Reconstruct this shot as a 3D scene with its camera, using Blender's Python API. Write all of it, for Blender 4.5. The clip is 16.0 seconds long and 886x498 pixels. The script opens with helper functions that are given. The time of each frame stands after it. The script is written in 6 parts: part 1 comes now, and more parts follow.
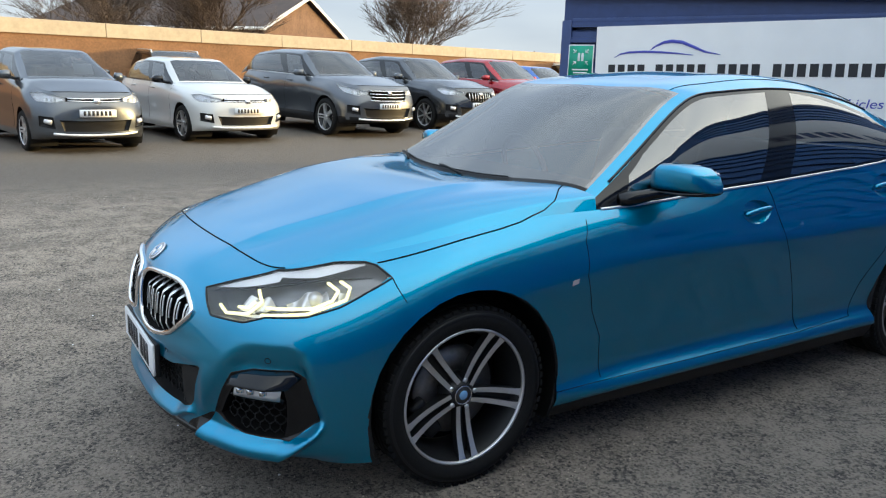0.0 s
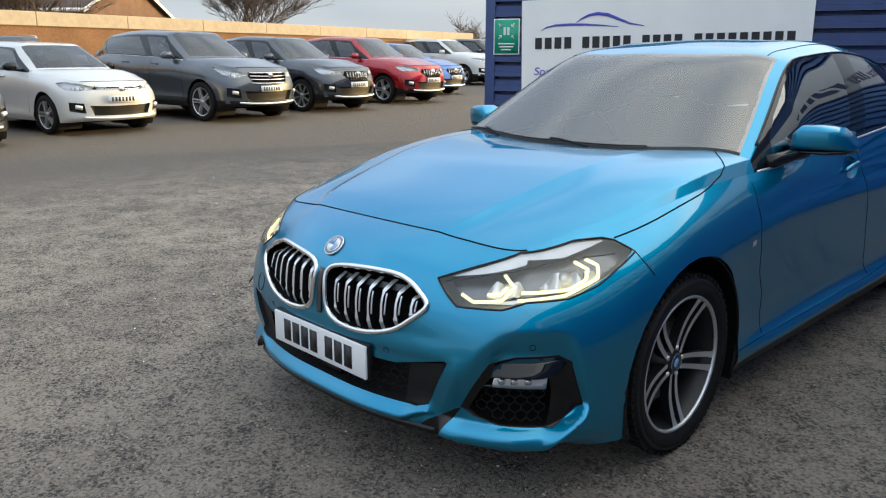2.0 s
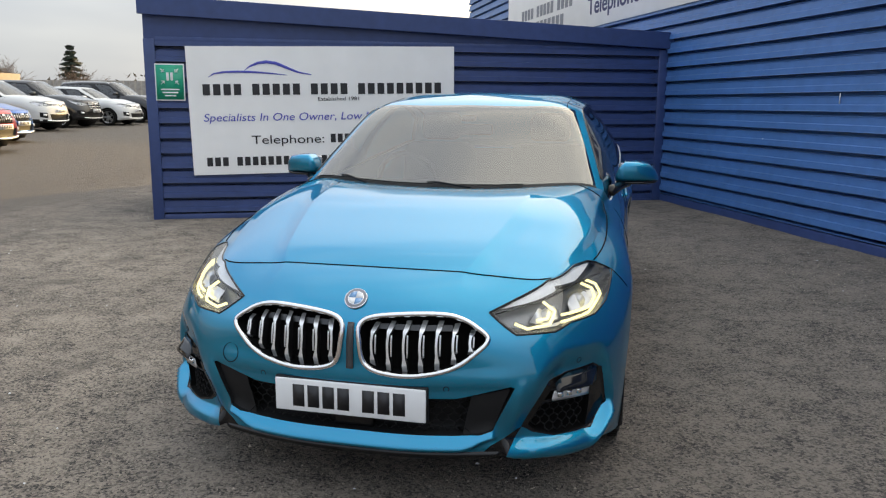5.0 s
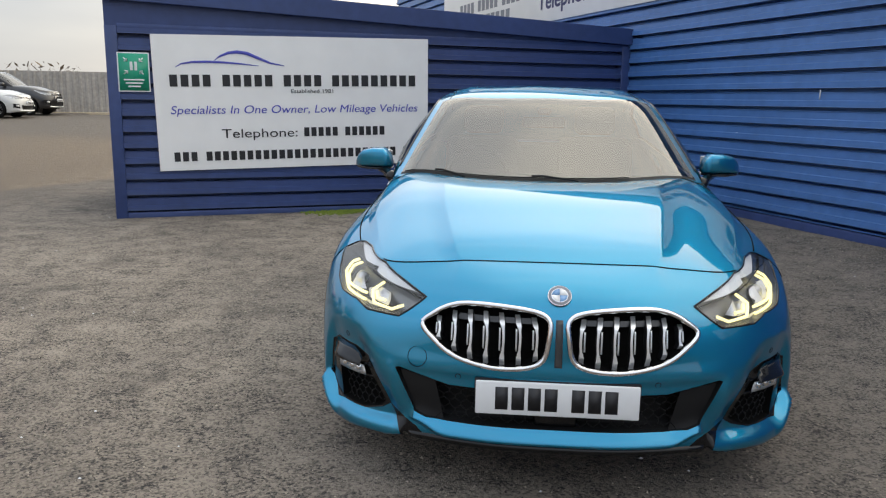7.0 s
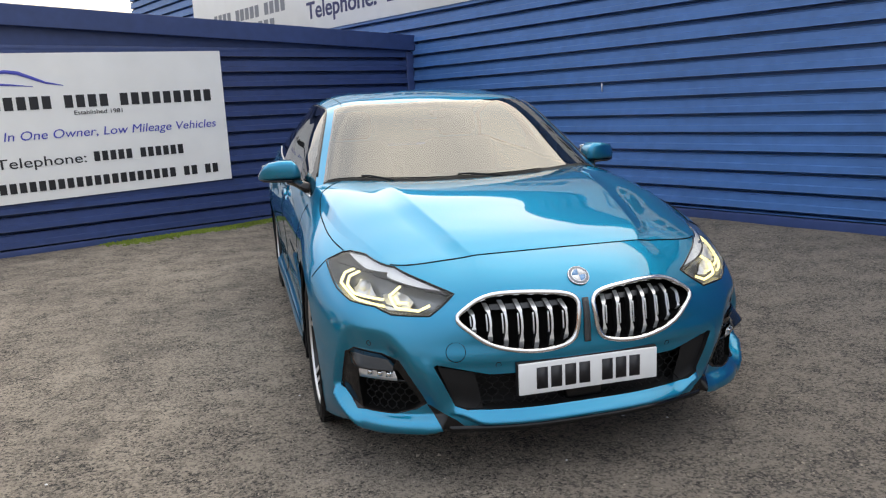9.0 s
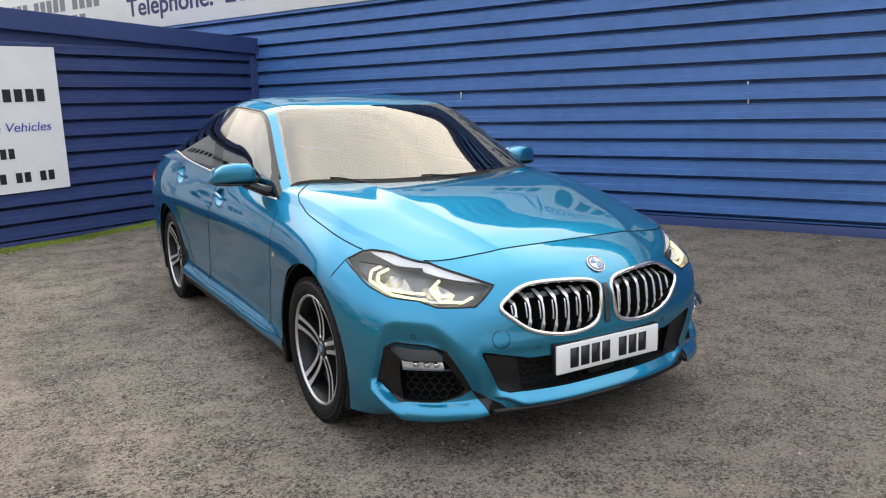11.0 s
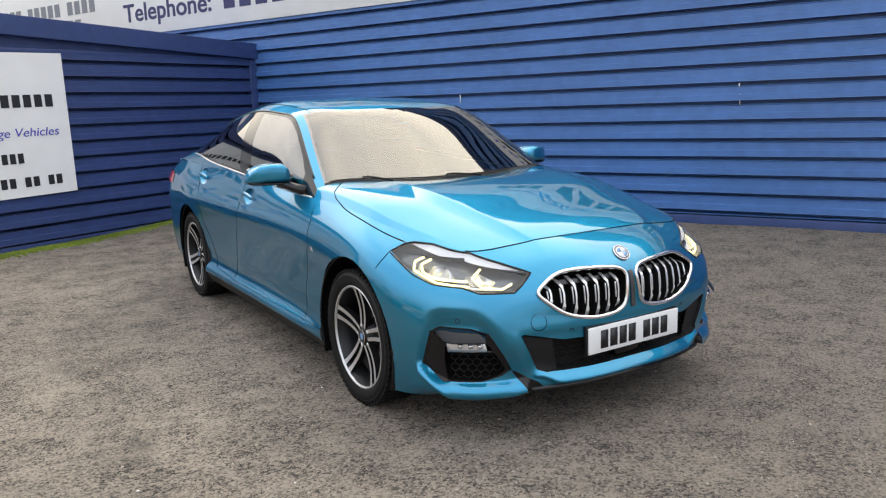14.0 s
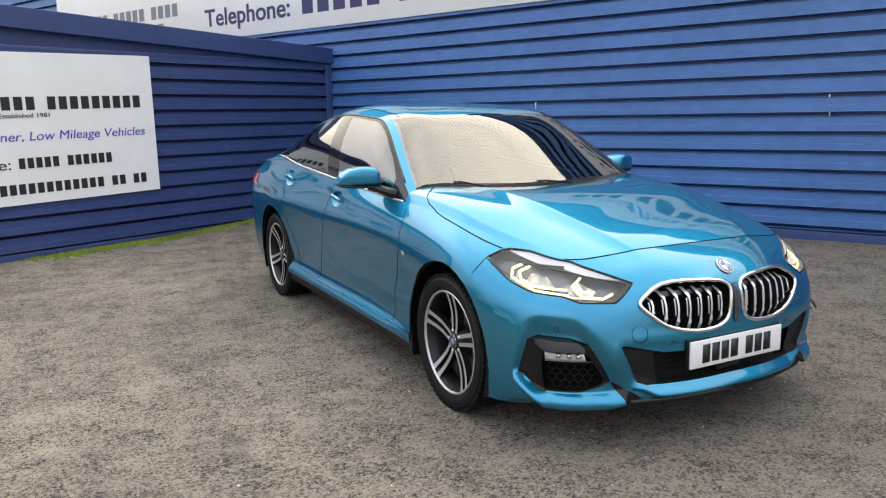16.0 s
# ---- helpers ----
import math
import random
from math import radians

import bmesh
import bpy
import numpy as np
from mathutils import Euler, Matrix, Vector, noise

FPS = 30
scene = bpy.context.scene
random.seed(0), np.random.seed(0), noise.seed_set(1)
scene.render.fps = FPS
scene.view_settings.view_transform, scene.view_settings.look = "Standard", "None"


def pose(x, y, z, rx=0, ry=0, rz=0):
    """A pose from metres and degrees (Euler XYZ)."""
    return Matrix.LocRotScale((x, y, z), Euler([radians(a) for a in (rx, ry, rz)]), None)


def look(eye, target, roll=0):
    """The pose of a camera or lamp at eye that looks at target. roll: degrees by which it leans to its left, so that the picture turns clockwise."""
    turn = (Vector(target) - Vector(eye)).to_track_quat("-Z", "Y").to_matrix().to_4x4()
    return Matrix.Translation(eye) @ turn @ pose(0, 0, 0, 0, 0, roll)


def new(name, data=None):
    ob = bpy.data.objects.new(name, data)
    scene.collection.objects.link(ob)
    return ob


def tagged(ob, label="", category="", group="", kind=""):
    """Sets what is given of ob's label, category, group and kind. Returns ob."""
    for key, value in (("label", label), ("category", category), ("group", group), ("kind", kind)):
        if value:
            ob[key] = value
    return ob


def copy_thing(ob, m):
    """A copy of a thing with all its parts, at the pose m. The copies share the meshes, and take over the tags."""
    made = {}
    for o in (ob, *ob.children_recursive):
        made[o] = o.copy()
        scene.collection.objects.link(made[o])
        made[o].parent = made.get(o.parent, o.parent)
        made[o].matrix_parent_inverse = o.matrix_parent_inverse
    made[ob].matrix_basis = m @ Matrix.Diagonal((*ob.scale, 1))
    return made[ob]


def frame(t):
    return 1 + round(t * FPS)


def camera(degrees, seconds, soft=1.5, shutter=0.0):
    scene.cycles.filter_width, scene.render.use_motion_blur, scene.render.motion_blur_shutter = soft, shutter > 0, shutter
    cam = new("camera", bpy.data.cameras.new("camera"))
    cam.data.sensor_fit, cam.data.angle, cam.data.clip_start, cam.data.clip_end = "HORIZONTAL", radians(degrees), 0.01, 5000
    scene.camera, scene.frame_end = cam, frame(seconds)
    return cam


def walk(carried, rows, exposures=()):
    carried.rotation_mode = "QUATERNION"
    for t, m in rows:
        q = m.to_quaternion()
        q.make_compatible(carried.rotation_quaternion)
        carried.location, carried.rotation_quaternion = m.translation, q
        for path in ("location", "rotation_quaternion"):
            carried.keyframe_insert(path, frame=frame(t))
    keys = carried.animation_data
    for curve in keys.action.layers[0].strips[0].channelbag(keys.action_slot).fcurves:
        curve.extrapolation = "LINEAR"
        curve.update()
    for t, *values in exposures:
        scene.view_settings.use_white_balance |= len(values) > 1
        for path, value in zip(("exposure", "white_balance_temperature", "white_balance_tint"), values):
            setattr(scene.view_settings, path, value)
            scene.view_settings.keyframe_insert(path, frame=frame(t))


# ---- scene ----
cam = camera(59.9, 16.0, soft=1.2)
PATH = [
    (0, (2.826, -1.325, 1.341), (1.164, -0.301, 0.905), 1.7),
    (0.5, (2.616, -1.572, 1.303), (0.966, -0.548, 0.827), 1.1),
    (1, (2.432, -1.828, 1.31), (0.822, -0.737, 0.844), 0.8),
    (1.5, (2.282, -2.083, 1.329), (0.795, -0.831, 0.857), 0.4),
    (2, (2.024, -2.248, 1.303), (0.63, -0.898, 0.822), 0.1),
    (2.5, (1.877, -2.478, 1.312), (0.637, -0.976, 0.857), 0.9),
    (3, (1.738, -2.686, 1.329), (0.678, -1.043, 0.905), 1.3),
    (3.5, (1.475, -2.777, 1.317), (0.513, -1.076, 0.889), 0.3),
    (4, (1.262, -2.978, 1.321), (0.482, -1.18, 0.922), 1.4),
    (4.2, (1.189, -3.059, 1.336), (0.496, -1.223, 0.949), 1.4),
    (6.3, (0.181, -3.122, 1.322), (-0.15, -1.183, 0.96), -0.8),
    (6.5, (0.089, -3.11, 1.322), (-0.235, -1.17, 0.962), -0.6),
    (7, (-0.162, -3.189, 1.313), (-0.336, -1.233, 0.931), 0.8),
    (7.5, (-0.373, -3.203, 1.302), (-0.416, -1.247, 0.889), 0.2),
    (8, (-0.628, -3.128, 1.293), (-0.594, -1.178, 0.85), -0.9),
    (8.5, (-0.882, -3.206, 1.3), (-0.585, -1.273, 0.881), -1.1),
    (9, (-1.101, -3.185, 1.306), (-0.608, -1.282, 0.936), -2.5),
    (9.5, (-1.321, -3.066, 1.324), (-0.783, -1.17, 0.981), -4.2),
    (10, (-1.583, -3.0, 1.309), (-0.766, -1.212, 0.939), -2.7),
    (10.2, (-1.676, -2.98, 1.319), (-0.767, -1.241, 0.93), -2.5),
    (12.3, (-2.224, -2.975, 1.322), (-1.191, -1.301, 0.962), -1.3),
    (12.5, (-2.239, -3.016, 1.326), (-1.224, -1.333, 0.955), -1.4),
    (13, (-2.312, -3.04, 1.328), (-1.287, -1.364, 0.952), -2.1),
    (13.5, (-2.313, -3.052, 1.33), (-1.27, -1.385, 0.963), -2.2),
    (14, (-2.3, -3.052, 1.324), (-1.253, -1.387, 0.96), -1.9),
    (14.5, (-2.299, -3.051, 1.324), (-1.251, -1.387, 0.962), -1.7),
    (15, (-2.313, -3.04, 1.325), (-1.276, -1.369, 0.964), -1.5),
    (15.5, (-2.362, -3.012, 1.325), (-1.372, -1.31, 0.973), -1.3),
    (16, (-2.442, -2.952, 1.324), (-1.518, -1.212, 0.98), -1.0),
]
EXPOSURES = [(0, 0.28, 6150, 3), (1, 0.2, 6250, 4), (2.5, 0.11, 6450, 5), (4, 0.12, 6750, 7), (6.5, 0.08, 6900, 8), (8, 0.16, 7050, 9), (10, 0.42, 7150, 10), (12.5, 0.52, 7200, 10), (16, 0.58, 7200, 10)]
walk(cam, [(t, look(eye, target, roll)) for t, eye, target, roll in PATH], exposures=EXPOSURES)

# ---- sky, sun, exposure ----
world = bpy.data.worlds.new("overcast_evening")
scene.world = world
world.use_nodes = True
wn, wl = world.node_tree.nodes, world.node_tree.links
wn.clear()
SUN_EL, SUN_AZ = radians(6), radians(19)      # low sun behind the showroom, azimuth from +y to +x
w_out, w_bg = wn.new("ShaderNodeOutputWorld"), wn.new("ShaderNodeBackground")
w_sky = wn.new("ShaderNodeTexSky")
w_sky.sky_type, w_sky.sun_disc = "NISHITA", False
w_sky.sun_elevation, w_sky.sun_rotation = SUN_EL, SUN_AZ
w_geo = wn.new("ShaderNodeTexCoord")
w_map = wn.new("ShaderNodeMapping")
w_map.inputs["Scale"].default_value = (1.0, 1.0, 4.2)
w_cloud = wn.new("ShaderNodeTexNoise")
w_cloud.inputs["Scale"].default_value, w_cloud.inputs["Detail"].default_value = 2.0, 4
w_cloud.inputs["Roughness"].default_value = 0.45
w_ramp = wn.new("ShaderNodeValToRGB")
w_ramp.color_ramp.elements[0].position, w_ramp.color_ramp.elements[0].color = 0.36, (7.6, 7.9, 8.5, 1)
w_ramp.color_ramp.elements[1].position, w_ramp.color_ramp.elements[1].color = 0.64, (10.6, 10.6, 10.5, 1)
w_warm = wn.new("ShaderNodeMixRGB")
w_warm.blend_type = "MULTIPLY"
w_sep = wn.new("ShaderNodeSeparateXYZ")
w_low = wn.new("ShaderNodeMapRange")
w_low.inputs["From Min"].default_value, w_low.inputs["From Max"].default_value = 0.0, 0.22
w_low.inputs["To Min"].default_value, w_low.inputs["To Max"].default_value = 1.0, 0.0
w_warm.inputs[2].default_value = (1.08, 1.0, 0.89, 1)
w_mix = wn.new("ShaderNodeMixRGB")
w_mix.inputs[0].default_value = 0.86
wl.new(w_geo.outputs["Generated"], w_map.inputs[0])
wl.new(w_map.outputs[0], w_cloud.inputs["Vector"])
wl.new(w_cloud.outputs["Fac"], w_ramp.inputs[0])
wl.new(w_geo.outputs["Generated"], w_sep.inputs[0])
wl.new(w_sep.outputs["Z"], w_low.inputs["Value"])
wl.new(w_low.outputs[0], w_warm.inputs[0])
wl.new(w_ramp.outputs[0], w_warm.inputs[1])
wl.new(w_sky.outputs[0], w_mix.inputs[1])
wl.new(w_warm.outputs[0], w_mix.inputs[2])
w_zen = wn.new("ShaderNodeMapRange")                 # an overcast sky is brightest overhead
w_zen.interpolation_type = "SMOOTHSTEP"
w_zen.inputs["From Min"].default_value, w_zen.inputs["From Max"].default_value = 0.05, 0.5
w_zen.inputs["To Min"].default_value, w_zen.inputs["To Max"].default_value = 1.75, 3.35
w_mul = wn.new("ShaderNodeVectorMath")
w_mul.operation = "SCALE"
wl.new(w_sep.outputs["Z"], w_zen.inputs["Value"])
w_way = wn.new("ShaderNodeVectorMath")               # the clouds are brighter and creamier on the side of the setting sun, bluer away from it
w_way.operation = "DOT_PRODUCT"
w_way.inputs[1].default_value = Vector((0.74, 0.58, 0.34)).normalized()
w_side, w_cast, w_tone = wn.new("ShaderNodeMapRange"), wn.new("ShaderNodeMixRGB"), wn.new("ShaderNodeMixRGB")
w_side.inputs["From Min"].default_value, w_side.inputs["From Max"].default_value = -0.35, 1.0
w_cast.inputs[1].default_value, w_cast.inputs[2].default_value = (0.66, 0.73, 0.86, 1), (1.95, 1.84, 1.66, 1)
w_tone.blend_type, w_tone.inputs[0].default_value = "MULTIPLY", 1.0
wl.new(w_geo.outputs["Generated"], w_way.inputs[0])
wl.new(w_way.outputs["Value"], w_side.inputs["Value"])
w_bend = wn.new("ShaderNodeMath")
w_bend.operation, w_bend.inputs[1].default_value = "POWER", 2.2
wl.new(w_side.outputs[0], w_bend.inputs[0])
wl.new(w_bend.outputs[0], w_cast.inputs[0])
wl.new(w_mix.outputs[0], w_tone.inputs[1])
wl.new(w_cast.outputs[0], w_tone.inputs[2])
wl.new(w_tone.outputs[0], w_mul.inputs[0])
wl.new(w_zen.outputs[0], w_mul.inputs["Scale"])
w_dot = wn.new("ShaderNodeVectorMath")               # the veiled sun's glow low in the clouds
w_dot.operation = "DOT_PRODUCT"
w_dot.inputs[1].default_value = (math.sin(SUN_AZ) * math.cos(SUN_EL), math.cos(SUN_AZ) * math.cos(SUN_EL), math.sin(SUN_EL))
w_pos, w_pow, w_glow, w_sum = wn.new("ShaderNodeMath"), wn.new("ShaderNodeMath"), wn.new("ShaderNodeVectorMath"), wn.new("ShaderNodeVectorMath")
w_pos.operation, w_pow.operation, w_glow.operation, w_sum.operation = "MAXIMUM", "POWER", "SCALE", "ADD"
w_pow.inputs[1].default_value = 9
w_glow.inputs[0].default_value = (22, 16.5, 9.5)
wl.new(w_geo.outputs["Generated"], w_dot.inputs[0])
wl.new(w_dot.outputs["Value"], w_pos.inputs[0])
wl.new(w_pos.outputs[0], w_pow.inputs[0])
wl.new(w_pow.outputs[0], w_glow.inputs["Scale"])
wl.new(w_mul.outputs[0], w_sum.inputs[0])
wl.new(w_glow.outputs[0], w_sum.inputs[1])
wl.new(w_sum.outputs[0], w_bg.inputs[0])
wl.new(w_bg.outputs[0], w_out.inputs[0])
w_bg.inputs["Strength"].default_value = 0.055
sun = new("sun", bpy.data.lights.new("sun", "SUN"))
sun.data.energy, sun.data.angle, sun.data.color = 5.0, radians(1.0), (1.0, 0.66, 0.27)
SUN_DIR = Vector((math.sin(SUN_AZ) * math.cos(SUN_EL), math.cos(SUN_AZ) * math.cos(SUN_EL), math.sin(SUN_EL)))
sun.matrix_world = look(SUN_DIR * 60, (0, 0, 0))


# ---- materials ----
def material(name, color, rough=0.5, metal=0.0, grain=0.0, scale=40.0, bump=0.0, second=None, coat=0.0, blotch=1.5, emit=0.0, spec=0.5):
    """A surface with fine grain and broad stains mixed towards a second colour."""
    m = bpy.data.materials.new(name)
    m.use_nodes = True
    n, l = m.node_tree.nodes, m.node_tree.links
    p = n["Principled BSDF"]
    p.inputs["Base Color"].default_value = (*color, 1)
    p.inputs["Roughness"].default_value, p.inputs["Metallic"].default_value = rough, metal
    p.inputs["Coat Weight"].default_value, p.inputs["Coat Roughness"].default_value, p.inputs["Coat IOR"].default_value = coat, 0.03, 1.6
    p.inputs["Specular IOR Level"].default_value = spec
    if emit:
        p.inputs["Emission Color"].default_value, p.inputs["Emission Strength"].default_value = (*color, 1), emit
    if grain or bump:
        tc = n.new("ShaderNodeTexCoord")
        fine = n.new("ShaderNodeTexNoise")
        fine.inputs["Scale"].default_value, fine.inputs["Detail"].default_value = scale, 6
        l.new(tc.outputs["Object"], fine.inputs["Vector"])
        if grain:
            broad = n.new("ShaderNodeTexNoise")
            broad.inputs["Scale"].default_value, broad.inputs["Detail"].default_value = blotch, 4
            l.new(tc.outputs["Object"], broad.inputs["Vector"])
            add = n.new("ShaderNodeMath")
            add.operation = "ADD"
            l.new(fine.outputs["Fac"], add.inputs[0])
            l.new(broad.outputs["Fac"], add.inputs[1])
            span = n.new("ShaderNodeMapRange")
            span.inputs["From Min"].default_value, span.inputs["From Max"].default_value = 0.75, 1.25
            l.new(add.outputs[0], span.inputs["Value"])
            mix = n.new("ShaderNodeMixRGB")
            dark = second or tuple(c * (1 - grain) for c in color)
            mix.inputs[1].default_value, mix.inputs[2].default_value = (*dark, 1), (*color, 1)
            l.new(span.outputs[0], mix.inputs[0])
            l.new(mix.outputs[0], p.inputs["Base Color"])
        if bump:
            b = n.new("ShaderNodeBump")
            b.inputs["Strength"].default_value, b.inputs["Distance"].default_value = bump, 0.01
            l.new(fine.outputs["Fac"], b.inputs["Height"])
            l.new(b.outputs[0], p.inputs["Normal"])
    return m


def glass(name, tint, gloss_floor=0.0, sheen=(1, 1, 1)):
    """A thin pane: clear with a tint, and a mirror by Fresnel."""
    m = bpy.data.materials.new(name)
    m.use_nodes = True
    n, l = m.node_tree.nodes, m.node_tree.links
    n.clear()
    out, mix = n.new("ShaderNodeOutputMaterial"), n.new("ShaderNodeMixShader")
    clear, gloss, fres = n.new("ShaderNodeBsdfTransparent"), n.new("ShaderNodeBsdfGlossy"), n.new("ShaderNodeFresnel")
    clear.inputs[0].default_value = (*tint, 1)
    gloss.inputs["Color"].default_value = (*sheen, 1)
    gloss.inputs["Roughness"].default_value = 0.01
    fres.inputs["IOR"].default_value = 2.9 + gloss_floor
    l.new(fres.outputs[0], mix.inputs[0])
    l.new(clear.outputs[0], mix.inputs[1])
    l.new(gloss.outputs[0], mix.inputs[2])
    l.new(mix.outputs[0], out.inputs[0])
    return m


def paint(name, color, metal=0.55, rough=0.32):
    """Car paint: flakes under a clear coat, with a trace of dust."""
    m = material(name, color, rough, metal, coat=1.0)
    n, l = m.node_tree.nodes, m.node_tree.links
    p = n["Principled BSDF"]
    tc, dust, span = n.new("ShaderNodeTexCoord"), n.new("ShaderNodeTexNoise"), n.new("ShaderNodeMapRange")
    dust.inputs["Scale"].default_value, dust.inputs["Detail"].default_value = 3.5, 6
    span.inputs["To Min"].default_value, span.inputs["To Max"].default_value = 0.004, 0.03
    l.new(tc.outputs["Object"], dust.inputs["Vector"])
    l.new(dust.outputs["Fac"], span.inputs["Value"])
    l.new(span.outputs[0], p.inputs["Coat Roughness"])
    p.inputs["Coat IOR"].default_value = 1.6
    p.inputs["Specular Tint"].default_value = (*[min(1, 0.25 + 1.6 * c) for c in color], 1)
    flake, bump = n.new("ShaderNodeTexVoronoi"), n.new("ShaderNodeBump")
    flake.inputs["Scale"].default_value = 900
    bump.inputs["Strength"].default_value, bump.inputs["Distance"].default_value = 0.04, 0.001
    l.new(tc.outputs["Object"], flake.inputs["Vector"])
    l.new(flake.outputs["Distance"], bump.inputs["Height"])
    l.new(bump.outputs[0], p.inputs["Normal"])
    return m


M_BLUE = paint("blue_metallic_paint", (0.0, 0.235, 0.41), 0.92, 0.35)
M_GREYPLASTIC = material("dark_grey_plastic", (0.05, 0.052, 0.056), 0.3, grain=0.2, scale=60, spec=0.5)
M_GLOSS = material("gloss_black", (0.005, 0.005, 0.006), 0.08, spec=0.4)
M_BLACK = material("matt_black_plastic", (0.012, 0.012, 0.013), 0.5, grain=0.3, scale=300, bump=0.05, spec=0.25)
M_VOID = material("dark_recess", (0.003, 0.003, 0.003), 0.8, spec=0.1)
M_CHROME = material("chrome", (0.82, 0.82, 0.83), 0.12, 1.0, grain=0.08, scale=30)
M_SATIN = material("satin_silver", (0.86, 0.87, 0.88), 0.3, 0.7, grain=0.1, scale=60)
M_TYRE = material("tyre_rubber", (0.007, 0.007, 0.0072), 0.75, grain=0.35, scale=80, bump=0.15, spec=0.25)
M_RIM = material("machined_alloy", (0.68, 0.68, 0.69), 0.42, 0.9, grain=0.12, scale=90)
M_RIMDARK = material("anthracite_alloy", (0.016, 0.017, 0.019), 0.4, 0.4, grain=0.2, scale=60)
M_DISC = material("brake_steel", (0.32, 0.3, 0.28), 0.45, 0.9, grain=0.3, scale=50)
M_GLASS = glass("window_glass", (0.50, 0.52, 0.50), -0.55, (1.0, 0.985, 0.95))
M_SIDEGLASS = glass("side_glass", (0.15, 0.165, 0.16), -0.5)
M_FRIT = glass("printed_glass", (0.02, 0.02, 0.02))
M_LENS = glass("lamp_lens", (0.95, 0.96, 0.97), -1.4)
M_DRL = material("running_light", (1.0, 0.90, 0.48), 0.4, emit=1.15)
M_REFLECT = material("lamp_reflector", (0.8, 0.8, 0.82), 0.3, 0.5, grain=0.2, scale=20)
M_BOWL = material("lamp_bowl", (0.25, 0.252, 0.256), 0.25, 0.5, grain=0.3, scale=14)
M_BROW_SHEEN = material("lamp_eyebrow_sheen", (0.9, 0.9, 0.91), 0.22, grain=0.08, scale=30)
M_PLATE = material("white_plate", (0.78, 0.79, 0.8), 0.35, grain=0.04, scale=25)
M_INK = material("black_ink", (0.015, 0.015, 0.018), 0.5)
M_INKBLUE = material("blue_ink", (0.06, 0.07, 0.42), 0.5)
M_NAVYINK = material("navy_ink", (0.035, 0.04, 0.13), 0.5)
M_GREYINK = material("grey_ink", (0.22, 0.23, 0.26), 0.5)
M_BADGE = material("badge_blue", (0.16, 0.33, 0.58), 0.2, coat=0.5)
M_CLAD = material("blue_steel_cladding", (0.067, 0.180, 0.45), 0.38, grain=0.22, scale=9, bump=0.02, blotch=0.8)
M_CLADDARK = material("navy_steel_cladding", (0.034, 0.063, 0.19), 0.4, grain=0.25, scale=9, bump=0.02, blotch=0.8)
M_BOARD = material("white_sign_board", (0.86, 0.86, 0.85), 0.4, grain=0.07, scale=3, blotch=0.6)
M_GREEN = material("green_sign", (0.01, 0.33, 0.2), 0.4, grain=0.1, scale=30)
M_BRICK = material("brown_brick", (0.30, 0.155, 0.075), 0.85, grain=0.4, scale=18, bump=0.2)
M_HOUSEBRICK = material("house_brick", (0.2, 0.115, 0.075), 0.85, grain=0.4, scale=8, bump=0.2)
M_COPING = material("cream_coping", (0.52, 0.425, 0.30), 0.8, grain=0.2, scale=10, bump=0.1)
M_ROOFTILE = material("roof_tiles", (0.075, 0.05, 0.04), 0.8, grain=0.4, scale=14, bump=0.2)
M_BARK = material("bark", (0.15, 0.105, 0.075), 0.9, grain=0.4, scale=20)
M_MOSS = material("moss", (0.21, 0.28, 0.035), 0.95, grain=0.6, scale=60, bump=0.5)
M_SEAT = material("black_upholstery", (0.015, 0.015, 0.016), 0.7, grain=0.3, scale=120)
M_STEELFENCE = material("galvanised_fence", (0.48, 0.45, 0.41), 0.6, 0.3, grain=0.3, scale=8)


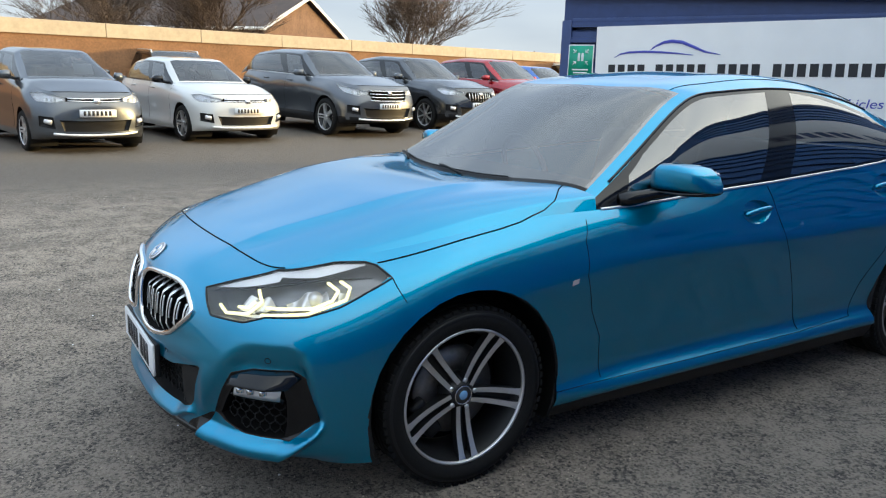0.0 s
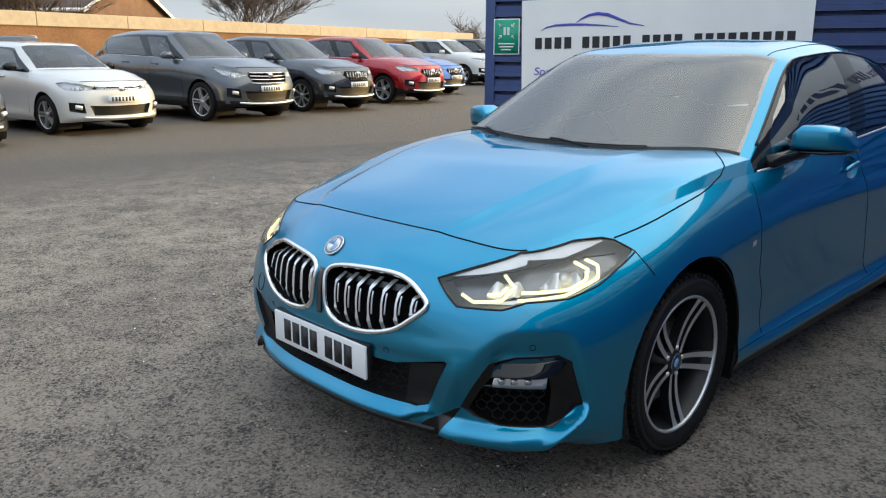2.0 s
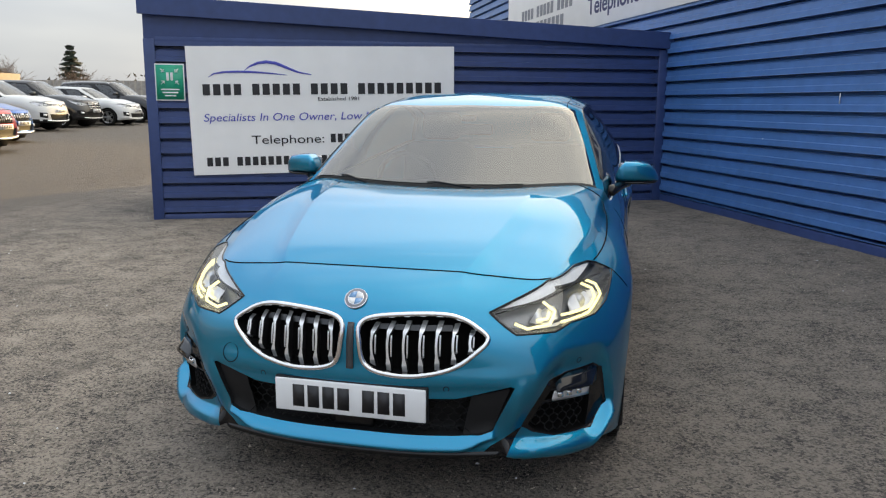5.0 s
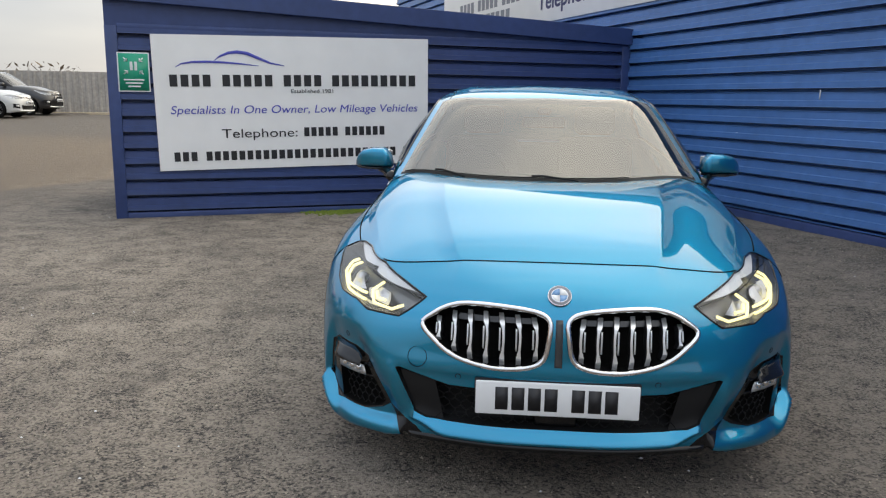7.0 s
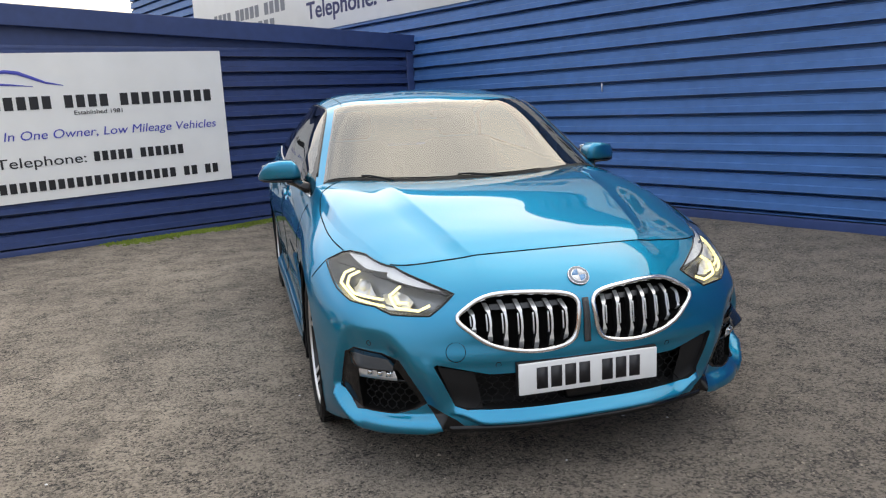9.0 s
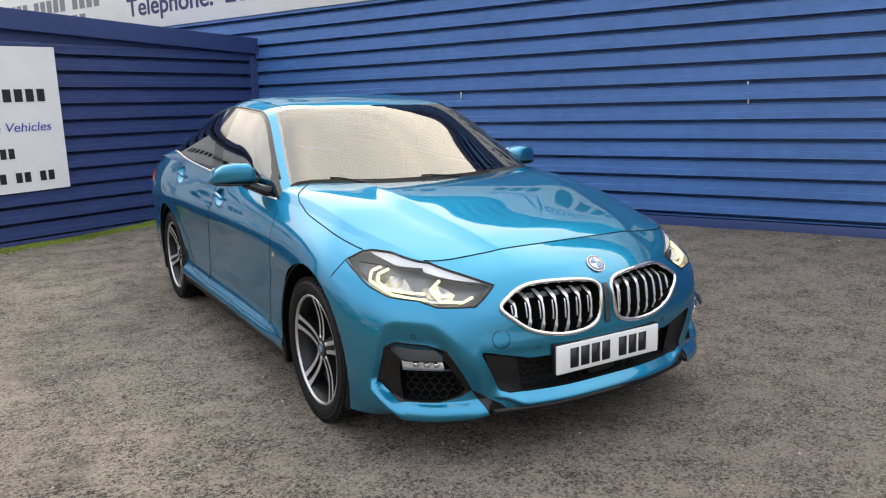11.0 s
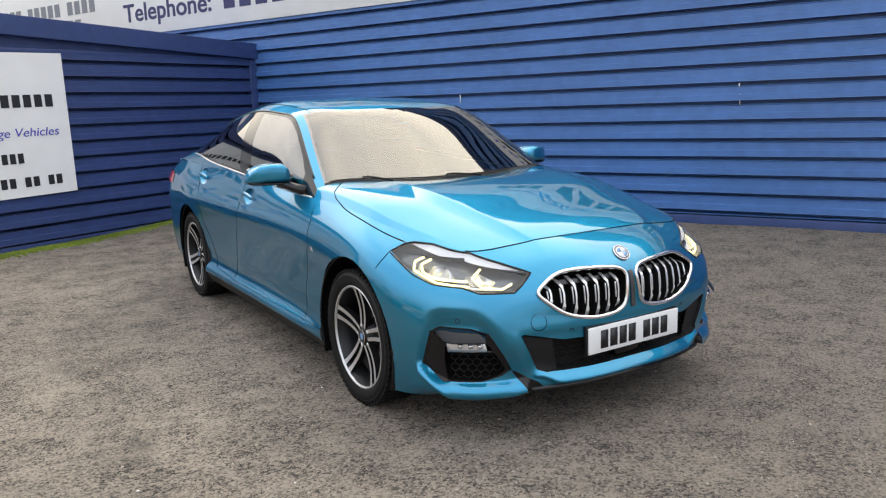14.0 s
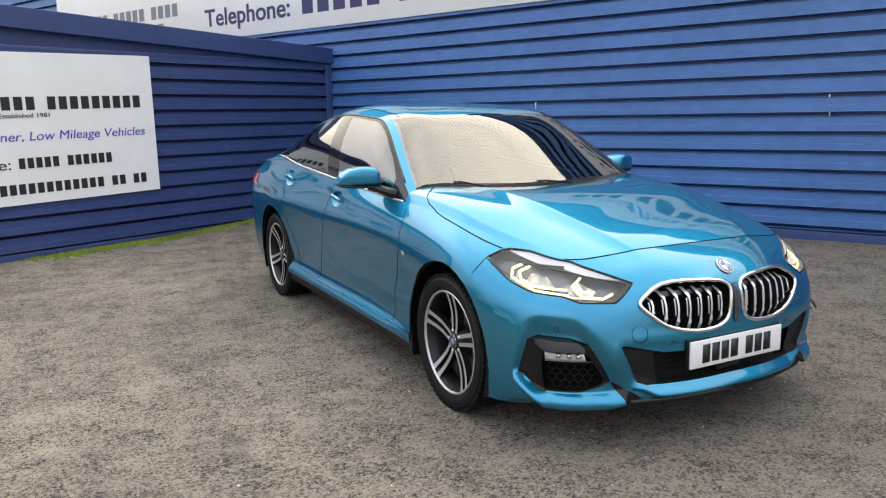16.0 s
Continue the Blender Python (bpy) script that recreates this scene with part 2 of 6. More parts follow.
def asphalt():
    """Worn asphalt: stones, dusty patches and damp stains."""
    m = bpy.data.materials.new("worn_asphalt")
    m.use_nodes = True
    n, l = m.node_tree.nodes, m.node_tree.links
    p = n["Principled BSDF"]
    tc = n.new("ShaderNodeTexCoord")

    def noise_of(scale, detail, rough=0.6):
        t = n.new("ShaderNodeTexNoise")
        t.inputs["Scale"].default_value, t.inputs["Detail"].default_value, t.inputs["Roughness"].default_value = scale, detail, rough
        l.new(tc.outputs["Object"], t.inputs["Vector"])
        return t.outputs["Fac"]

    def mixed(fac, a, b, lo, hi):
        r, x = n.new("ShaderNodeMapRange"), n.new("ShaderNodeMixRGB")
        r.inputs["From Min"].default_value, r.inputs["From Max"].default_value = lo, hi
        l.new(fac, r.inputs["Value"])
        l.new(r.outputs[0], x.inputs[0])
        for socket, v in ((x.inputs[1], a), (x.inputs[2], b)):
            if isinstance(v, tuple):
                socket.default_value = (*v, 1)
            else:
                l.new(v, socket)
        return x.outputs[0]

    def summed(a, b, weight):
        x = n.new("ShaderNodeMath")
        x.operation, x.inputs[1].default_value = "MULTIPLY_ADD", weight
        l.new(b, x.inputs[0])
        l.new(a, x.inputs[2])
        return x.outputs[0]

    stones = n.new("ShaderNodeTexVoronoi")
    stones.inputs["Scale"].default_value = 105
    l.new(tc.outputs["Object"], stones.inputs["Vector"])
    pits = noise_of(80, 5, 0.74)
    height = summed(summed(pits, noise_of(22, 6, 0.74), 0.7), noise_of(4.2, 8, 0.72), 0.95)
    chip = n.new("ShaderNodeSeparateColor")
    l.new(stones.outputs["Color"], chip.inputs[0])
    height = summed(height, chip.outputs["Red"], 0.40)
    broad = noise_of(0.7, 5)
    mid = mixed(broad, (0.140, 0.119, 0.099), (0.23, 0.195, 0.159), 0.36, 0.62)
    pale = mixed(broad, (0.285, 0.243, 0.197), (0.43, 0.362, 0.292), 0.36, 0.62)
    worn = mixed(height, (0.026, 0.023, 0.021), mid, 1.28, 1.43)
    worn = mixed(height, worn, pale, 1.45, 1.70)
    damp = mixed(noise_of(1.3, 6), worn, (0.045, 0.04, 0.036), 0.57, 0.76)
    # nearer the showroom (+x) the yard colour turns darker, with fewer worn spots
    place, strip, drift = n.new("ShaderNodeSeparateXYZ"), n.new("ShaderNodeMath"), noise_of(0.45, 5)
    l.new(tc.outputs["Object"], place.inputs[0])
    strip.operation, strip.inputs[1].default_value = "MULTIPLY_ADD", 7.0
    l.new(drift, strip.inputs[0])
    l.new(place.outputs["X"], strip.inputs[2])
    near_wall = mixed(height, (0.034, 0.030, 0.027), (0.26, 0.222, 0.183), 1.24, 1.66)
    damp = mixed(strip.outputs[0], damp, near_wall, 1.6, 4.6)
    # past the parking lane (-x) the yard colour turns darker and finer
    lane = n.new("ShaderNodeMapRange")
    lane.interpolation_type = "SMOOTHSTEP"
    lane.inputs["From Min"].default_value, lane.inputs["From Max"].default_value = -8.0, -4.0
    l.new(place.outputs["X"], lane.inputs["Value"])
    far_yard = mixed(noise_of(40, 4), (0.092, 0.078, 0.064), (0.14, 0.118, 0.095), 0.4, 0.62)
    damp = mixed(lane.outputs[0], far_yard, damp, 0.0, 1.0)
    l.new(damp, p.inputs["Base Color"])
    p.inputs["Roughness"].default_value = 0.85
    b = n.new("ShaderNodeBump")
    b.inputs["Strength"].default_value, b.inputs["Distance"].default_value = 1.0, 0.013
    l.new(height, b.inputs["Height"])
    l.new(b.outputs[0], p.inputs["Normal"])
    return m


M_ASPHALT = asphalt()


# ---- geometry helpers ----
def mesh_of(name, bm, mat=None, smooth=True):
    me = bpy.data.meshes.new(name)
    bm.to_mesh(me)
    bm.free()
    if mat:
        for one in mat if isinstance(mat, (list, tuple)) else [mat]:
            me.materials.append(one)
    if smooth:
        me.polygons.foreach_set("use_smooth", [True] * len(me.polygons))
    return me


def part(name, bm, mat, parent=None, label="", smooth=True, at=None):
    """One mesh object out of a bmesh, under its thing."""
    ob = new(name, mesh_of(name, bm, mat, smooth))
    if at is not None:
        ob.matrix_basis = at
    if parent:
        ob.parent = parent
    return tagged(ob, label)


def empty(name, at=None):
    ob = new(name)
    if at is not None:
        ob.matrix_basis = at
    return ob


def box(bm, x0, x1, y0, y1, z0, z1, bevel=0.0, m=None):
    r = bmesh.ops.create_cube(bm, size=1.0)
    vs = r["verts"]
    bmesh.ops.scale(bm, vec=(x1 - x0, y1 - y0, z1 - z0), verts=vs)
    bmesh.ops.translate(bm, vec=((x0 + x1) / 2, (y0 + y1) / 2, (z0 + z1) / 2), verts=vs)
    if bevel:
        es = list({e for v in vs for e in v.link_edges})
        r = bmesh.ops.bevel(bm, geom=es, offset=bevel, segments=2, affect="EDGES", profile=0.5)
        vs = list({v for f in r["faces"] for v in f.verts} | {v for v in vs if v.is_valid})
    if m is not None:
        bmesh.ops.transform(bm, matrix=m, verts=[v for v in vs if v.is_valid])
    return vs


def boxed(*args, **kw):
    bm = bmesh.new()
    box(bm, *args, **kw)
    return bm


def prism(points, depth, axis="y", bevel=0.0):
    """A plate with the outline points (two coordinates), depth thick along the axis."""
    bm = bmesh.new()
    put = {"y": lambda a, b: (a, 0, b), "z": lambda a, b: (a, b, 0), "x": lambda a, b: (0, a, b)}[axis]
    f = bm.faces.new([bm.verts.new(put(*p)) for p in points])
    r = bmesh.ops.extrude_face_region(bm, geom=[f])
    vec = {"y": (0, depth, 0), "z": (0, 0, depth), "x": (depth, 0, 0)}[axis]
    bmesh.ops.translate(bm, vec=vec, verts=[v for v in r["geom"] if isinstance(v, bmesh.types.BMVert)])
    bmesh.ops.recalc_face_normals(bm, faces=bm.faces)
    if bevel:
        bmesh.ops.bevel(bm, geom=list(bm.edges), offset=bevel, segments=2, affect="EDGES", profile=0.5)
    return bm


def tube(bm, points, radius, sides=6, closed=False, flat=None):
    """A round bar through the points; radius may be a list. flat squeezes it along that direction."""
    pts = [Vector(p) for p in points]
    n = len(pts)
    rings = []
    up = Vector((0, 0, 1))
    for i, p in enumerate(pts):
        a, b = (pts[i - 1] if i or closed else p), (pts[(i + 1) % n] if i < n - 1 or closed else p)
        d = (b - a).normalized()
        side = d.cross(up)
        if side.length < 1e-3:
            side = d.cross(Vector((1, 0, 0)))
        side.normalize()
        top = side.cross(d).normalized()
        r = radius[i] if isinstance(radius, (list, tuple)) else radius
        ring = []
        for k in range(sides):
            w = 2 * math.pi * k / sides
            o = side * math.cos(w) * r + top * math.sin(w) * r
            if flat is not None:
                fl = Vector(flat).normalized()
                o -= fl * o.dot(fl) * 0.6
            ring.append(bm.verts.new(p + o))
        rings.append(ring)
    for i in range(n if closed else n - 1):
        a, b = rings[i], rings[(i + 1) % n]
        for k in range(sides):
            bm.faces.new((a[k], a[(k + 1) % sides], b[(k + 1) % sides], b[k]))
    if not closed:
        bm.faces.new(rings[0][::-1])
        bm.faces.new(rings[-1])
    return bm


def lathe(profile, steps=48, axis="x"):
    """A turned part: profile of (along the axis, radius)."""
    bm = bmesh.new()
    rings = []
    for a, r in profile:
        ring = []
        for k in range(steps):
            w = 2 * math.pi * k / steps
            ring.append(bm.verts.new((a, r * math.cos(w), r * math.sin(w))))
        rings.append(ring)
    for p, q in zip(rings, rings[1:]):
        for k in range(steps):
            bm.faces.new((p[k], p[(k + 1) % steps], q[(k + 1) % steps], q[k]))
    bmesh.ops.recalc_face_normals(bm, faces=bm.faces)
    return bm


def text_mesh(body, size, width=None, shear=0.0, depth=0.003, bold=0.0):
    """Lettering in the built-in font as a bmesh in the xz plane, from its lower left corner, facing -y; squeezed to width."""
    cu = bpy.data.curves.new("lettering", "FONT")
    cu.body, cu.size, cu.extrude, cu.shear, cu.offset = body, size, depth / 2, shear, bold
    ob = new("lettering", cu)
    dg = bpy.context.evaluated_depsgraph_get()
    me = bpy.data.meshes.new_from_object(ob.evaluated_get(dg))
    bpy.data.objects.remove(ob)
    bpy.data.curves.remove(cu)
    bm = bmesh.new()
    bm.from_mesh(me)
    bpy.data.meshes.remove(me)
    xs = [v.co.x for v in bm.verts]
    k = width / (max(xs) - min(xs)) if width else 1.0
    for v in bm.verts:
        v.co = Vector(((v.co.x - min(xs)) * k, -v.co.z, v.co.y))
    return bm


def bar_row(counts, height, width, mat, parent, at, gap=0.30):
    """Plain upright bars in place of writing, in groups of the given counts."""
    step, x = width / (sum(counts) + 0.8 * (len(counts) - 1)), 0.0
    me = mesh_of("bar", boxed(0, step * (1 - gap), -0.0015, 0.0015, 0, height), mat, False)
    for many in counts:
        for _ in range(many):
            ob = new("bar", me)
            ob.parent, ob.matrix_basis = parent, at @ pose(x, 0, 0)
            x += step
        x += 0.8 * step


def extent(body, size, shear=0.0):
    bm = text_mesh(body, size, None, shear)
    w = max(v.co.x for v in bm.verts)
    bm.free()
    return w


def lettering(name, body, size, width, mat, parent, at, shear=0.0, bold=0.0, label=""):
    """A line of writing, word by word, squeezed to width."""
    k, words = width / extent(body, size, shear), body.split()
    for i, word in enumerate(words):
        w = extent(word, size, shear) * k
        x = extent(" ".join(words[:i + 1]), size, shear) * k - w
        part(name, text_mesh(word, size, w, shear, bold=bold), mat, parent, label, smooth=False, at=at @ pose(x, 0, 0))


# ---- the site ----
A_YARD = radians(24.5)
P0 = Vector((-4.1, 4.85, 0))
U = Vector((math.cos(A_YARD), math.sin(A_YARD), 0))       # along the hut's front
N = Vector((-math.sin(A_YARD), math.cos(A_YARD), 0))      # away from the yard


def yard(u, v, z=0.0):
    return P0 + U * u + N * v + Vector((0, 0, z))


YARD = Matrix.Translation(P0) @ Matrix.Rotation(A_YARD, 4, "Z")   # x along the hut, y away


def smooth01(a, b, x):
    t = min(1, max(0, (x - a) / (b - a)))
    return t * t * (3 - 2 * t)


def ground_z(x, y):
    p = Vector((x, y, 0)) - P0
    u = p.dot(U)
    s = -0.75 * x + 0.66 * y
    ramp = 0.0165 * (math.log1p(math.exp((s - 8.2) / 1.2)) * 1.2 if s < 60 else s - 8.2)
    ramp = min(ramp, 0.75)
    far = max(0.0, min(1.0, (u + 1.5) / 2.0))
    return ramp * (1 - far) + 0.13 * smooth01(3.0, 6.0, u) * far


def ground():
    """One sheet: fine near the car, coarse to the horizon."""
    bm = bmesh.new()
    cuts = [-2500, -900, -350, -160, -90, -60, -45] + [i * 1.0 - 36 for i in range(61)] + [30, 45, 90, 160, 350, 900, 2500]
    grid = [[bm.verts.new((x, y, ground_z(x, y))) for x in cuts] for y in [c + 6 for c in cuts]]
    for j in range(len(cuts) - 1):
        for i in range(len(cuts) - 1):
            bm.faces.new((grid[j][i], grid[j][i + 1], grid[j + 1][i + 1], grid[j + 1][i]))
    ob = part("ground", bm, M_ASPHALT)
    return tagged(ob, "worn dark grey asphalt yard with dusty patches and stains", "ground", kind="structure")


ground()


def cladding(bm, length, z0, z1, pitch, depth=0.028, phase=0.0):
    """Horizontal trapezoid sheeting in the xz plane, ribs towards -y."""
    prof = []
    z = z0 - phase
    while z < z1 + pitch:
        prof += [(z, 0.075), (z + pitch * 0.19, 0.075), (z + pitch * 0.20, -depth * 1.05), (z + pitch * 0.23, -depth), (z + pitch * 0.52, -depth * 0.94), (z + pitch * 0.56, -depth * 0.62), (z + pitch * 0.93, -depth * 0.52), (z + pitch * 0.955, -depth * 0.72), (z + pitch * 0.985, -depth * 0.6), (z + pitch * 0.99, 0.075)]
        z += pitch
    prof = [(min(max(a, z0), z1), b) for a, b in prof]
    clean = [prof[0]]
    for p in prof[1:]:
        if p[0] > clean[-1][0] + 1e-5:
            clean.append(p)
    front = [(bm.verts.new((0, b, a)), bm.verts.new((length, b, a))) for a, b in clean]
    for p, q in zip(front, front[1:]):
        bm.faces.new((p[0], p[1], q[1], q[0]))
    back = [bm.verts.new((x, 0.10, z)) for x, z in ((0, z0), (length, z0), (length, z1), (0, z1))]
    bm.faces.new(back[::-1])
    return bm


HUT_L, HUT_R, HUT_D = -0.35, 5.93, 2.45


def hut():
    """The low blue hut that carries the sign."""
    base = empty("steel_hut", YARD)
    W = HUT_R - HUT_L
    bm = cladding(bmesh.new(), W - 0.2, -0.02, 2.0, 0.1695, 0.042, 0.101)
    part("front_cladding", bm, M_CLADDARK, base, "navy ribbed steel cladding", smooth=False, at=pose(HUT_L + 0.1, 0, 0.0))
    for u0, u1 in ((HUT_L, HUT_L + 0.12), (HUT_R - 0.12, HUT_R)):
        part("corner_post", boxed(u0, u1, -0.05, 0.08, -0.02, 2.02, bevel=0.006), M_CLADDARK, base)
    part("base_rail", boxed(HUT_L, HUT_R, -0.035, 0.06, -0.03, 0.06, bevel=0.006), M_CLADDARK, base)
    part("top_rail", boxed(HUT_L + 0.12, HUT_R - 0.12, -0.036, 0.06, 1.985, 2.045, bevel=0.006), M_CLADDARK, base)
    zl, zr = 2.28, 2.03
    part("gable_panel", prism([(HUT_L, 2.0), (HUT_R, 2.0), (HUT_R, zr + 0.02), (HUT_L, zl + 0.02)], 0.05), M_CLADDARK, base, smooth=False)
    fascia = prism([(HUT_L - 0.04, zl), (HUT_R + 0.05, zr), (HUT_R + 0.05, zr + 0.2), (HUT_L - 0.04, zl + 0.2)], 0.03, bevel=0.004)
    part("fascia", fascia, M_CLADDARK, base, smooth=False, at=pose(0, -0.09, 0))
    roof = prism([(HUT_L - 0.04, zl + 0.17), (HUT_R + 0.05, zr + 0.17), (HUT_R + 0.05, zr + 0.205), (HUT_L - 0.04, zl + 0.205)], HUT_D + 0.1)
    part("roof", roof, M_CLADDARK, base, smooth=False, at=pose(0, -0.058, 0))
    bm = cladding(bmesh.new(), HUT_D - 0.1, -0.02, 2.3, 0.1665, 0.03, 0.08)
    part("side_cladding", bm, M_CLADDARK, base, smooth=False, at=pose(HUT_L + 0.045, HUT_D, 0, 0, 0, -90))
    part("back_wall", boxed(HUT_L, HUT_R, HUT_D - 0.05, HUT_D, -0.02, 2.1), M_CLADDARK, base)
    tagged(base, "low navy steel hut with ribbed cladding and sloping fascia", "hut")
    return base


hut()


def big_wall():
    """The tall showroom wall of blue horizontal sheeting, at right angles to the hut."""
    v0, v1, top = -19.0, 11.0, 4.6
    bm = cladding(bmesh.new(), v1 - v0, 0.2, top, 0.1715, 0.042, 0.143)
    wall = part("wall_showroom", bm, M_CLAD, None, smooth=False)
    wall.matrix_basis = YARD @ pose(5.95, v1, 0, 0, 0, -90)
    tagged(wall, "tall showroom wall of blue ribbed steel sheeting", "wall", kind="structure")
    foot = part("base_flashing", boxed(0, v1 - v0, -0.03, 0.08, 0.0, 0.205, bevel=0.005), M_CLADDARK, wall, "dark steel base flashing")
    part("capping", boxed(0, v1 - v0, -0.06, 0.2, top, top + 0.12, bevel=0.01), M_CLADDARK, wall)
    side = part("wall_showroom_return", boxed(5.97, 16, v1 - 0.1, v1, 0, top), M_CLAD, None)
    side.matrix_basis = YARD
    tagged(side, "far end wall of the blue showroom", "wall", kind="structure")
    end = part("wall_showroom_front", boxed(5.97, 16, v0, v0 + 0.1, 0, top), M_CLAD, None)
    end.matrix_basis = YARD
    tagged(end, "end wall of the blue showroom", "wall", kind="structure")
    rf = part("roof_showroom", boxed(5.95, 16, v0, v1, top + 0.0, top + 0.1), M_CLADDARK, None, at=YARD @ pose(0, 0, 0.02))
    tagged(rf, "flat roof of the showroom", "roof", kind="structure")


big_wall()


def sign():
    """The white board on the hut; names and numbers are plain bars."""
    u0, u1, z0, z1 = 0.09, 3.16, 0.53, 1.98
    base = empty("sign_board", YARD @ pose(0, -0.057, 0))
    w = u1 - u0
    outline = [(u0 + 0.03, 0.505), (u1 + 0.01, 0.562), (u1, 2.005), (u0, 1.947)]
    part("board", prism(outline, 0.012, bevel=0.002), M_BOARD, base, "white sign board", smooth=False)
    tilt = math.degrees(math.atan2(0.058, w))

    def spot(fx, fz):
        return pose(u0 + w * fx, -0.003, 1.947 + 0.058 * fx - 1.445 * fz, 0, -tilt, 0)

    bar_row((4, 5, 4, 9), 0.125, w * 0.905, M_INK, base, spot(0.056, 0.375))
    lettering("founding_word", "Established 1981", 0.062, w * 0.155, M_INK, base, spot(0.475, 0.425))
    lettering("slogan_word", "Specialists In One Owner, Low Mileage Vehicles", 0.125, w * 0.905, M_INKBLUE, base, spot(0.055, 0.577), 0.18, 0.0, "blue slanted lettering")
    lettering("telephone_word", "Telephone:", 0.14, w * 0.27, M_INK, base, spot(0.225, 0.76))
    bar_row((5, 6), 0.1, w * 0.315, M_INK, base, spot(0.52, 0.76))
    bar_row((3, 22, 2, 2), 0.1, w * 0.90, M_INK, base, spot(0.06, 0.93))
    bm = bmesh.new()

    def swoosh(pts, wide):
        tube(bm, [(w * a, 0, -1.445 * b) for a, b in pts], [max(0.003, wide * math.sin(math.pi * (i + 0.3) / (len(pts) - 0.2))) for i in range(len(pts))], 6, flat=(0, 1, 0))

    swoosh([(0.075, 0.235), (0.095, 0.21), (0.13, 0.197), (0.18, 0.194), (0.24, 0.198), (0.3, 0.208), (0.36, 0.222)], 0.014)
    swoosh([(0.205, 0.187), (0.225, 0.155), (0.255, 0.128), (0.285, 0.12), (0.32, 0.13), (0.36, 0.165), (0.4, 0.2), (0.45, 0.22)], 0.02)
    part("swoosh", bm, M_INKBLUE, base, "blue sweeping outline of a car", smooth=False, at=spot(0.0, 0.0))
    tagged(base, "white sign board with blue slogan and black bars", "sign")

    safe = empty("assembly_point_sign", YARD @ pose(-0.245, -0.052, 1.348))
    part("panel", boxed(0, 0.315, 0, 0.006, 0, 0.405, bevel=0.002), M_PLATE, safe, "white border")
    part("field", boxed(0.012, 0.303, -0.002, 0.002, 0.012, 0.393), M_GREEN, safe, "green field")
    for sx, sz in ((-1, -1), (1, -1), (-1, 1), (1, 1)):
        c = Vector((0.157 + sx * 0.095, 0, 0.265 + sz * 0.085))
        tip = Vector((0.157 + sx * 0.06, 0, 0.265 + sz * 0.05))
        marks = bmesh.new()
        tube(marks, [(c.x, -0.003, c.z), (tip.x, -0.003, tip.z)], 0.006, 4)
        tube(marks, [(tip.x + sx * 0.03, -0.003, tip.z), (tip.x, -0.003, tip.z), (tip.x, -0.003, tip.z + sz * 0.03)], 0.006, 4)
        part("arrow", marks, M_PLATE, safe, "white arrow")
    for dx in (-0.022, 0.022):
        part("pictogram", boxed(0.157 + dx - 0.014, 0.157 + dx + 0.014, -0.004, 0.0, 0.22, 0.31, bevel=0.006), M_PLATE, safe, "white pictogram shape")
    for k, wd in enumerate((0.2, 0.17, 0.12)):
        part("caption_bar", boxed(0.157 - wd / 2, 0.157 + wd / 2, -0.004, 0.0, 0.115 - k * 0.034, 0.13 - k * 0.034), M_PLATE, safe)
    tagged(safe, "green and white fire assembly point sign on the hut", "sign")


sign()


def wall_sign():
    """The long white banner board high on the showroom wall."""
    v_left, v_right = 7.2, -13.0
    base = empty("banner_board", YARD @ pose(5.95 - 0.045, v_left, 0, 0, 0, -90))
    w = v_left - v_right
    part("board", boxed(0, w, -0.012, 0.0, 2.53, 3.75, bevel=0.003), M_BOARD, base, "white banner board")
    bar_row((4, 5, 4), 0.2, 2.9, M_GREYINK, base, pose(1.0, -0.015, 2.96))
    bar_row((9,), 0.2, 2.0, M_GREYINK, base, pose(1.5, -0.015, 2.68))
    lettering("telephone_word", "Telephone:", 0.36, 1.95, M_NAVYINK, base, pose(4.55, -0.015, 2.73), bold=0.006, label="dark lettering")
    bar_row((5, 6), 0.3, 3.6, M_NAVYINK, base, pose(6.75, -0.015, 2.73))
    lettering("slogan_word", "Specialists In One Owner, Low Mileage Vehicles", 0.36, 8.2, M_INKBLUE, base, pose(11.2, -0.015, 3.2), 0.18, label="blue slanted lettering")
    bar_row((3, 22, 2, 2), 0.3, 8.2, M_INK, base, pose(11.2, -0.015, 2.72))
    tagged(base, "long white banner board with blue lettering high on the wall", "sign")


wall_sign()

# boundary wall behind the parked cars
F_A, F_D = Vector((-19.0, 4.22, 0)), Vector((-0.2, 0.98, 0)).normalized()
F_DIR = math.degrees(math.atan2(F_D.y, F_D.x))


def boundary_wall():
    base = F_A - F_D * 15.0
    length = 15.0 + 20.06
    at = Matrix.Translation(base) @ Matrix.Rotation(radians(F_DIR), 4, "Z")
    bm = bmesh.new()
    course = 0.075
    z = -0.3
    while z < 2.04:
        box(bm, 0, length, -0.004 + 0.003 * (round(z / course) % 2), 0.2, z, z + course - 0.012)
        z += course
    box(bm, 0.005, length - 0.005, 0.006, 0.19, -0.3, 2.06)
    wall = part("wall_boundary", bm, M_BRICK, None, smooth=False, at=at)
    tagged(wall, "long brown brick boundary wall with a cream coping", "wall", kind="structure")
    slab = bmesh.new()
    box(slab, 0.006, 2.494, -0.05, 0.25, 2.06, 2.40, bevel=0.012)
    me = mesh_of("coping_slab", slab, M_COPING, False)
    for k in range(14):
        ob = new("coping_slab", me)
        ob.parent, ob.matrix_basis = wall, pose(k * 2.5, 0, 0)


boundary_wall()


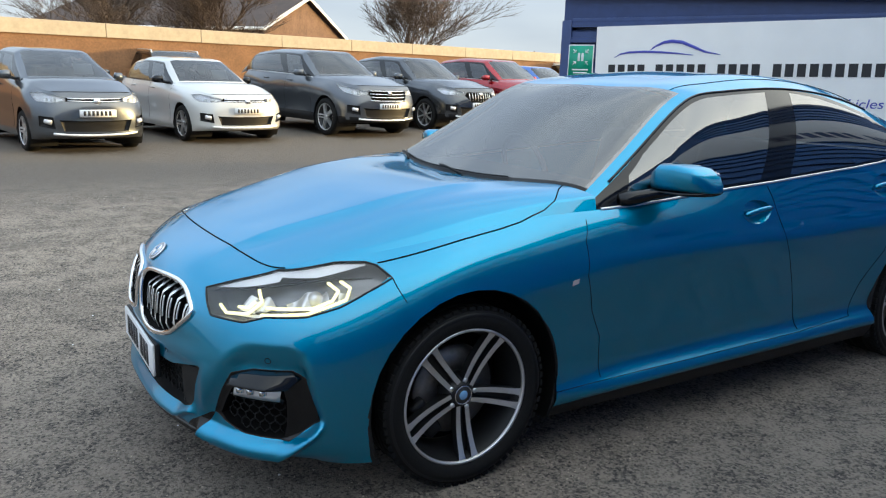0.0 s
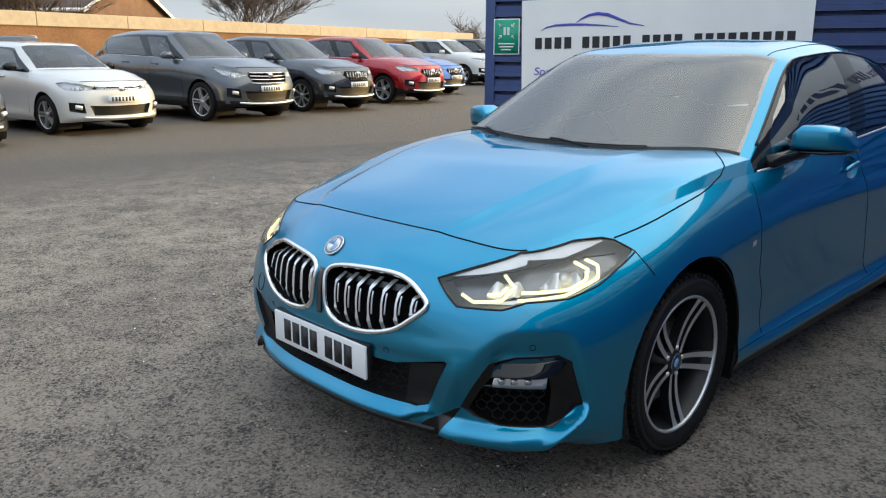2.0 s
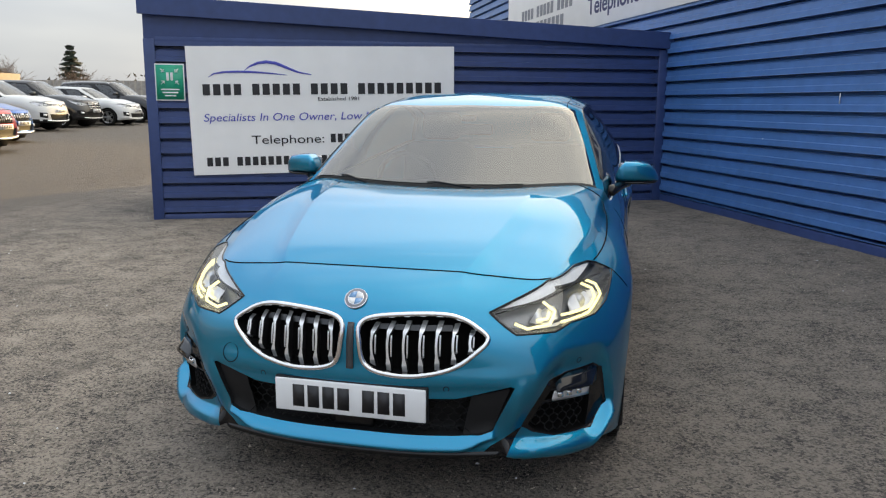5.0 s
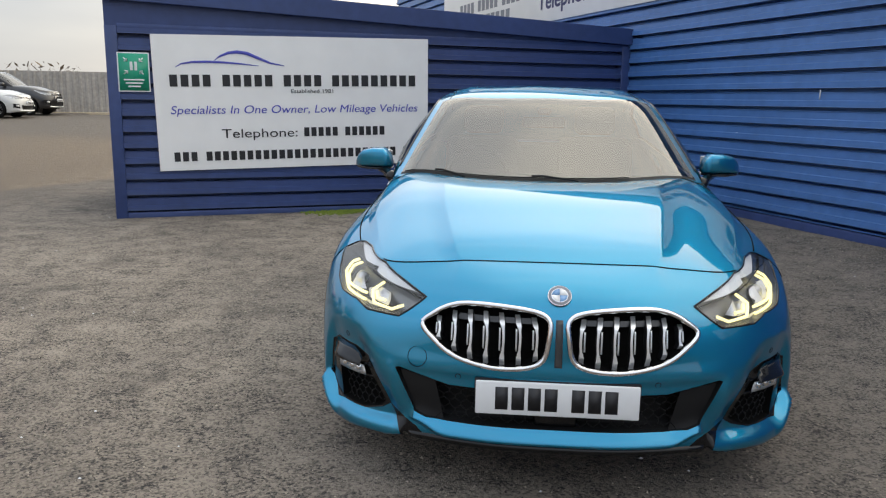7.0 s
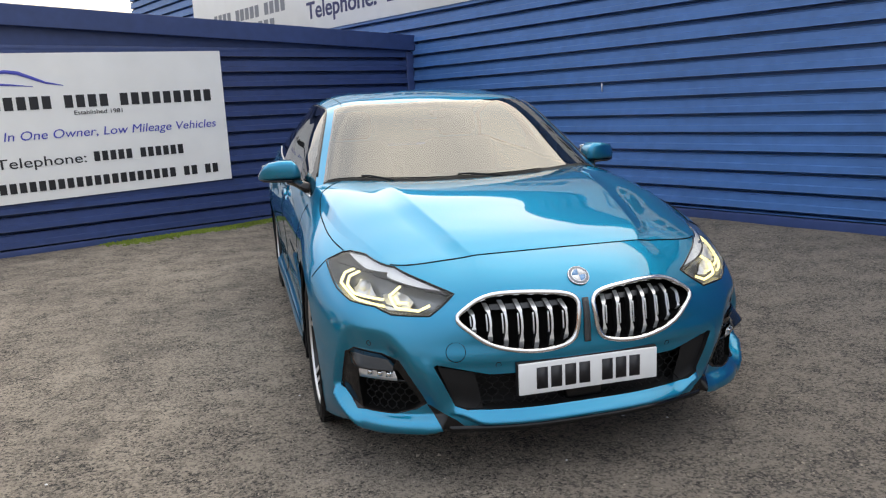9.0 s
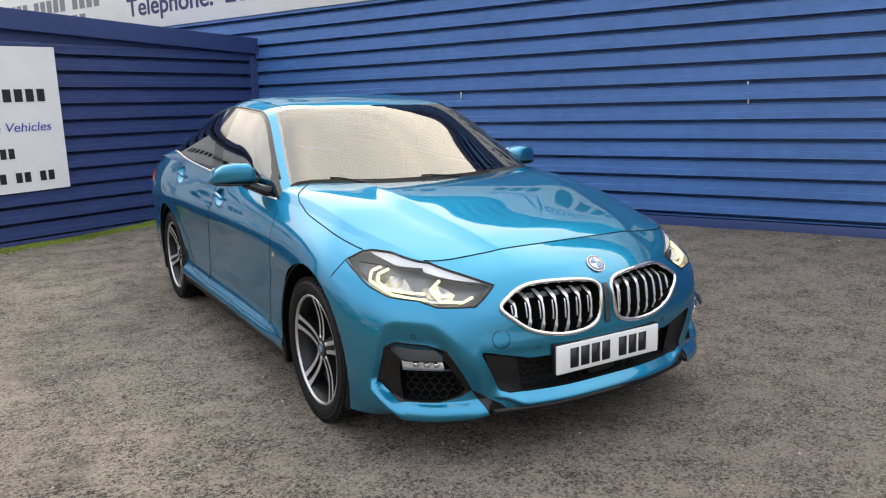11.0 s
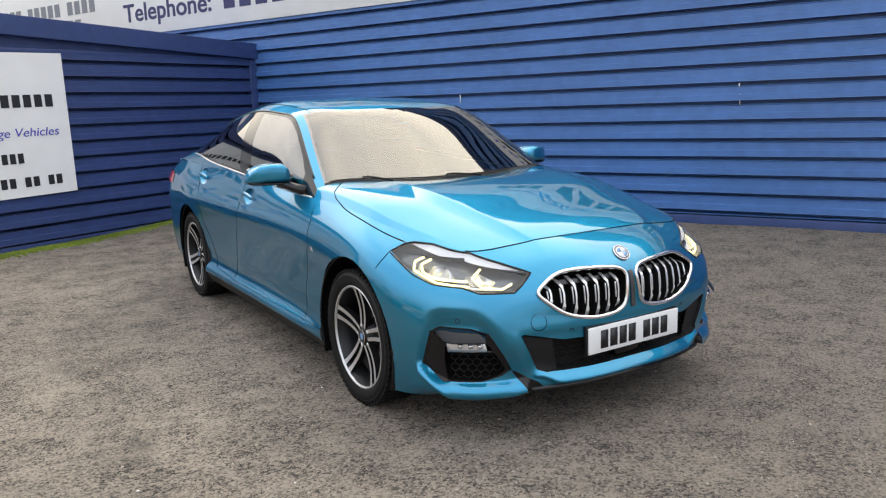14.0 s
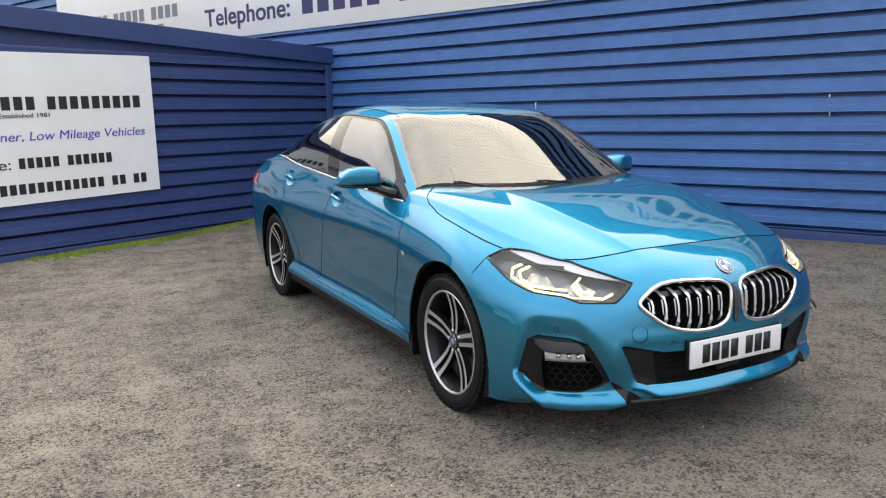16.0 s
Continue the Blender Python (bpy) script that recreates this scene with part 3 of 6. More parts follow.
# ---- car bodies: lofted from long body lines ----
def spline_ops(knots, at):
    """The matrix that takes values at the knots to a natural cubic spline's values at the places at."""
    t = np.asarray(knots, float)
    n = len(t)
    h = np.diff(t)
    a, b = np.zeros((n, n)), np.zeros((n, n))
    a[0, 0] = a[-1, -1] = 1
    for i in range(1, n - 1):
        a[i, i - 1], a[i, i], a[i, i + 1] = h[i - 1], 2 * (h[i - 1] + h[i]), h[i]
        b[i, i - 1], b[i, i], b[i, i + 1] = 6 / h[i - 1], -6 / h[i - 1] - 6 / h[i], 6 / h[i]
    curve = np.linalg.solve(a, b)
    at = np.clip(np.atleast_1d(np.asarray(at, float)), t[0], t[-1])
    k = np.clip(np.searchsorted(t, at, side="right") - 1, 0, n - 2)
    p, q = (t[k + 1] - at) / h[k], (at - t[k]) / h[k]
    eye = np.eye(n)
    return (p[:, None] * eye[k] + q[:, None] * eye[k + 1]
            + ((p**3 - p) * h[k]**2 / 6)[:, None] * curve[k] + ((q**3 - q) * h[k]**2 / 6)[:, None] * curve[k + 1])


V_KNOTS = [0.0, 0.07, 0.15, 0.29, 0.45, 0.62, 0.75, 0.87, 1.0]


class Shell:
    """A car's sides and nose. s runs round the car from the middle of the nose (0) along one flank to the middle of the tail; v from the lower edge (0) to the upper (1)."""

    def __init__(self, lines, relief=None):
        self.lines, self.relief = np.array(lines, float), relief
        full = np.concatenate([self.lines[:, 3:0:-1] * (-1, 1, 1), self.lines, self.lines[:, -2:-5:-1] * (-1, 1, 1)], 1)
        mid = full[4]
        s = np.r_[0, np.cumsum(np.linalg.norm(np.diff(mid, axis=0), axis=1))]
        self.knots, self.full = s - s[3], full
        self.stations = self.knots[3:-3]
        self.length = float(self.stations[-1])

    def at(self, s, v):
        """Points for arrays s, v."""
        if self.relief is None:
            return self.plain(s, v)
        s, v = np.broadcast_arrays(np.asarray(s, float), np.asarray(v, float))
        e = 0.004
        n = np.cross(self.plain(s + e, v) - self.plain(s - e, v), self.plain(s, np.minimum(v + e, 1)) - self.plain(s, np.maximum(v - e, 0)))
        n /= np.linalg.norm(n, axis=-1, keepdims=True)
        return self.plain(s, v) + n * self.relief(np.abs(s), v)[..., None]

    def plain(self, s, v):
        s, v = np.broadcast_arrays(np.asarray(s, float), np.asarray(v, float))
        shape = s.shape
        sf, vf = s.ravel(), v.ravel()
        rail = np.einsum("ik,lkc->ilc", spline_ops(self.knots, np.abs(sf)), self.full)
        out = np.einsum("il,ilc->ic", spline_ops(V_KNOTS, vf), rail)
        out[:, 0] *= np.where(sf < 0, -1, 1)
        return out.reshape(*shape, 3)

    def normal(self, s, v):
        e = 1e-3
        a = self.at(np.asarray(s) + e, v) - self.at(np.asarray(s) - e, v)
        b = self.at(s, np.asarray(v) + e) - self.at(s, np.asarray(v) - e)
        n = np.cross(a, b)
        return n / np.linalg.norm(n, axis=-1, keepdims=True)

    def s_at_y(self, y, v):
        """Where the flank passes y at the level v."""
        lo, hi = self.stations[4], self.stations[-3]
        for _ in range(30):
            m = (lo + hi) / 2
            if self.at(m, v)[1] < y:
                lo = m
            else:
                hi = m
        return (lo + hi) / 2


# the coupe's body lines, from the lip up to the shoulder: middle of the nose, grille, lamp, corner, wheel, doors, wheel, tail
COUPE = [
    [(0, -.745, .186), (.22, -.735, .186), (.44, -.695, .186), (.595, -.625, .182), (.735, -.53, .174), (.842, -.40, .168), (.875, 0, .168), (.85, .36, .165), (.848, .75, .165), (.848, 1.3, .165), (.848, 1.9, .165), (.852, 2.3, .168), (.875, 2.67, .172), (.845, 3.12, .2), (.72, 3.45, .22), (.42, 3.55, .23), (0, 3.6, .23)],
    [(0, -.845, .205), (.22, -.835, .205), (.44, -.79, .208), (.63, -.715, .208), (.778, -.575, .208), (.857, -.39, .212), (.888, 0, .22), (.882, .36, .225), (.882, .75, .232), (.882, 1.3, .238), (.884, 1.9, .242), (.888, 2.3, .246), (.892, 2.67, .245), (.865, 3.12, .265), (.75, 3.48, .28), (.43, 3.59, .29), (0, 3.63, .29)],
    [(0, -.85, .262), (.22, -.842, .262), (.44, -.798, .265), (.63, -.73, .265), (.798, -.565, .268), (.866, -.38, .27), (.89, 0, .28), (.876, .36, .29), (.868, .75, .3), (.866, 1.3, .305), (.868, 1.9, .31), (.876, 2.3, .315), (.895, 2.67, .31), (.872, 3.12, .33), (.77, 3.5, .35), (.44, 3.61, .36), (0, 3.65, .36)],
    [(0, -.855, .362), (.22, -.848, .362), (.44, -.805, .366), (.63, -.738, .37), (.803, -.565, .372), (.872, -.375, .375), (.893, 0, .395), (.868, .36, .41), (.853, .75, .42), (.85, 1.3, .425), (.854, 1.9, .43), (.868, 2.3, .435), (.898, 2.67, .43), (.876, 3.12, .44), (.78, 3.52, .46), (.45, 3.625, .47), (0, 3.66, .47)],
    [(0, -.856, .475), (.22, -.848, .475), (.44, -.803, .478), (.63, -.733, .48), (.797, -.565, .482), (.873, -.37, .485), (.897, 0, .51), (.868, .37, .53), (.857, .75, .54), (.856, 1.3, .55), (.86, 1.9, .555), (.875, 2.3, .56), (.901, 2.67, .55), (.878, 3.12, .56), (.785, 3.52, .58), (.45, 3.63, .59), (0, 3.66, .59)],
    [(0, -.85, .585), (.22, -.84, .585), (.44, -.78, .587), (.63, -.695, .588), (.786, -.53, .588), (.866, -.34, .592), (.897, 0, .615), (.874, .38, .64), (.868, .75, .655), (.868, 1.3, .67), (.872, 1.9, .675), (.887, 2.3, .68), (.902, 2.67, .67), (.878, 3.12, .68), (.785, 3.52, .7), (.45, 3.62, .71), (0, 3.65, .71)],
    [(0, -.825, .655), (.22, -.812, .655), (.44, -.738, .655), (.625, -.655, .65), (.766, -.485, .655), (.848, -.3, .668), (.884, 0, .695), (.866, .38, .72), (.862, .75, .74), (.863, 1.3, .75), (.867, 1.9, .757), (.887, 2.3, .762), (.898, 2.67, .755), (.872, 3.12, .78), (.78, 3.5, .8), (.45, 3.6, .81), (0, 3.63, .81)],
    [(0, -.757, .722), (.22, -.742, .72), (.44, -.676, .712), (.608, -.605, .703), (.731, -.44, .715), (.806, -.26, .738), (.846, .02, .775), (.838, .37, .8), (.837, .75, .828), (.839, 1.3, .845), (.843, 1.9, .862), (.858, 2.3, .867), (.878, 2.67, .86), (.85, 3.12, .875), (.76, 3.46, .89), (.45, 3.56, .905), (0, 3.6, .905)],
    [(0, -.63, .772), (.22, -.622, .77), (.42, -.598, .762), (.588, -.55, .750), (.672, -.385, .777), (.722, -.2, .808), (.757, .04, .848), (.768, .35, .88), (.785, .7, .893), (.803, 1.27, .926), (.812, 1.9, .958), (.812, 2.35, .975), (.805, 2.75, .985), (.79, 3.1, .985), (.70, 3.40, .955), (.42, 3.5, .968), (0, 3.52, .972)],
]
# the cabin's lines from the cowl over the roof to the deck: middle, half way, pillar's inner edge, roof rail
CABIN = [
    [(0, .42, .945), (0, .73, 1.133), (0, 1.04, 1.308), (0, 1.3, 1.372), (0, 1.65, 1.402), (0, 2.1, 1.385), (0, 2.5, 1.315), (0, 2.9, 1.185), (0, 3.22, 1.055), (0, 3.52, .985)],
    [(.38, .465, .952), (.35, .76, 1.13), (.31, 1.065, 1.305), (.31, 1.32, 1.365), (.32, 1.67, 1.394), (.32, 2.1, 1.378), (.32, 2.5, 1.308), (.34, 2.9, 1.178), (.38, 3.22, 1.05), (.4, 3.5, .982)],
    [(.675, .56, .957), (.605, .835, 1.125), (.53, 1.13, 1.298), (.512, 1.37, 1.345), (.515, 1.7, 1.372), (.512, 2.1, 1.355), (.50, 2.5, 1.285), (.53, 2.9, 1.155), (.60, 3.2, 1.03), (.62, 3.47, .975)],
    [(.747, .60, .935), (.682, .87, 1.098), (.607, 1.17, 1.272), (.592, 1.40, 1.318), (.60, 1.75, 1.338), (.60, 2.15, 1.312), (.605, 2.5, 1.235), (.645, 2.85, 1.105), (.72, 3.15, 1.0), (.69, 3.42, .965)],
]
BELT_Y = [.58, .82, 1.10, 1.36, 1.72, 2.12, 2.5, 2.85, 3.12, 3.38]


class Cabin:
    """Roof and pillars over the shell. k runs from the cowl back (0 to 9), c across the top (-3 to 3), d up the side from belt to rail (0 to 1)."""

    def __init__(self, shell, lines, belt_y, bow=0.022):
        self.shell, self.lines, self.bow = shell, np.array(lines, float), bow
        self.belt = np.array([shell.at(shell.s_at_y(y, 1.0), 1.0) for y in belt_y])
        self.n = len(belt_y)
        l = self.lines
        self.across = np.concatenate([l[:0:-1] * (-1, 1, 1), l])
        w = np.linalg.norm(np.diff(self.across[:, 2], axis=0), axis=1)
        self.c_knots = np.r_[0, np.cumsum(w)] - w.sum() / 2

    def top(self, k, c):
        """c in -3..3, by line."""
        k, c = np.broadcast_arrays(np.asarray(k, float), np.asarray(c, float))
        x = np.interp(c.ravel(), np.arange(-3, 4), self.c_knots)
        rail = np.einsum("ik,lkc->ilc", spline_ops(np.arange(self.n), k.ravel()), self.across)
        return np.einsum("il,ilc->ic", spline_ops(self.c_knots, x), rail).reshape(*k.shape, 3)

    def side(self, k, d, sign=1):
        k, d = np.broadcast_arrays(np.asarray(k, float), np.asarray(d, float))
        op = spline_ops(np.arange(self.n), k.ravel())
        a, b = op @ self.belt, op @ self.lines[3]
        f = d.ravel()[:, None]
        p = a * (1 - f) + b * f
        out = np.sin(np.pi * np.clip(f, 0, 1)) * self.bow
        p[:, 0] += out[:, 0] * np.clip(k.ravel() / 1.5, 0, 1)
        p[:, 0] *= sign
        return p.reshape(*k.shape, 3)


def flat_grid(us, vs):
    bm = bmesh.new()
    g = [[bm.verts.new((u, v, 0)) for u in us] for v in vs]
    for j in range(len(vs) - 1):
        for i in range(len(us) - 1):
            bm.faces.new((g[j][i], g[j][i + 1], g[j + 1][i + 1], g[j + 1][i]))
    return bm


def carve(bm, poly, mark, fine=False):
    """Cuts the convex outline poly (turning left) into a flat grid, and marks the faces inside by material index."""
    xs, ys = [p[0] for p in poly], [p[1] for p in poly]
    x0, x1, y0, y1 = min(xs) - .06, max(xs) + .06, min(ys) - .06, max(ys) + .06
    close = [f for f in bm.faces if f.material_index == 0 and x0 < f.verts[0].co.x < x1 and y0 < f.verts[0].co.y < y1] if fine else [f for f in bm.faces if f.material_index == 0]
    inside = [f for f in close
              if max(v.co.x for v in f.verts) > min(xs) and min(v.co.x for v in f.verts) < max(xs)
              and max(v.co.y for v in f.verts) > min(ys) and min(v.co.y for v in f.verts) < max(ys)]
    for (x0, y0), (x1, y1) in zip(poly, poly[1:] + poly[:1]):
        geom = list({v for f in inside for v in f.verts}) + list({e for f in inside for e in f.edges}) + inside
        no = Vector((y1 - y0, x0 - x1, 0)).normalized()
        r = bmesh.ops.bisect_plane(bm, geom=geom, plane_co=(x0, y0, 0), plane_no=no, dist=1e-6)
        faces = {g for g in r["geom"] if isinstance(g, bmesh.types.BMFace)} | {f for f in inside if f.is_valid}
        inside = [f for f in faces if (f.calc_center_median() - Vector((x0, y0, 0))).dot(no) < 0]
    for f in inside:
        f.material_index = mark
    return inside


def mapped(bm, fn):
    """Moves a flat grid's vertices to fn(u array, v array)."""
    vs = list(bm.verts)
    p = fn(np.array([v.co.x for v in vs]), np.array([v.co.y for v in vs]))
    for v, q in zip(vs, p):
        v.co = q
    return bm


def pick(bm, mark):
    """A copy of bm that holds only the faces with that material index, reset to 0."""
    out = bm.copy()
    bmesh.ops.delete(out, geom=[f for f in out.faces if f.material_index != mark], context="FACES")
    for f in out.faces:
        f.material_index = 0
    return out


def outline(poly, n=6):
    """The outline with its corners kept and n steps to a side."""
    out = []
    for a, b in zip(poly, poly[1:] + poly[:1]):
        out += [(a[0] + (b[0] - a[0]) * i / n, a[1] + (b[1] - a[1]) * i / n) for i in range(n)]
    return out


def mirror_poly(poly):
    return [(-a, b) for a, b in reversed(poly)]


def rise(a, b, x):
    t = np.clip((x - a) / (b - a), 0, 1)
    return t * t * (3 - 2 * t)


def ramp(a, b, x):
    return np.clip((x - a) / (b - a), 0, 1)


def coupe_relief(s, v):
    """Sculpted bumper: hollow corners under a crisp crease, blades that flare out below them, a proud lip; a crease along the doors."""
    brow_line = .558 - .09 * ramp(.84, .955, s) ** 1.5 - .03 * ramp(.70, .60, s)
    inner, outer = .548 + .43 * (v - .19), .948 - .19 * (v - .2)
    crest = .092 - .018 * ramp(.51, .58, s) - .006 * rise(.62, .82, s) + .15 * ramp(.825, .965, s) ** 1.35
    over, broad = v - crest, .065 - .032 * ramp(.83, .92, s)
    hollow = ramp(0, .10, brow_line - v) * rise(-.045, .05, s - inner) * (1 - ramp(-.006, .02, s - outer)) * ramp(0, broad, over)
    blade = np.where(over < 0, rise(-.016 - .030 * ramp(.80, .88, s), -.001, over), 1 - ramp(0, broad, over)) * ramp(.500, .508, s) * (1 - rise(.935, .965, s))
    lip_line = .108 + .05 * rise(.36, .48, s)
    above = v - lip_line
    lip = np.where(above < 0, ramp(-.012, -.002, above), 1 - ramp(0, .055, above)) * (1 - rise(.462, .488, s))
    rib = ramp(.03, .0, np.abs(s - (.548 + .12 * (v - .30)))) * rise(.16, .22, v) * (1 - rise(.36, .44, v))
    shelf = (1 - rise(.45, .6, s)) * rise(.385, .41, v) * (1 - rise(.43, .50, v))
    flank = rise(1.75, 2.2, s) * (1 - rise(4.0, 4.4, s))
    crease = flank * (rise(.60, .74, v) * (1 - rise(.745, .80, v)))
    swage = flank * ramp(.115, .15, v) * (1 - rise(.16, .30, v))
    skirt = flank * ramp(.058, .072, v) * (1 - ramp(.085, .125, v))
    splitter = ramp(.050, .062, v) * (1 - ramp(.086, .093, v)) * (1 - rise(.48, .5, s))
    fold = ramp(.42, .335, s) ** 2 * rise(.80, 1.0, v)
    return .006 * fold - .027 * hollow + .024 * blade + .020 * lip + .013 * splitter + .006 * rib + .004 * shelf + .005 * crease - .010 * swage + .010 * skirt


coupe = Shell(COUPE, coupe_relief)
cabin = Cabin(coupe, CABIN, BELT_Y, 0.042)
S3 = float(coupe.stations[3])
S_BELT = coupe.s_at_y(BELT_Y[0], 1.0)


def hood_at(a, b):
    """The hood as a patch between nose edge, cowl and fenders: a across (-1 to 1), b back (0 to 1)."""
    a, b = np.broadcast_arrays(np.asarray(a, float), np.asarray(b, float))
    front, back = coupe.at(a * S3, 1.0), hood_back(a)
    sl, sr = coupe.at(-(S3 + b * (S_BELT - S3)), 1.0), coupe.at(S3 + b * (S_BELT - S3), 1.0)
    e = (a + 1) / 2
    A, B, E_ = a[..., None], b[..., None], e[..., None]
    one = np.ones_like(a)
    f0, f1 = coupe.at(-one * S3, 1.0), coupe.at(one * S3, 1.0)
    b0, b1 = hood_back(-one), hood_back(one)
    p = (1 - B) * front + B * back + (1 - E_) * sl + E_ * sr - ((1 - B) * ((1 - E_) * f0 + E_ * f1) + B * ((1 - E_) * b0 + E_ * b1))
    rise = 0.034 * (1 - np.abs(a) ** 2.4) * np.sin(np.pi * np.clip(b, 0, 1)) ** 0.8
    edge = 0.51 + 0.04 * b
    w = np.clip((edge + 0.13 - np.abs(a)) / 0.13, 0, 1)
    rise += 0.011 * w * w * np.clip(b * 9, 0, 1) * np.clip((1 - b) * 4, 0, 1)
    p[..., 2] += rise
    return p


def hood_back(a):
    """The hood's rear edge, from shoulder to shoulder."""
    a = np.asarray(a, float)
    x = np.abs(a)
    c = np.interp(x, [0, .84, .95], [0, 2, 3])
    top = cabin.top(np.zeros_like(c), c)
    f = np.clip((x - 0.95) / 0.05, 0, 1)[..., None]
    p = top * (1 - f) + cabin.belt[0] * f
    p[..., 0] *= np.where(a < 0, -1, 1)
    return p


def inset_at(shell, s, v, depth):
    """A point depth behind the shell."""
    return shell.at(s, v) - shell.normal(s, v) * np.asarray(depth)[..., None]


def patch(shell, polys, depth=0.0, us=None, thick=0.0, fine=0.012):
    """A piece of surface with the outlines polys (s, v), depth behind the shell (a number or a function of s, v)."""
    xs, ys = [p[0] for q in polys for p in q], [p[1] for q in polys for p in q]
    n, m = max(2, int((max(xs) - min(xs)) / fine / 1.5) + 2), max(2, int((max(ys) - min(ys)) / fine / 1.5 * 0.7) + 2)
    bm = flat_grid(np.linspace(min(xs), max(xs), n).tolist(), np.linspace(min(ys), max(ys), m).tolist())
    for q in polys:
        carve(bm, q, 1)
    bmesh.ops.delete(bm, geom=[f for f in bm.faces if f.material_index != 1], context="FACES")
    for f in bm.faces:
        f.material_index = 0
    if callable(depth):
        mapped(bm, lambda a, b: inset_at(shell, a, b, depth(a, b)))
    else:
        mapped(bm, lambda a, b: inset_at(shell, a, b, np.full_like(a, depth)))
    if thick:
        bmesh.ops.solidify(bm, geom=list(bm.faces), thickness=thick)
    return bm


def recess(bm, vec, shrink=1.0):
    """Turns a region of faces into a hollow: walls and a back, vec behind it."""
    r = bmesh.ops.extrude_face_region(bm, geom=list(bm.faces))
    vs = [v for v in r["geom"] if isinstance(v, bmesh.types.BMVert)]
    mid = sum((v.co for v in vs), Vector()) / len(vs)
    for v in vs:
        v.co = mid + (v.co - mid) * shrink + Vector(vec)
    keep = {f for f in r["geom"] if isinstance(f, bmesh.types.BMFace)}
    old = [f for f in bm.faces if f not in keep and not any(v in set(vs) for v in f.verts)]
    bmesh.ops.delete(bm, geom=old, context="FACES")
    return bm


def on_shell(shell, path, depth, n=6):
    pts = []
    for a, b in zip(path, path[1:]):
        pts += [(a[0] + (b[0] - a[0]) * i / n, a[1] + (b[1] - a[1]) * i / n) for i in range(n)]
    pts.append(path[-1])
    s, v = np.array([q[0] for q in pts]), np.array([q[1] for q in pts])
    return inset_at(shell, s, v, np.full_like(s, depth)).tolist()


def smooth_loop(poly, n=5):
    """A rounded outline through the corners."""
    p = np.array(poly + poly[:3])
    out = []
    for i in range(len(poly)):
        a, b, c, d = p[i], p[i + 1], p[(i + 2)], p[(i + 3) % len(p)]
        for k in range(n):
            t = k / n
            out.append(tuple(0.5 * (2 * b + (c - a) * t + (2 * a - 5 * b + 4 * c - d) * t * t + (3 * b - a - 3 * c + d) * t**3)))
    return out


def inside_poly(poly, x, y):
    return all((x1 - x0) * (y - y0) - (y1 - y0) * (x - x0) > 0 for (x0, y0), (x1, y1) in zip(poly, poly[1:] + poly[:1]))


def honeycomb(shell, polys, depth, wide=0.042, high=0.055, radius=0.0028):
    """Hexagon mesh that lies behind an opening."""
    bm = bmesh.new()
    xs, ys = [p[0] for q in polys for p in q], [p[1] for q in polys for p in q]
    row, y = 0, min(ys)
    while y < max(ys):
        x = min(xs) + (row % 2) * wide / 2
        while x < max(xs):
            ring = [(x + wide * 0.5 * a, y + high * 0.5 * b) for a, b in ((-1, -.35), (0, -1), (1, -.35), (1, .35), (0, 1), (-1, .35))]
            for p, q in ((0, 1), (1, 2), (2, 3)):
                if any(inside_poly(g, *ring[p]) for g in polys) and any(inside_poly(g, *ring[q]) for g in polys):
                    tube(bm, on_shell(shell, [ring[p], ring[q]], depth, 1), radius, 4)
            x += wide
        y += high * 0.675
        row += 1
    return bm


def pod(sections, mat_split=None, around=20, power=2.6):
    """A rounded housing lofted along x: sections of (x, y, z, half depth, half height)."""
    bm = bmesh.new()
    rings = []
    for x, yc, zc, hy, hz in sections:
        ring = []
        for k in range(around):
            w = 2 * math.pi * k / around
            c, s = math.cos(w), math.sin(w)
            ring.append(bm.verts.new((x, yc + hy * math.copysign(abs(c) ** (2 / power), c), zc + hz * math.copysign(abs(s) ** (2 / power), s))))
        rings.append(ring)
    for p, q in zip(rings, rings[1:]):
        for k in range(around):
            bm.faces.new((p[k], p[(k + 1) % around], q[(k + 1) % around], q[k]))
    bm.faces.new(rings[0][::-1])
    bm.faces.new(rings[-1])
    bmesh.ops.recalc_face_normals(bm, faces=bm.faces)
    return bm


def mirrored(bm, sign):
    if sign < 0:
        for v in bm.verts:
            v.co.x = -v.co.x
        bmesh.ops.reverse_faces(bm, faces=list(bm.faces))
    return bm


# outlines on the coupe's shell, one flank; the other is mirrored
KIDNEY = [(.031, .608), (.046, .503), (.095, .462), (.191, .451), (.283, .468), (.346, .498), (.396, .549), (.444, .629), (.402, .701), (.35, .749), (.288, .771), (.182, .771), (.071, .75), (.03, .704)]
LAMP = [[(.437, .778), (.497, .692), (.531, .65), (.664, .655), (.664, .985), (.523, .86)],
        [(.664, .655), (.73, .699), (.73, .988), (.664, .985)],
        [(.73, .699), (.858, .709), (.948, .755), (1.02, .818), (1.095, .868), (1.028, .938), (.985, .963), (.88, .988), (.73, .988)]]
LAMP_RIM = [(.437, .778), (.497, .692), (.531, .65), (.664, .655), (.73, .699), (.858, .709), (.948, .755), (1.02, .818), (1.095, .868), (1.028, .938), (.985, .963), (.88, .988), (.664, .985), (.523, .86)]
FOG = [(.568, .192), (.605, .165), (.69, .140), (.855, .132), (.942, .215), (.908, .41), (.865, .444), (.735, .440), (.662, .408)]
INTAKE = [[(-.352, .163), (.352, .163), (.352, .348), (-.352, .348)],
          [(.352, .163), (.425, .168), (.468, .19), (.537, .392), (.525, .40), (.352, .348)]]
INTAKE.append(mirror_poly(INTAKE[1]))
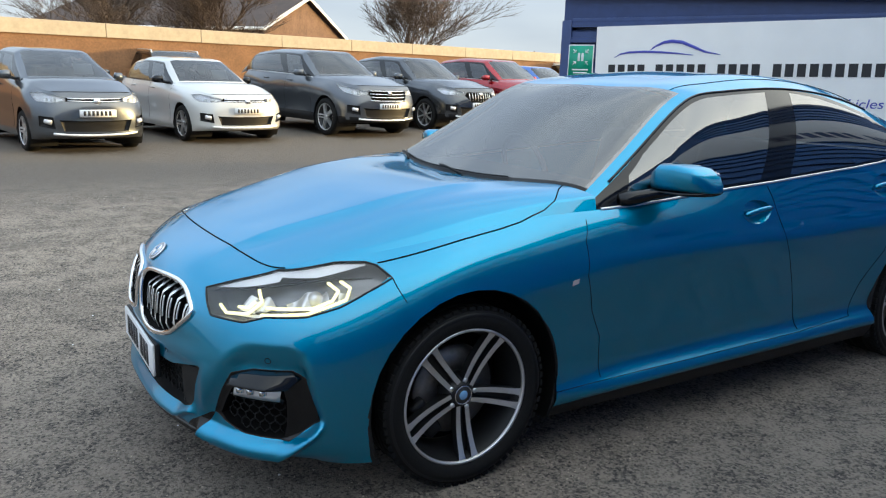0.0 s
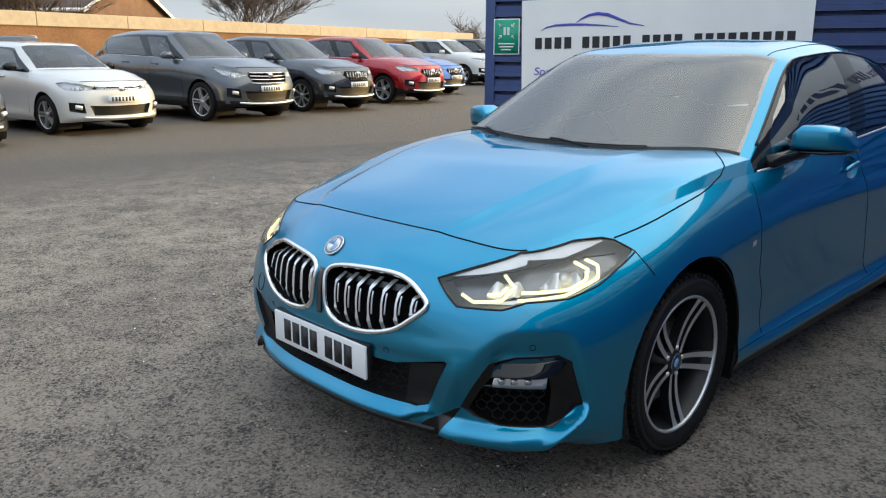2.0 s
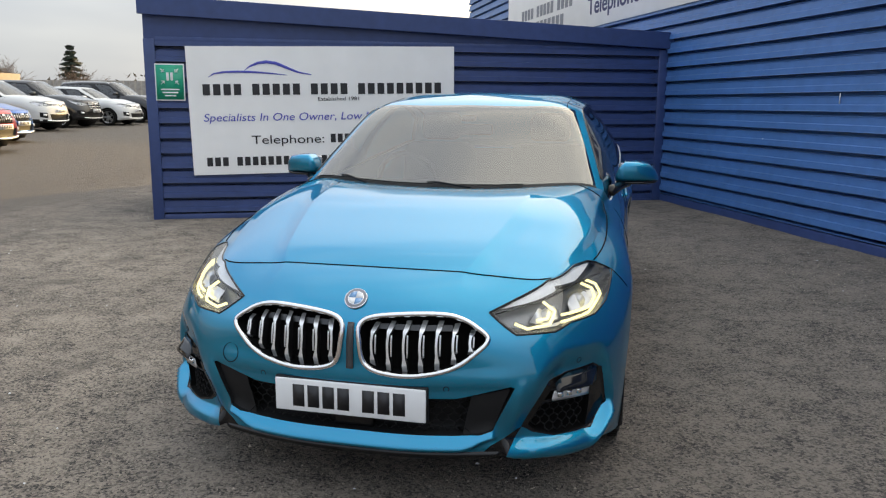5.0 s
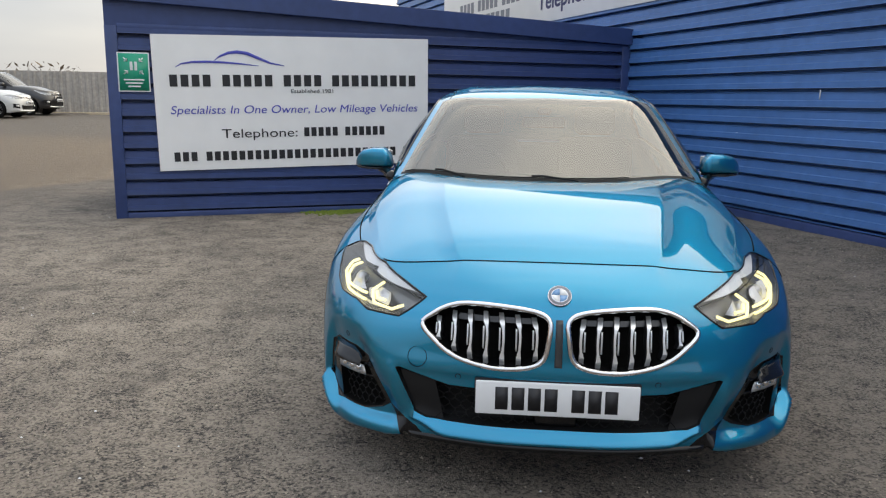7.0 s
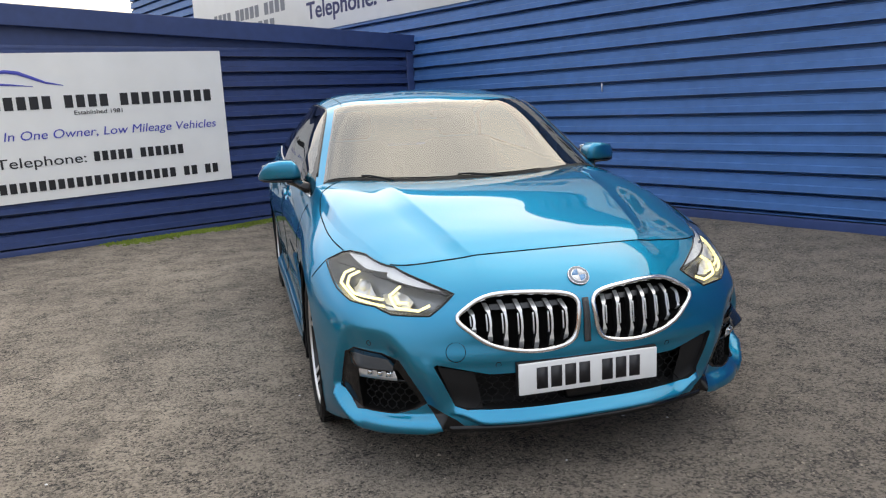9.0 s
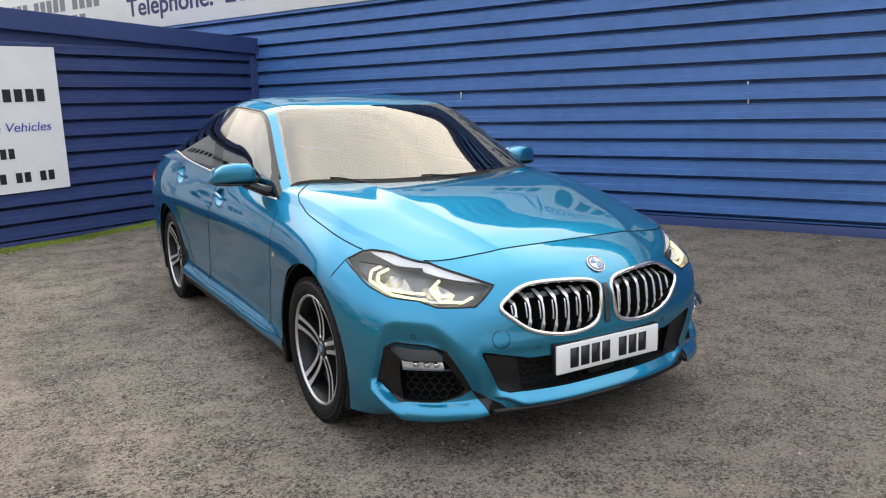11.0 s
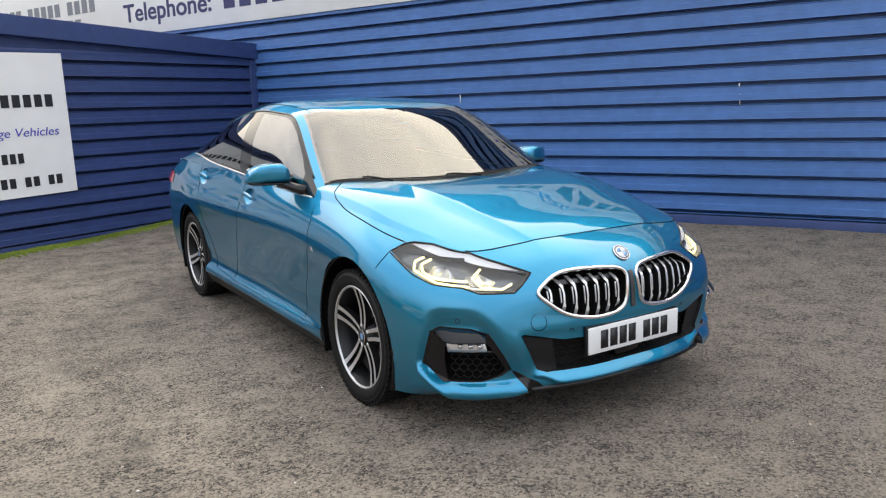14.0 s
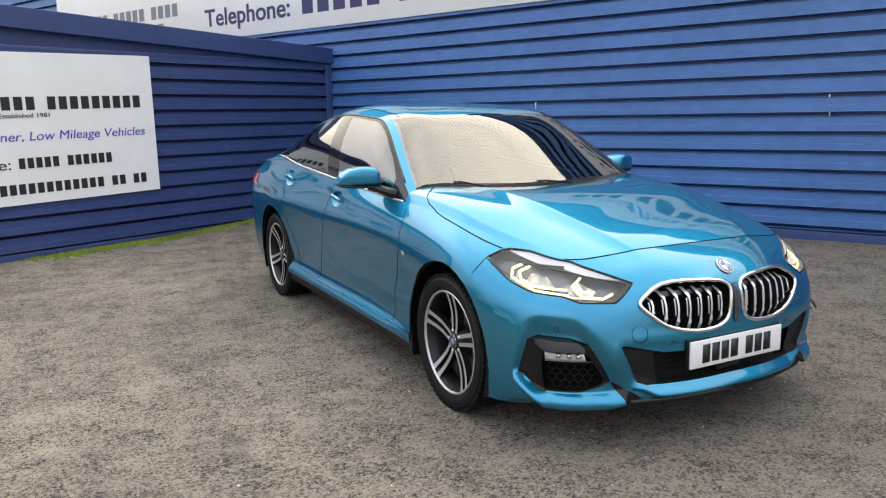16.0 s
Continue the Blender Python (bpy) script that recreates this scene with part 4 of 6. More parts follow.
FOG_OPEN = [(.592, .192), (.62, .166), (.69, .145), (.832, .142), (.842, .30), (.836, .362), (.672, .352)]
LIP = [[(-.44, 0), (.44, 0), (.44, .094), (-.44, .094)], [(.44, 0), (.50, 0), (.507, .09), (.44, .094)], [(.44, .094), (.507, .09), (.568, .188), (.553, .186), (.462, .122)]]
LIP += [mirror_poly(LIP[1]), mirror_poly(LIP[2])]
SILL = [(1.80, 0), (3.80, 0), (3.80, .058), (1.80, .058)]
HANDLES = ((2.872, .862), (3.775, .918))


def handle_cup(s, v):
    return [(s + 0.088 * math.cos(2 * math.pi * i / 18), v + 0.062 * math.sin(2 * math.pi * i / 18)) for i in range(18)]


def coupe_body():
    car = empty("blue_coupe")
    half = np.r_[np.arange(0, 1.12, .0095), np.linspace(1.13, coupe.length, 150)]
    bm = flat_grid(np.unique(np.r_[-half, half]).tolist(), np.unique(np.r_[np.arange(0, .2, .007), np.arange(.2, .6, .0125), np.linspace(.6, 1, 25)]).tolist())
    for sg in (1, -1):
        side = (lambda q: q) if sg > 0 else mirror_poly
        carve(bm, side(KIDNEY), 1, True)
        for q in LAMP:
            carve(bm, side(q), 2, True)
        carve(bm, side(FOG_OPEN), 3, True)
        carve(bm, side(FOG), 8, True)
        carve(bm, side(SILL), 6, True)
        for h in HANDLES:
            carve(bm, side(handle_cup(*h)), 7, True)
    for q in INTAKE:
        carve(bm, q, 4, True)
    for q in LIP:
        carve(bm, q, 5, True)
    mapped(bm, coupe.at)
    # wheel arches
    for yc in (0.0, 2.67):
        n = 32
        poly = [(yc + 0.367 * math.cos(2 * math.pi * i / n), 0.32 + 0.366 * math.sin(2 * math.pi * i / n)) for i in range(n)]
        inside = [f for f in bm.faces if abs(f.calc_center_median().y - yc) < 0.45 and f.calc_center_median().z < 0.75 and abs(f.calc_center_median().x) > 0.6]
        for (y0, z0), (y1, z1) in zip(poly, poly[1:] + poly[:1]):
            geom = list({v for f in inside for v in f.verts}) + list({e for f in inside for e in f.edges}) + inside
            no = Vector((0, z1 - z0, y0 - y1)).normalized()
            r = bmesh.ops.bisect_plane(bm, geom=geom, plane_co=(0, y0, z0), plane_no=no, dist=1e-6)
            faces = {g for g in r["geom"] if isinstance(g, bmesh.types.BMFace)} | {f for f in inside if f.is_valid}
            inside = [f for f in faces if (f.calc_center_median() - Vector((0, y0, z0))).dot(no) < 0]
        bmesh.ops.delete(bm, geom=inside, context="FACES")
        for sg in (-1, 1):
            lip = tube(bmesh.new(), [(sg * 0.868, yc + 0.366 * math.cos(w), 0.32 + 0.365 * math.sin(w)) for w in np.linspace(radians(-22), radians(202), 40)], 0.006, 6)
            part("arch_lip", lip, M_BLACK, car)
            liner = bmesh.new()
            rows = [[liner.verts.new((sg * x, yc + (r - 0.005) * math.cos(w), 0.32 + r * math.sin(w))) for w in np.linspace(radians(-25), radians(205), 40)] for x, r in ((0.875, 0.368), (0.86, 0.385), (0.5, 0.385))]
            for p, q in zip(rows, rows[1:]):
                for k in range(39):
                    liner.faces.new((p[k], p[k + 1], q[k + 1], q[k]))
            liner.faces.new([v for v in rows[2]])
            part("arch_liner", liner, M_BLACK, car)
    body = pick(bm, 0)
    part("body", body, M_BLUE, car)
    lip = pick(bm, 5)
    part("front_splitter", lip, M_GLOSS, car, "gloss black splitter")
    hollow = pick(bm, 4)
    intake = part("lower_intake", recess(hollow, (0, 0.075, 0.0), 0.96), M_BLACK, car, "black lower intake")
    part("mesh", honeycomb(coupe, INTAKE, 0.034, 0.04, 0.05, 0.0022), M_BLACK, intake, "black honeycomb mesh")
    part("radar_cover", boxed(-0.07, 0.07, -0.83, -0.80, 0.275, 0.33, bevel=0.01), M_GLOSS, intake)
    for sg in (1, -1):
        side = (lambda q: q) if sg > 0 else mirror_poly
        flank = [(.37, .165), (.44, .155), (.468, .178), (.525, .385), (.40, .352)]
        part("duct_panel", patch(coupe, [side(flank)], 0.014), M_BLACK, intake)
        part("duct_edge", tube(bmesh.new(), on_shell(coupe, side([(.372, .20), (.40, .165), (.44, .15)]), 0.012), 0.0013, 5), M_GLOSS, intake)
        sill = pick(bm, 6)
        bmesh.ops.delete(sill, geom=[f for f in sill.faces if f.calc_center_median().x * sg < 0], context="FACES")
        part("sill_trim", sill, M_BLACK, car, "black sill trim")
        # grille
        kid = pick(bm, 1)
        bmesh.ops.delete(kid, geom=[f for f in kid.faces if f.calc_center_median().x * sg < 0], context="FACES")
        grille = part("kidney_grille", recess(kid, (0, 0.07, 0), 0.97), M_VOID, car, "black grille opening with chrome slats")
        rim = [tuple(p) for p in smooth_loop(side(KIDNEY))]
        s, v = np.array([p[0] for p in rim]), np.array([p[1] for p in rim])
        loop = inset_at(coupe, s, v, np.full_like(s, -0.003)).tolist()
        part("surround", tube(bmesh.new(), loop, 0.009, 8, closed=True), M_CHROME, grille, "chrome surround")
        for k in range(7):
            sc = 0.072 + 0.0535 * k
            inner = [(p[0], p[1]) for p in smooth_loop(KIDNEY)]
            hits = sorted(a[1] + (b[1] - a[1]) * (sc - a[0]) / (b[0] - a[0]) for a, b in zip(inner, inner[1:] + inner[:1]) if (a[0] - sc) * (b[0] - sc) < 0)
            low, top = hits[0] + 0.008, hits[-1] - 0.01
            blade = bmesh.new()
            rows = []
            for f in np.linspace(0, 1, 25):
                vv = low + (top - low) * f
                lean = 0.008 * max(0, f - 0.7) / 0.3 - 0.004 * math.sin(math.pi * min(1, max(0, (f - .14) / .62)))
                depth = 0.010 + 0.024 * max(0, f - 0.72) / 0.28 + 0.014 * max(0, 0.12 - f) / 0.12
                half = 0.0040 + 0.0042 * min(1, max(0, (f - .64) / .12)) + 0.0042 * min(1, max(0, (.24 - f) / .12))
                base = [inset_at(coupe, np.array([(sc + lean + o) * sg]), np.array([vv]), np.array([d]))[0] for o, d in ((-half, depth), (half, depth), (half * 0.8, depth + 0.03), (-half * 0.8, depth + 0.03))]
                rows.append([blade.verts.new(q) for q in base])
            for p, q in zip(rows, rows[1:]):
                for j in range(4):
                    blade.faces.new((p[j], p[(j + 1) % 4], q[(j + 1) % 4], q[j])).material_index = 0 if j == 0 else 1
            blade.faces.new(rows[0][::-1])
            blade.faces.new(rows[-1])
            bmesh.ops.recalc_face_normals(blade, faces=blade.faces)
            part("slat", blade, [M_SATIN, M_BLACK], grille, smooth=False)
            pill = on_shell(coupe, [(sg * (sc + .0085), low + (top - low) * .24), (sg * (sc + .0085), low + (top - low) * .66)], .014, 6)
            part("slat_insert", tube(bmesh.new(), pill, .0030, 6), M_SATIN, grille)
        part("upper_band", patch(coupe, [side([(.075, .694), (.34, .694), (.33, .735), (.08, .735)])], 0.034), M_GREYPLASTIC, grille, "dark grey band behind the slats")
        # headlight
        lens = pick(bm, 2)
        bmesh.ops.delete(lens, geom=[f for f in lens.faces if f.calc_center_median().x * sg < 0], context="FACES")
        bowl = recess(lens.copy(), (-0.035 * sg, 0.06, -0.005), 0.96)
        lamp = part("headlight", bowl, M_BOWL, car, "lit headlight with angular running lights")
        part("lens", lens, M_LENS, lamp, "clear lens").visible_shadow = False
        part("seal", tube(bmesh.new(), on_shell(coupe, side(LAMP_RIM) + side(LAMP_RIM)[:1], 0.0, 5), 0.0034, 6), M_GLOSS, lamp, "black seal")
        # silver trim painted near white: the sky mirrored in the lens is in its colour
        brow_a, brow_b = [(.452, .782), (.56, .838), (.70, .895), (.70, .982), (.664, .979), (.525, .853)], [(.70, .895), (.80, .915), (.93, .908), (1.02, .895), (1.045, .908), (.985, .957), (.88, .982), (.70, .982)]
        part("eyebrow", patch(coupe, [side(brow_a), side(brow_b)], 0.006), M_BROW_SHEEN, lamp, "silver eyebrow trim, whitened for the sky's reflection")
        for q in ([(.525, .725), (.568, .69), (.65, .712), (.678, .792), (.632, .858)], [(.60, .742), (.64, .748), (.652, .79)],
                  [(.705, .762), (.86, .764), (.912, .80), (.92, .85), (.875, .90)], [(.70, .717), (.85, .735), (.955, .80), (.955, .86), (.915, .902)]):
            part("running_light", tube(bmesh.new(), on_shell(coupe, [(sg * a, b) for a, b in q], 0.016, 4), 0.0052, 8), M_DRL, lamp, "glowing warm white light guide")
        for q in ([(.582, .755), (.602, .725), (.70, .748), (.714, .80), (.69, .832), (.61, .825)], [(.76, .795), (.78, .77), (.885, .768), (.90, .81), (.88, .862), (.80, .868)], [(.93, .775), (.955, .81), (.945, .85), (.915, .87)]):
            part("reflector", patch(coupe, [side(q)], lambda a, b: 0.034 + 0.012 * np.sin(a * 90)), M_REFLECT, lamp, "bright reflector")
        part("divider", tube(bmesh.new(), on_shell(coupe, [(sg * .46, .776), (sg * .56, .832), (sg * .70, .889), (sg * .80, .909), (sg * .93, .902), (sg * 1.02, .889)], 0.010, 5), 0.003, 6), M_GLOSS, lamp)
        for (a, b), r in (((.845, .835), 0.027), ((.655, .79), 0.024)):
            c, nn = coupe.at(sg * a, b), coupe.normal(sg * a, b)
            ball = bmesh.new()
            bmesh.ops.create_uvsphere(ball, u_segments=18, v_segments=10, radius=r)
            bmesh.ops.translate(ball, verts=ball.verts, vec=Vector(c - nn * 0.045))
            part("projector", ball, M_REFLECT, lamp, "round projector lens")
        part("lamp_floor", patch(coupe, [side([(.55, .668), (.66, .67), (.73, .706), (.86, .718), (.94, .76), (.72, .735), (.60, .705)])], 0.03), M_REFLECT, lamp)
        # fog lamp corner
        hole = pick(bm, 3)
        bmesh.ops.delete(hole, geom=[f for f in hole.faces if f.calc_center_median().x * sg < 0], context="FACES")
        corner = part("corner_intake", recess(hole, (-0.03 * sg, 0.05, 0.0), 0.95), M_VOID, car, "gloss black corner intake")
        cover = pick(bm, 8)
        bmesh.ops.delete(cover, geom=[f for f in cover.faces if f.calc_center_median().x * sg < 0], context="FACES")
        part("corner_trim", cover, M_GLOSS, corner, "gloss black surround")
        part("brow_panel", patch(coupe, [side([(.668, .372), (.855, .366), (.892, .41), (.862, .438), (.738, .435), (.668, .406)])], lambda a, b: -.003 - .042 * np.clip((.44 - b) / .075, 0, 1) * np.clip((.89 - np.abs(a)) / .09, 0, 1), thick=0.004), M_GLOSS, corner, "gloss black panel over the fog lamp")
        part("fog_lamp", patch(coupe, [side([(.672, .318), (.826, .312), (.832, .360), (.680, .354)])], -0.010, thick=0.01), M_REFLECT, corner, "clear fog lamp strip")
        for a in (.70, .735, .775):
            part("fog_reflector", tube(bmesh.new(), on_shell(coupe, [(sg * a, .326), (sg * a, .352)], -0.012, 2), 0.012, 8), M_CHROME, corner)
        part("cross_bar", tube(bmesh.new(), on_shell(coupe, [(sg * .625, .294), (sg * .72, .292), (sg * .835, .292)], 0.008, 5), 0.0065, 6), M_GLOSS, corner)
        part("mesh", honeycomb(coupe, [side([(.592, .192), (.62, .166), (.69, .145), (.832, .142), (.838, .29), (.63, .29)])], 0.02, 0.036, 0.042, 0.0022), M_BLACK, corner, "black honeycomb mesh")
        part("lower_edge", tube(bmesh.new(), on_shell(coupe, side(FOG) + side(FOG)[:1], 0.0015, 5), 0.0028, 5), M_GLOSS, corner)
        # mirror
        housing = mirrored(pod([(.797, .868, .975, .03, .016), (.812, .869, .995, .06, .036), (.84, .874, 1.008, .067, .049), (.90, .892, 1.008, .068, .049), (.955, .912, 1.003, .066, .044), (.985, .93, .991, .054, .031), (1.003, .945, .975, .034, .015), (1.009, .951, .968, .014, .007)], around=28, power=5), sg)
        wing = part("door_mirror", housing, M_BLUE, car, "blue door mirror with a black base")
        band = mirrored(pod([(.80, .872, .957, .04, .006), (.84, .878, .953, .064, .009), (.93, .905, .953, .07, .01), (.985, .933, .957, .056, .01), (1.006, .95, .963, .025, .006)]), sg)
        part("base_band", band, M_GLOSS, wing, "black lower band")
        arm = mirrored(tube(bmesh.new(), [(.765, .70, .915), (.79, .755, .925), (.825, .82, .942), (.86, .86, .95)], [.03, .027, .022, .018], 10), sg)
        part("arm", arm, M_GLOSS, wing)
        pane = mirrored(pod([(.81, .94, 1.005, .002, .036), (.9, .957, 1.007, .002, .046), (.985, .975, .997, .002, .032)], power=4), sg)
        part("mirror_glass", pane, M_CHROME, wing)
        # handles
        for s0, v0 in HANDLES:
            cup = pick(bm, 7)
            cs = coupe.at(sg * s0, v0)
            bmesh.ops.delete(cup, geom=[f for f in cup.faces if (f.calc_center_median() - Vector(cs)).length > 0.13], context="FACES")
            hd = part("door_handle", recess(cup, (-0.026 * sg, 0, 0.004), 0.72), M_BLUE, car)
            grip = on_shell(coupe, [(sg * (s0 - 0.085), v0 - 0.012), (sg * s0, v0 + 0.002), (sg * (s0 + 0.085), v0 + 0.008)], -0.012, 5)
            part("grip", tube(bmesh.new(), grip, [0.006] + [0.0125] * 9 + [0.006], 8), M_BLUE, hd)
        # shut lines
        for nm, path in (("front_door_gap", [(2.005, .955), (1.947, .847), (1.938, .67), (1.985, .46), (2.04, .32), (2.05, .135)]), ("door_gap", [(2.985, 1.0), (2.995, .86), (3.15, .4), (3.215, .13)]),
                         ("rear_door_gap", [(3.88, 1.0), (3.85, .84), (3.80, .5), (3.66, .3), (3.60, .135)]), ("sill_gap", [(1.84, .122), (2.5, .114), (3.2, .118), (3.6, .134)])):
            part(nm, tube(bmesh.new(), on_shell(coupe, [(sg * a, b) for a, b in path], -0.0002, 8), 0.0014, 5), M_VOID, car)
        part("fender_gap", tube(bmesh.new(), on_shell(coupe, [(sg * a, b) for a, b in ((1.095, .868), (1.12, .82), (1.17, .745))], -0.0002, 5), 0.0018, 5), M_VOID, car)
        part("fender_badge", patch(coupe, [side([(1.862, .632), (1.892, .638), (1.895, .668), (1.865, .662)])], -0.003), M_SATIN, car, "small silver fender badge")
        hood_side = [(sg * a, b) for a, b in ((1.03, .947), (1.2, .958), (1.345, .966), (1.5, .973), (1.628, .98), (1.72, .992))]
        part("hood_side_gap", tube(bmesh.new(), on_shell(coupe, hood_side, -0.0004, 6) + hood_at(sg * np.array([.99, .977, .945, .905, .872, .835, .80, .772]), np.array([.79, .828, .868, .898, .922, .95, .975, .995])).tolist(), 0.0027, 5), M_VOID, car)
    rear = patch(coupe, [[(4.62, .78), (5.0, .78), (5.0, .9), (4.62, .88)]], -0.004)
    part("tail_light", rear, material("red_lens", (0.45, 0.01, 0.015), 0.15, coat=0.5), car, "red tail light")
    rear = patch(coupe, [mirror_poly([(4.62, .78), (5.0, .78), (5.0, .9), (4.62, .88)])], -0.004)
    part("tail_light", rear, bpy.data.materials["red_lens"], car, "red tail light")
    bm.free()
    part("hood_front_gap", tube(bmesh.new(), coupe.at(np.linspace(-S3 - 0.04, S3 + 0.04, 60), 1.0).tolist(), 0.0028, 5), M_VOID, car)
    part("centre_bridge", patch(coupe, [[(-.012, .475), (.012, .475), (.011, .715), (-.011, .715)]], -0.004, thick=0.006), M_GREYPLASTIC, car, "dark bridge between the grilles")
    hood = mapped(flat_grid(np.linspace(-1, 1, 201).tolist(), np.linspace(0, 1, 49).tolist()), hood_at)
    part("hood", hood, M_BLUE, car, "long bonnet with two creases")
    # bonnet badge and number plate
    c, nn = coupe.at(0.0, 0.83), coupe.normal(0.0, 0.83)
    turn = Vector(nn).to_track_quat("X", "Z").to_matrix().to_4x4()
    badge = part("bonnet_badge", lathe([(0, .038), (.004, .038), (.006, .036), (.006, .0001)], 32), M_GREYINK, car, "round badge", at=Matrix.Translation(Vector(c)) @ turn)
    part("ring", lathe([(.004, .0385), (.0072, .037), (.004, .0355)], 32), M_CHROME, badge)
    for k in range(4):
        wedge = prism([(0, 0)] + [(.025 * math.cos(w), .025 * math.sin(w)) for w in np.linspace(k * math.pi / 2, (k + 1) * math.pi / 2, 9)], 0.0015, "x")
        part("quarter", wedge, M_BADGE if k % 2 else M_PLATE, badge, "blue quarter" if k % 2 else "white quarter", at=pose(0.0062, 0, 0))
    part("disc_ring", lathe([(.0065, .027), (.0085, .0255), (.0065, .024)], 32), M_CHROME, badge)
    plate = part("number_plate", boxed(-0.258, 0.258, -0.872, -0.862, 0.328, 0.439, bevel=0.004), M_PLATE, car, "white number plate with dark bars")
    part("plate_back", boxed(-0.262, 0.262, -0.862, -0.845, 0.324, 0.443, bevel=0.004), M_BLACK, plate)
    x = -0.195
    for k in range(7):
        part("plate_bar", boxed(x, x + 0.04, -0.8735, -0.8715, 0.346, 0.421), M_INK, plate)
        x += 0.052 if k != 3 else 0.085
    # tow cap and parking sensors
    for a, b, r in ((-.459, .461, .033), (-.783, .486, .009), (.783, .486, .009), (-.318, .394, .009), (.318, .394, .009)):
        pc, pn = Vector(coupe.at(a, b)), Vector(coupe.normal(a, b))
        e1 = pn.cross(Vector((0, 0, 1))).normalized()
        e2 = e1.cross(pn)
        part("tow_cap_gap" if r > 0.02 else "parking_sensor", tube(bmesh.new(), [pc + e1 * math.cos(w) * r + e2 * math.sin(w) * r for w in np.linspace(0, 2 * math.pi, 28, endpoint=False)], 0.0013, 4, closed=True), M_VOID, car)
    # roof and glass
    cs = np.unique(np.r_[np.linspace(-3, 3, 49), -2.5, 2.5, -2.36, 2.36, -1.9, 1.9])
    ks = np.unique(np.r_[np.linspace(0, 9, 91), 0.06, 2.18, 2.08])
    top = flat_grid(cs.tolist(), ks.tolist())
    for f in top.faces:
        q = f.calc_center_median()
        if abs(q.x) < 2.5 and 0.06 < q.y < 2.18:
            f.material_index = 1 if abs(q.x) < 2.36 and q.y < 2.08 else 2
        elif abs(q.x) < 1.9 and 6.2 < q.y < 8:
            f.material_index = 3
        elif q.y <= 0.06 and abs(q.x) < 2.5:
            f.material_index = 4
    mapped(top, lambda c_, k_: cabin.top(k_, c_))
    part("roof", pick(top, 0), M_BLUE, car)
    screen = part("windscreen", pick(top, 1), M_GLASS, car, "windscreen reflecting the sky")
    part("tint_band", pick(top, 2), M_FRIT, screen, "dark printed border")
    part("rear_window", pick(top, 3), M_GLASS, car)
    part("cowl", pick(top, 4), M_BLACK, car)
    top.free()
    for sg in (1, -1):
        part("roof_seam", tube(bmesh.new(), cabin.top(np.linspace(2.2, 6.0, 40), sg * np.linspace(2.0, 2.0, 40)).tolist(), 0.0022, 5), M_VOID, car)
        p0 = hood_at(-0.40 + np.linspace(0, 0.82, 14) if sg > 0 else -0.86 + np.linspace(0, 0.62, 14), np.full(14, 0.985))
        p0[:, 1] += 0.03
        p0[:, 2] += 0.012
        wiper = part("wiper", tube(bmesh.new(), p0.tolist(), 0.0032, 6), M_BLACK, car, "black wiper")
        part("wiper_arm", tube(bmesh.new(), [p0[9] + (0, -.03, -.01), p0[6] + (0, -.012, .01), p0[5] + (0, 0, .008)], 0.005, 6), M_BLACK, wiper)
        sd = flat_grid(np.linspace(0, 9, 109).tolist(), np.linspace(0, 1, 17).tolist())
        carve(sd, [(3.30, .07), (3.82, .075), (4.22, .945), (3.80, .95)], 3)
        carve(sd, [(.55, .13), (2.2, .075), (3.30, .07), (3.80, .95), (2.7, .945), (1.6, .925), (1.02, .88), (.68, .74)], 1)
        carve(sd, [(3.82, .075), (5.0, .12), (5.8, .22), (6.48, .40), (6.36, .48), (5.6, .82), (4.7, .92), (4.22, .945)], 1)
        carve(sd, [(0.0, .02), (1.0, .015), (3.5, .025), (5.0, .07), (5.9, .17), (6.75, .37), (6.62, .5), (5.75, .88), (4.8, .965), (3.9, .99), (2.6, .99), (1.2, .985), (0.0, .9)], 2)
        mapped(sd, lambda k_, d_: cabin.side(k_, d_, sg))
        if sg < 0:
            bmesh.ops.reverse_faces(sd, faces=list(sd.faces))
        part("rear_pillar", pick(sd, 0), M_BLUE, car)
        trim = part("window_trim", pick(sd, 2), M_GLOSS, car, "gloss black window trim")
        part("door_pillar", pick(sd, 3), M_GLOSS, car)
        panes = pick(sd, 1)
        for lo, hi in ((-1, 1.64), (1.64, 9)):
            one = panes.copy()
            bmesh.ops.delete(one, geom=[f for f in one.faces if not lo < f.calc_center_median().y - 0.30 * (f.calc_center_median().z - 0.97) < hi], context="FACES")
            part("side_window", one, M_SIDEGLASS, car)
        panes.free()
        sd.free()
        kk = np.array([.1, .6, 1.0, 1.8, 2.6, 3.5, 4.3, 5.0, 5.5, 5.95, 6.4, 6.75])
        part("belt_strip", tube(bmesh.new(), cabin.side(np.interp(np.linspace(0, 11, 60), np.arange(12), kk), np.interp(np.linspace(0, 11, 60), np.arange(12), [.03, .02, .02, .025, .028, .03, .05, .075, .115, .185, .29, .38]), sg).tolist(), 0.0055, 6), M_SATIN, trim, "satin silver belt strip")
        part("roof_strip", tube(bmesh.new(), cabin.side(np.linspace(.3, 5.9, 50), np.full(50, .99), sg).tolist(), 0.006, 6), M_GLOSS, trim)
    # inside
    tub = bmesh.new()
    box(tub, -0.74, 0.74, 0.75, 3.2, 0.2, 0.5)
    part("floor_pan", tub, M_SEAT, car)
    # unseen black slabs close the underside, added to block light beneath the car
    part("underbody", boxed(-0.645, 0.645, -0.48, 3.45, 0.145, 0.24), M_VOID, car)
    part("front_undertray", boxed(-0.43, 0.43, -0.70, -0.48, 0.155, 0.24), M_VOID, car)
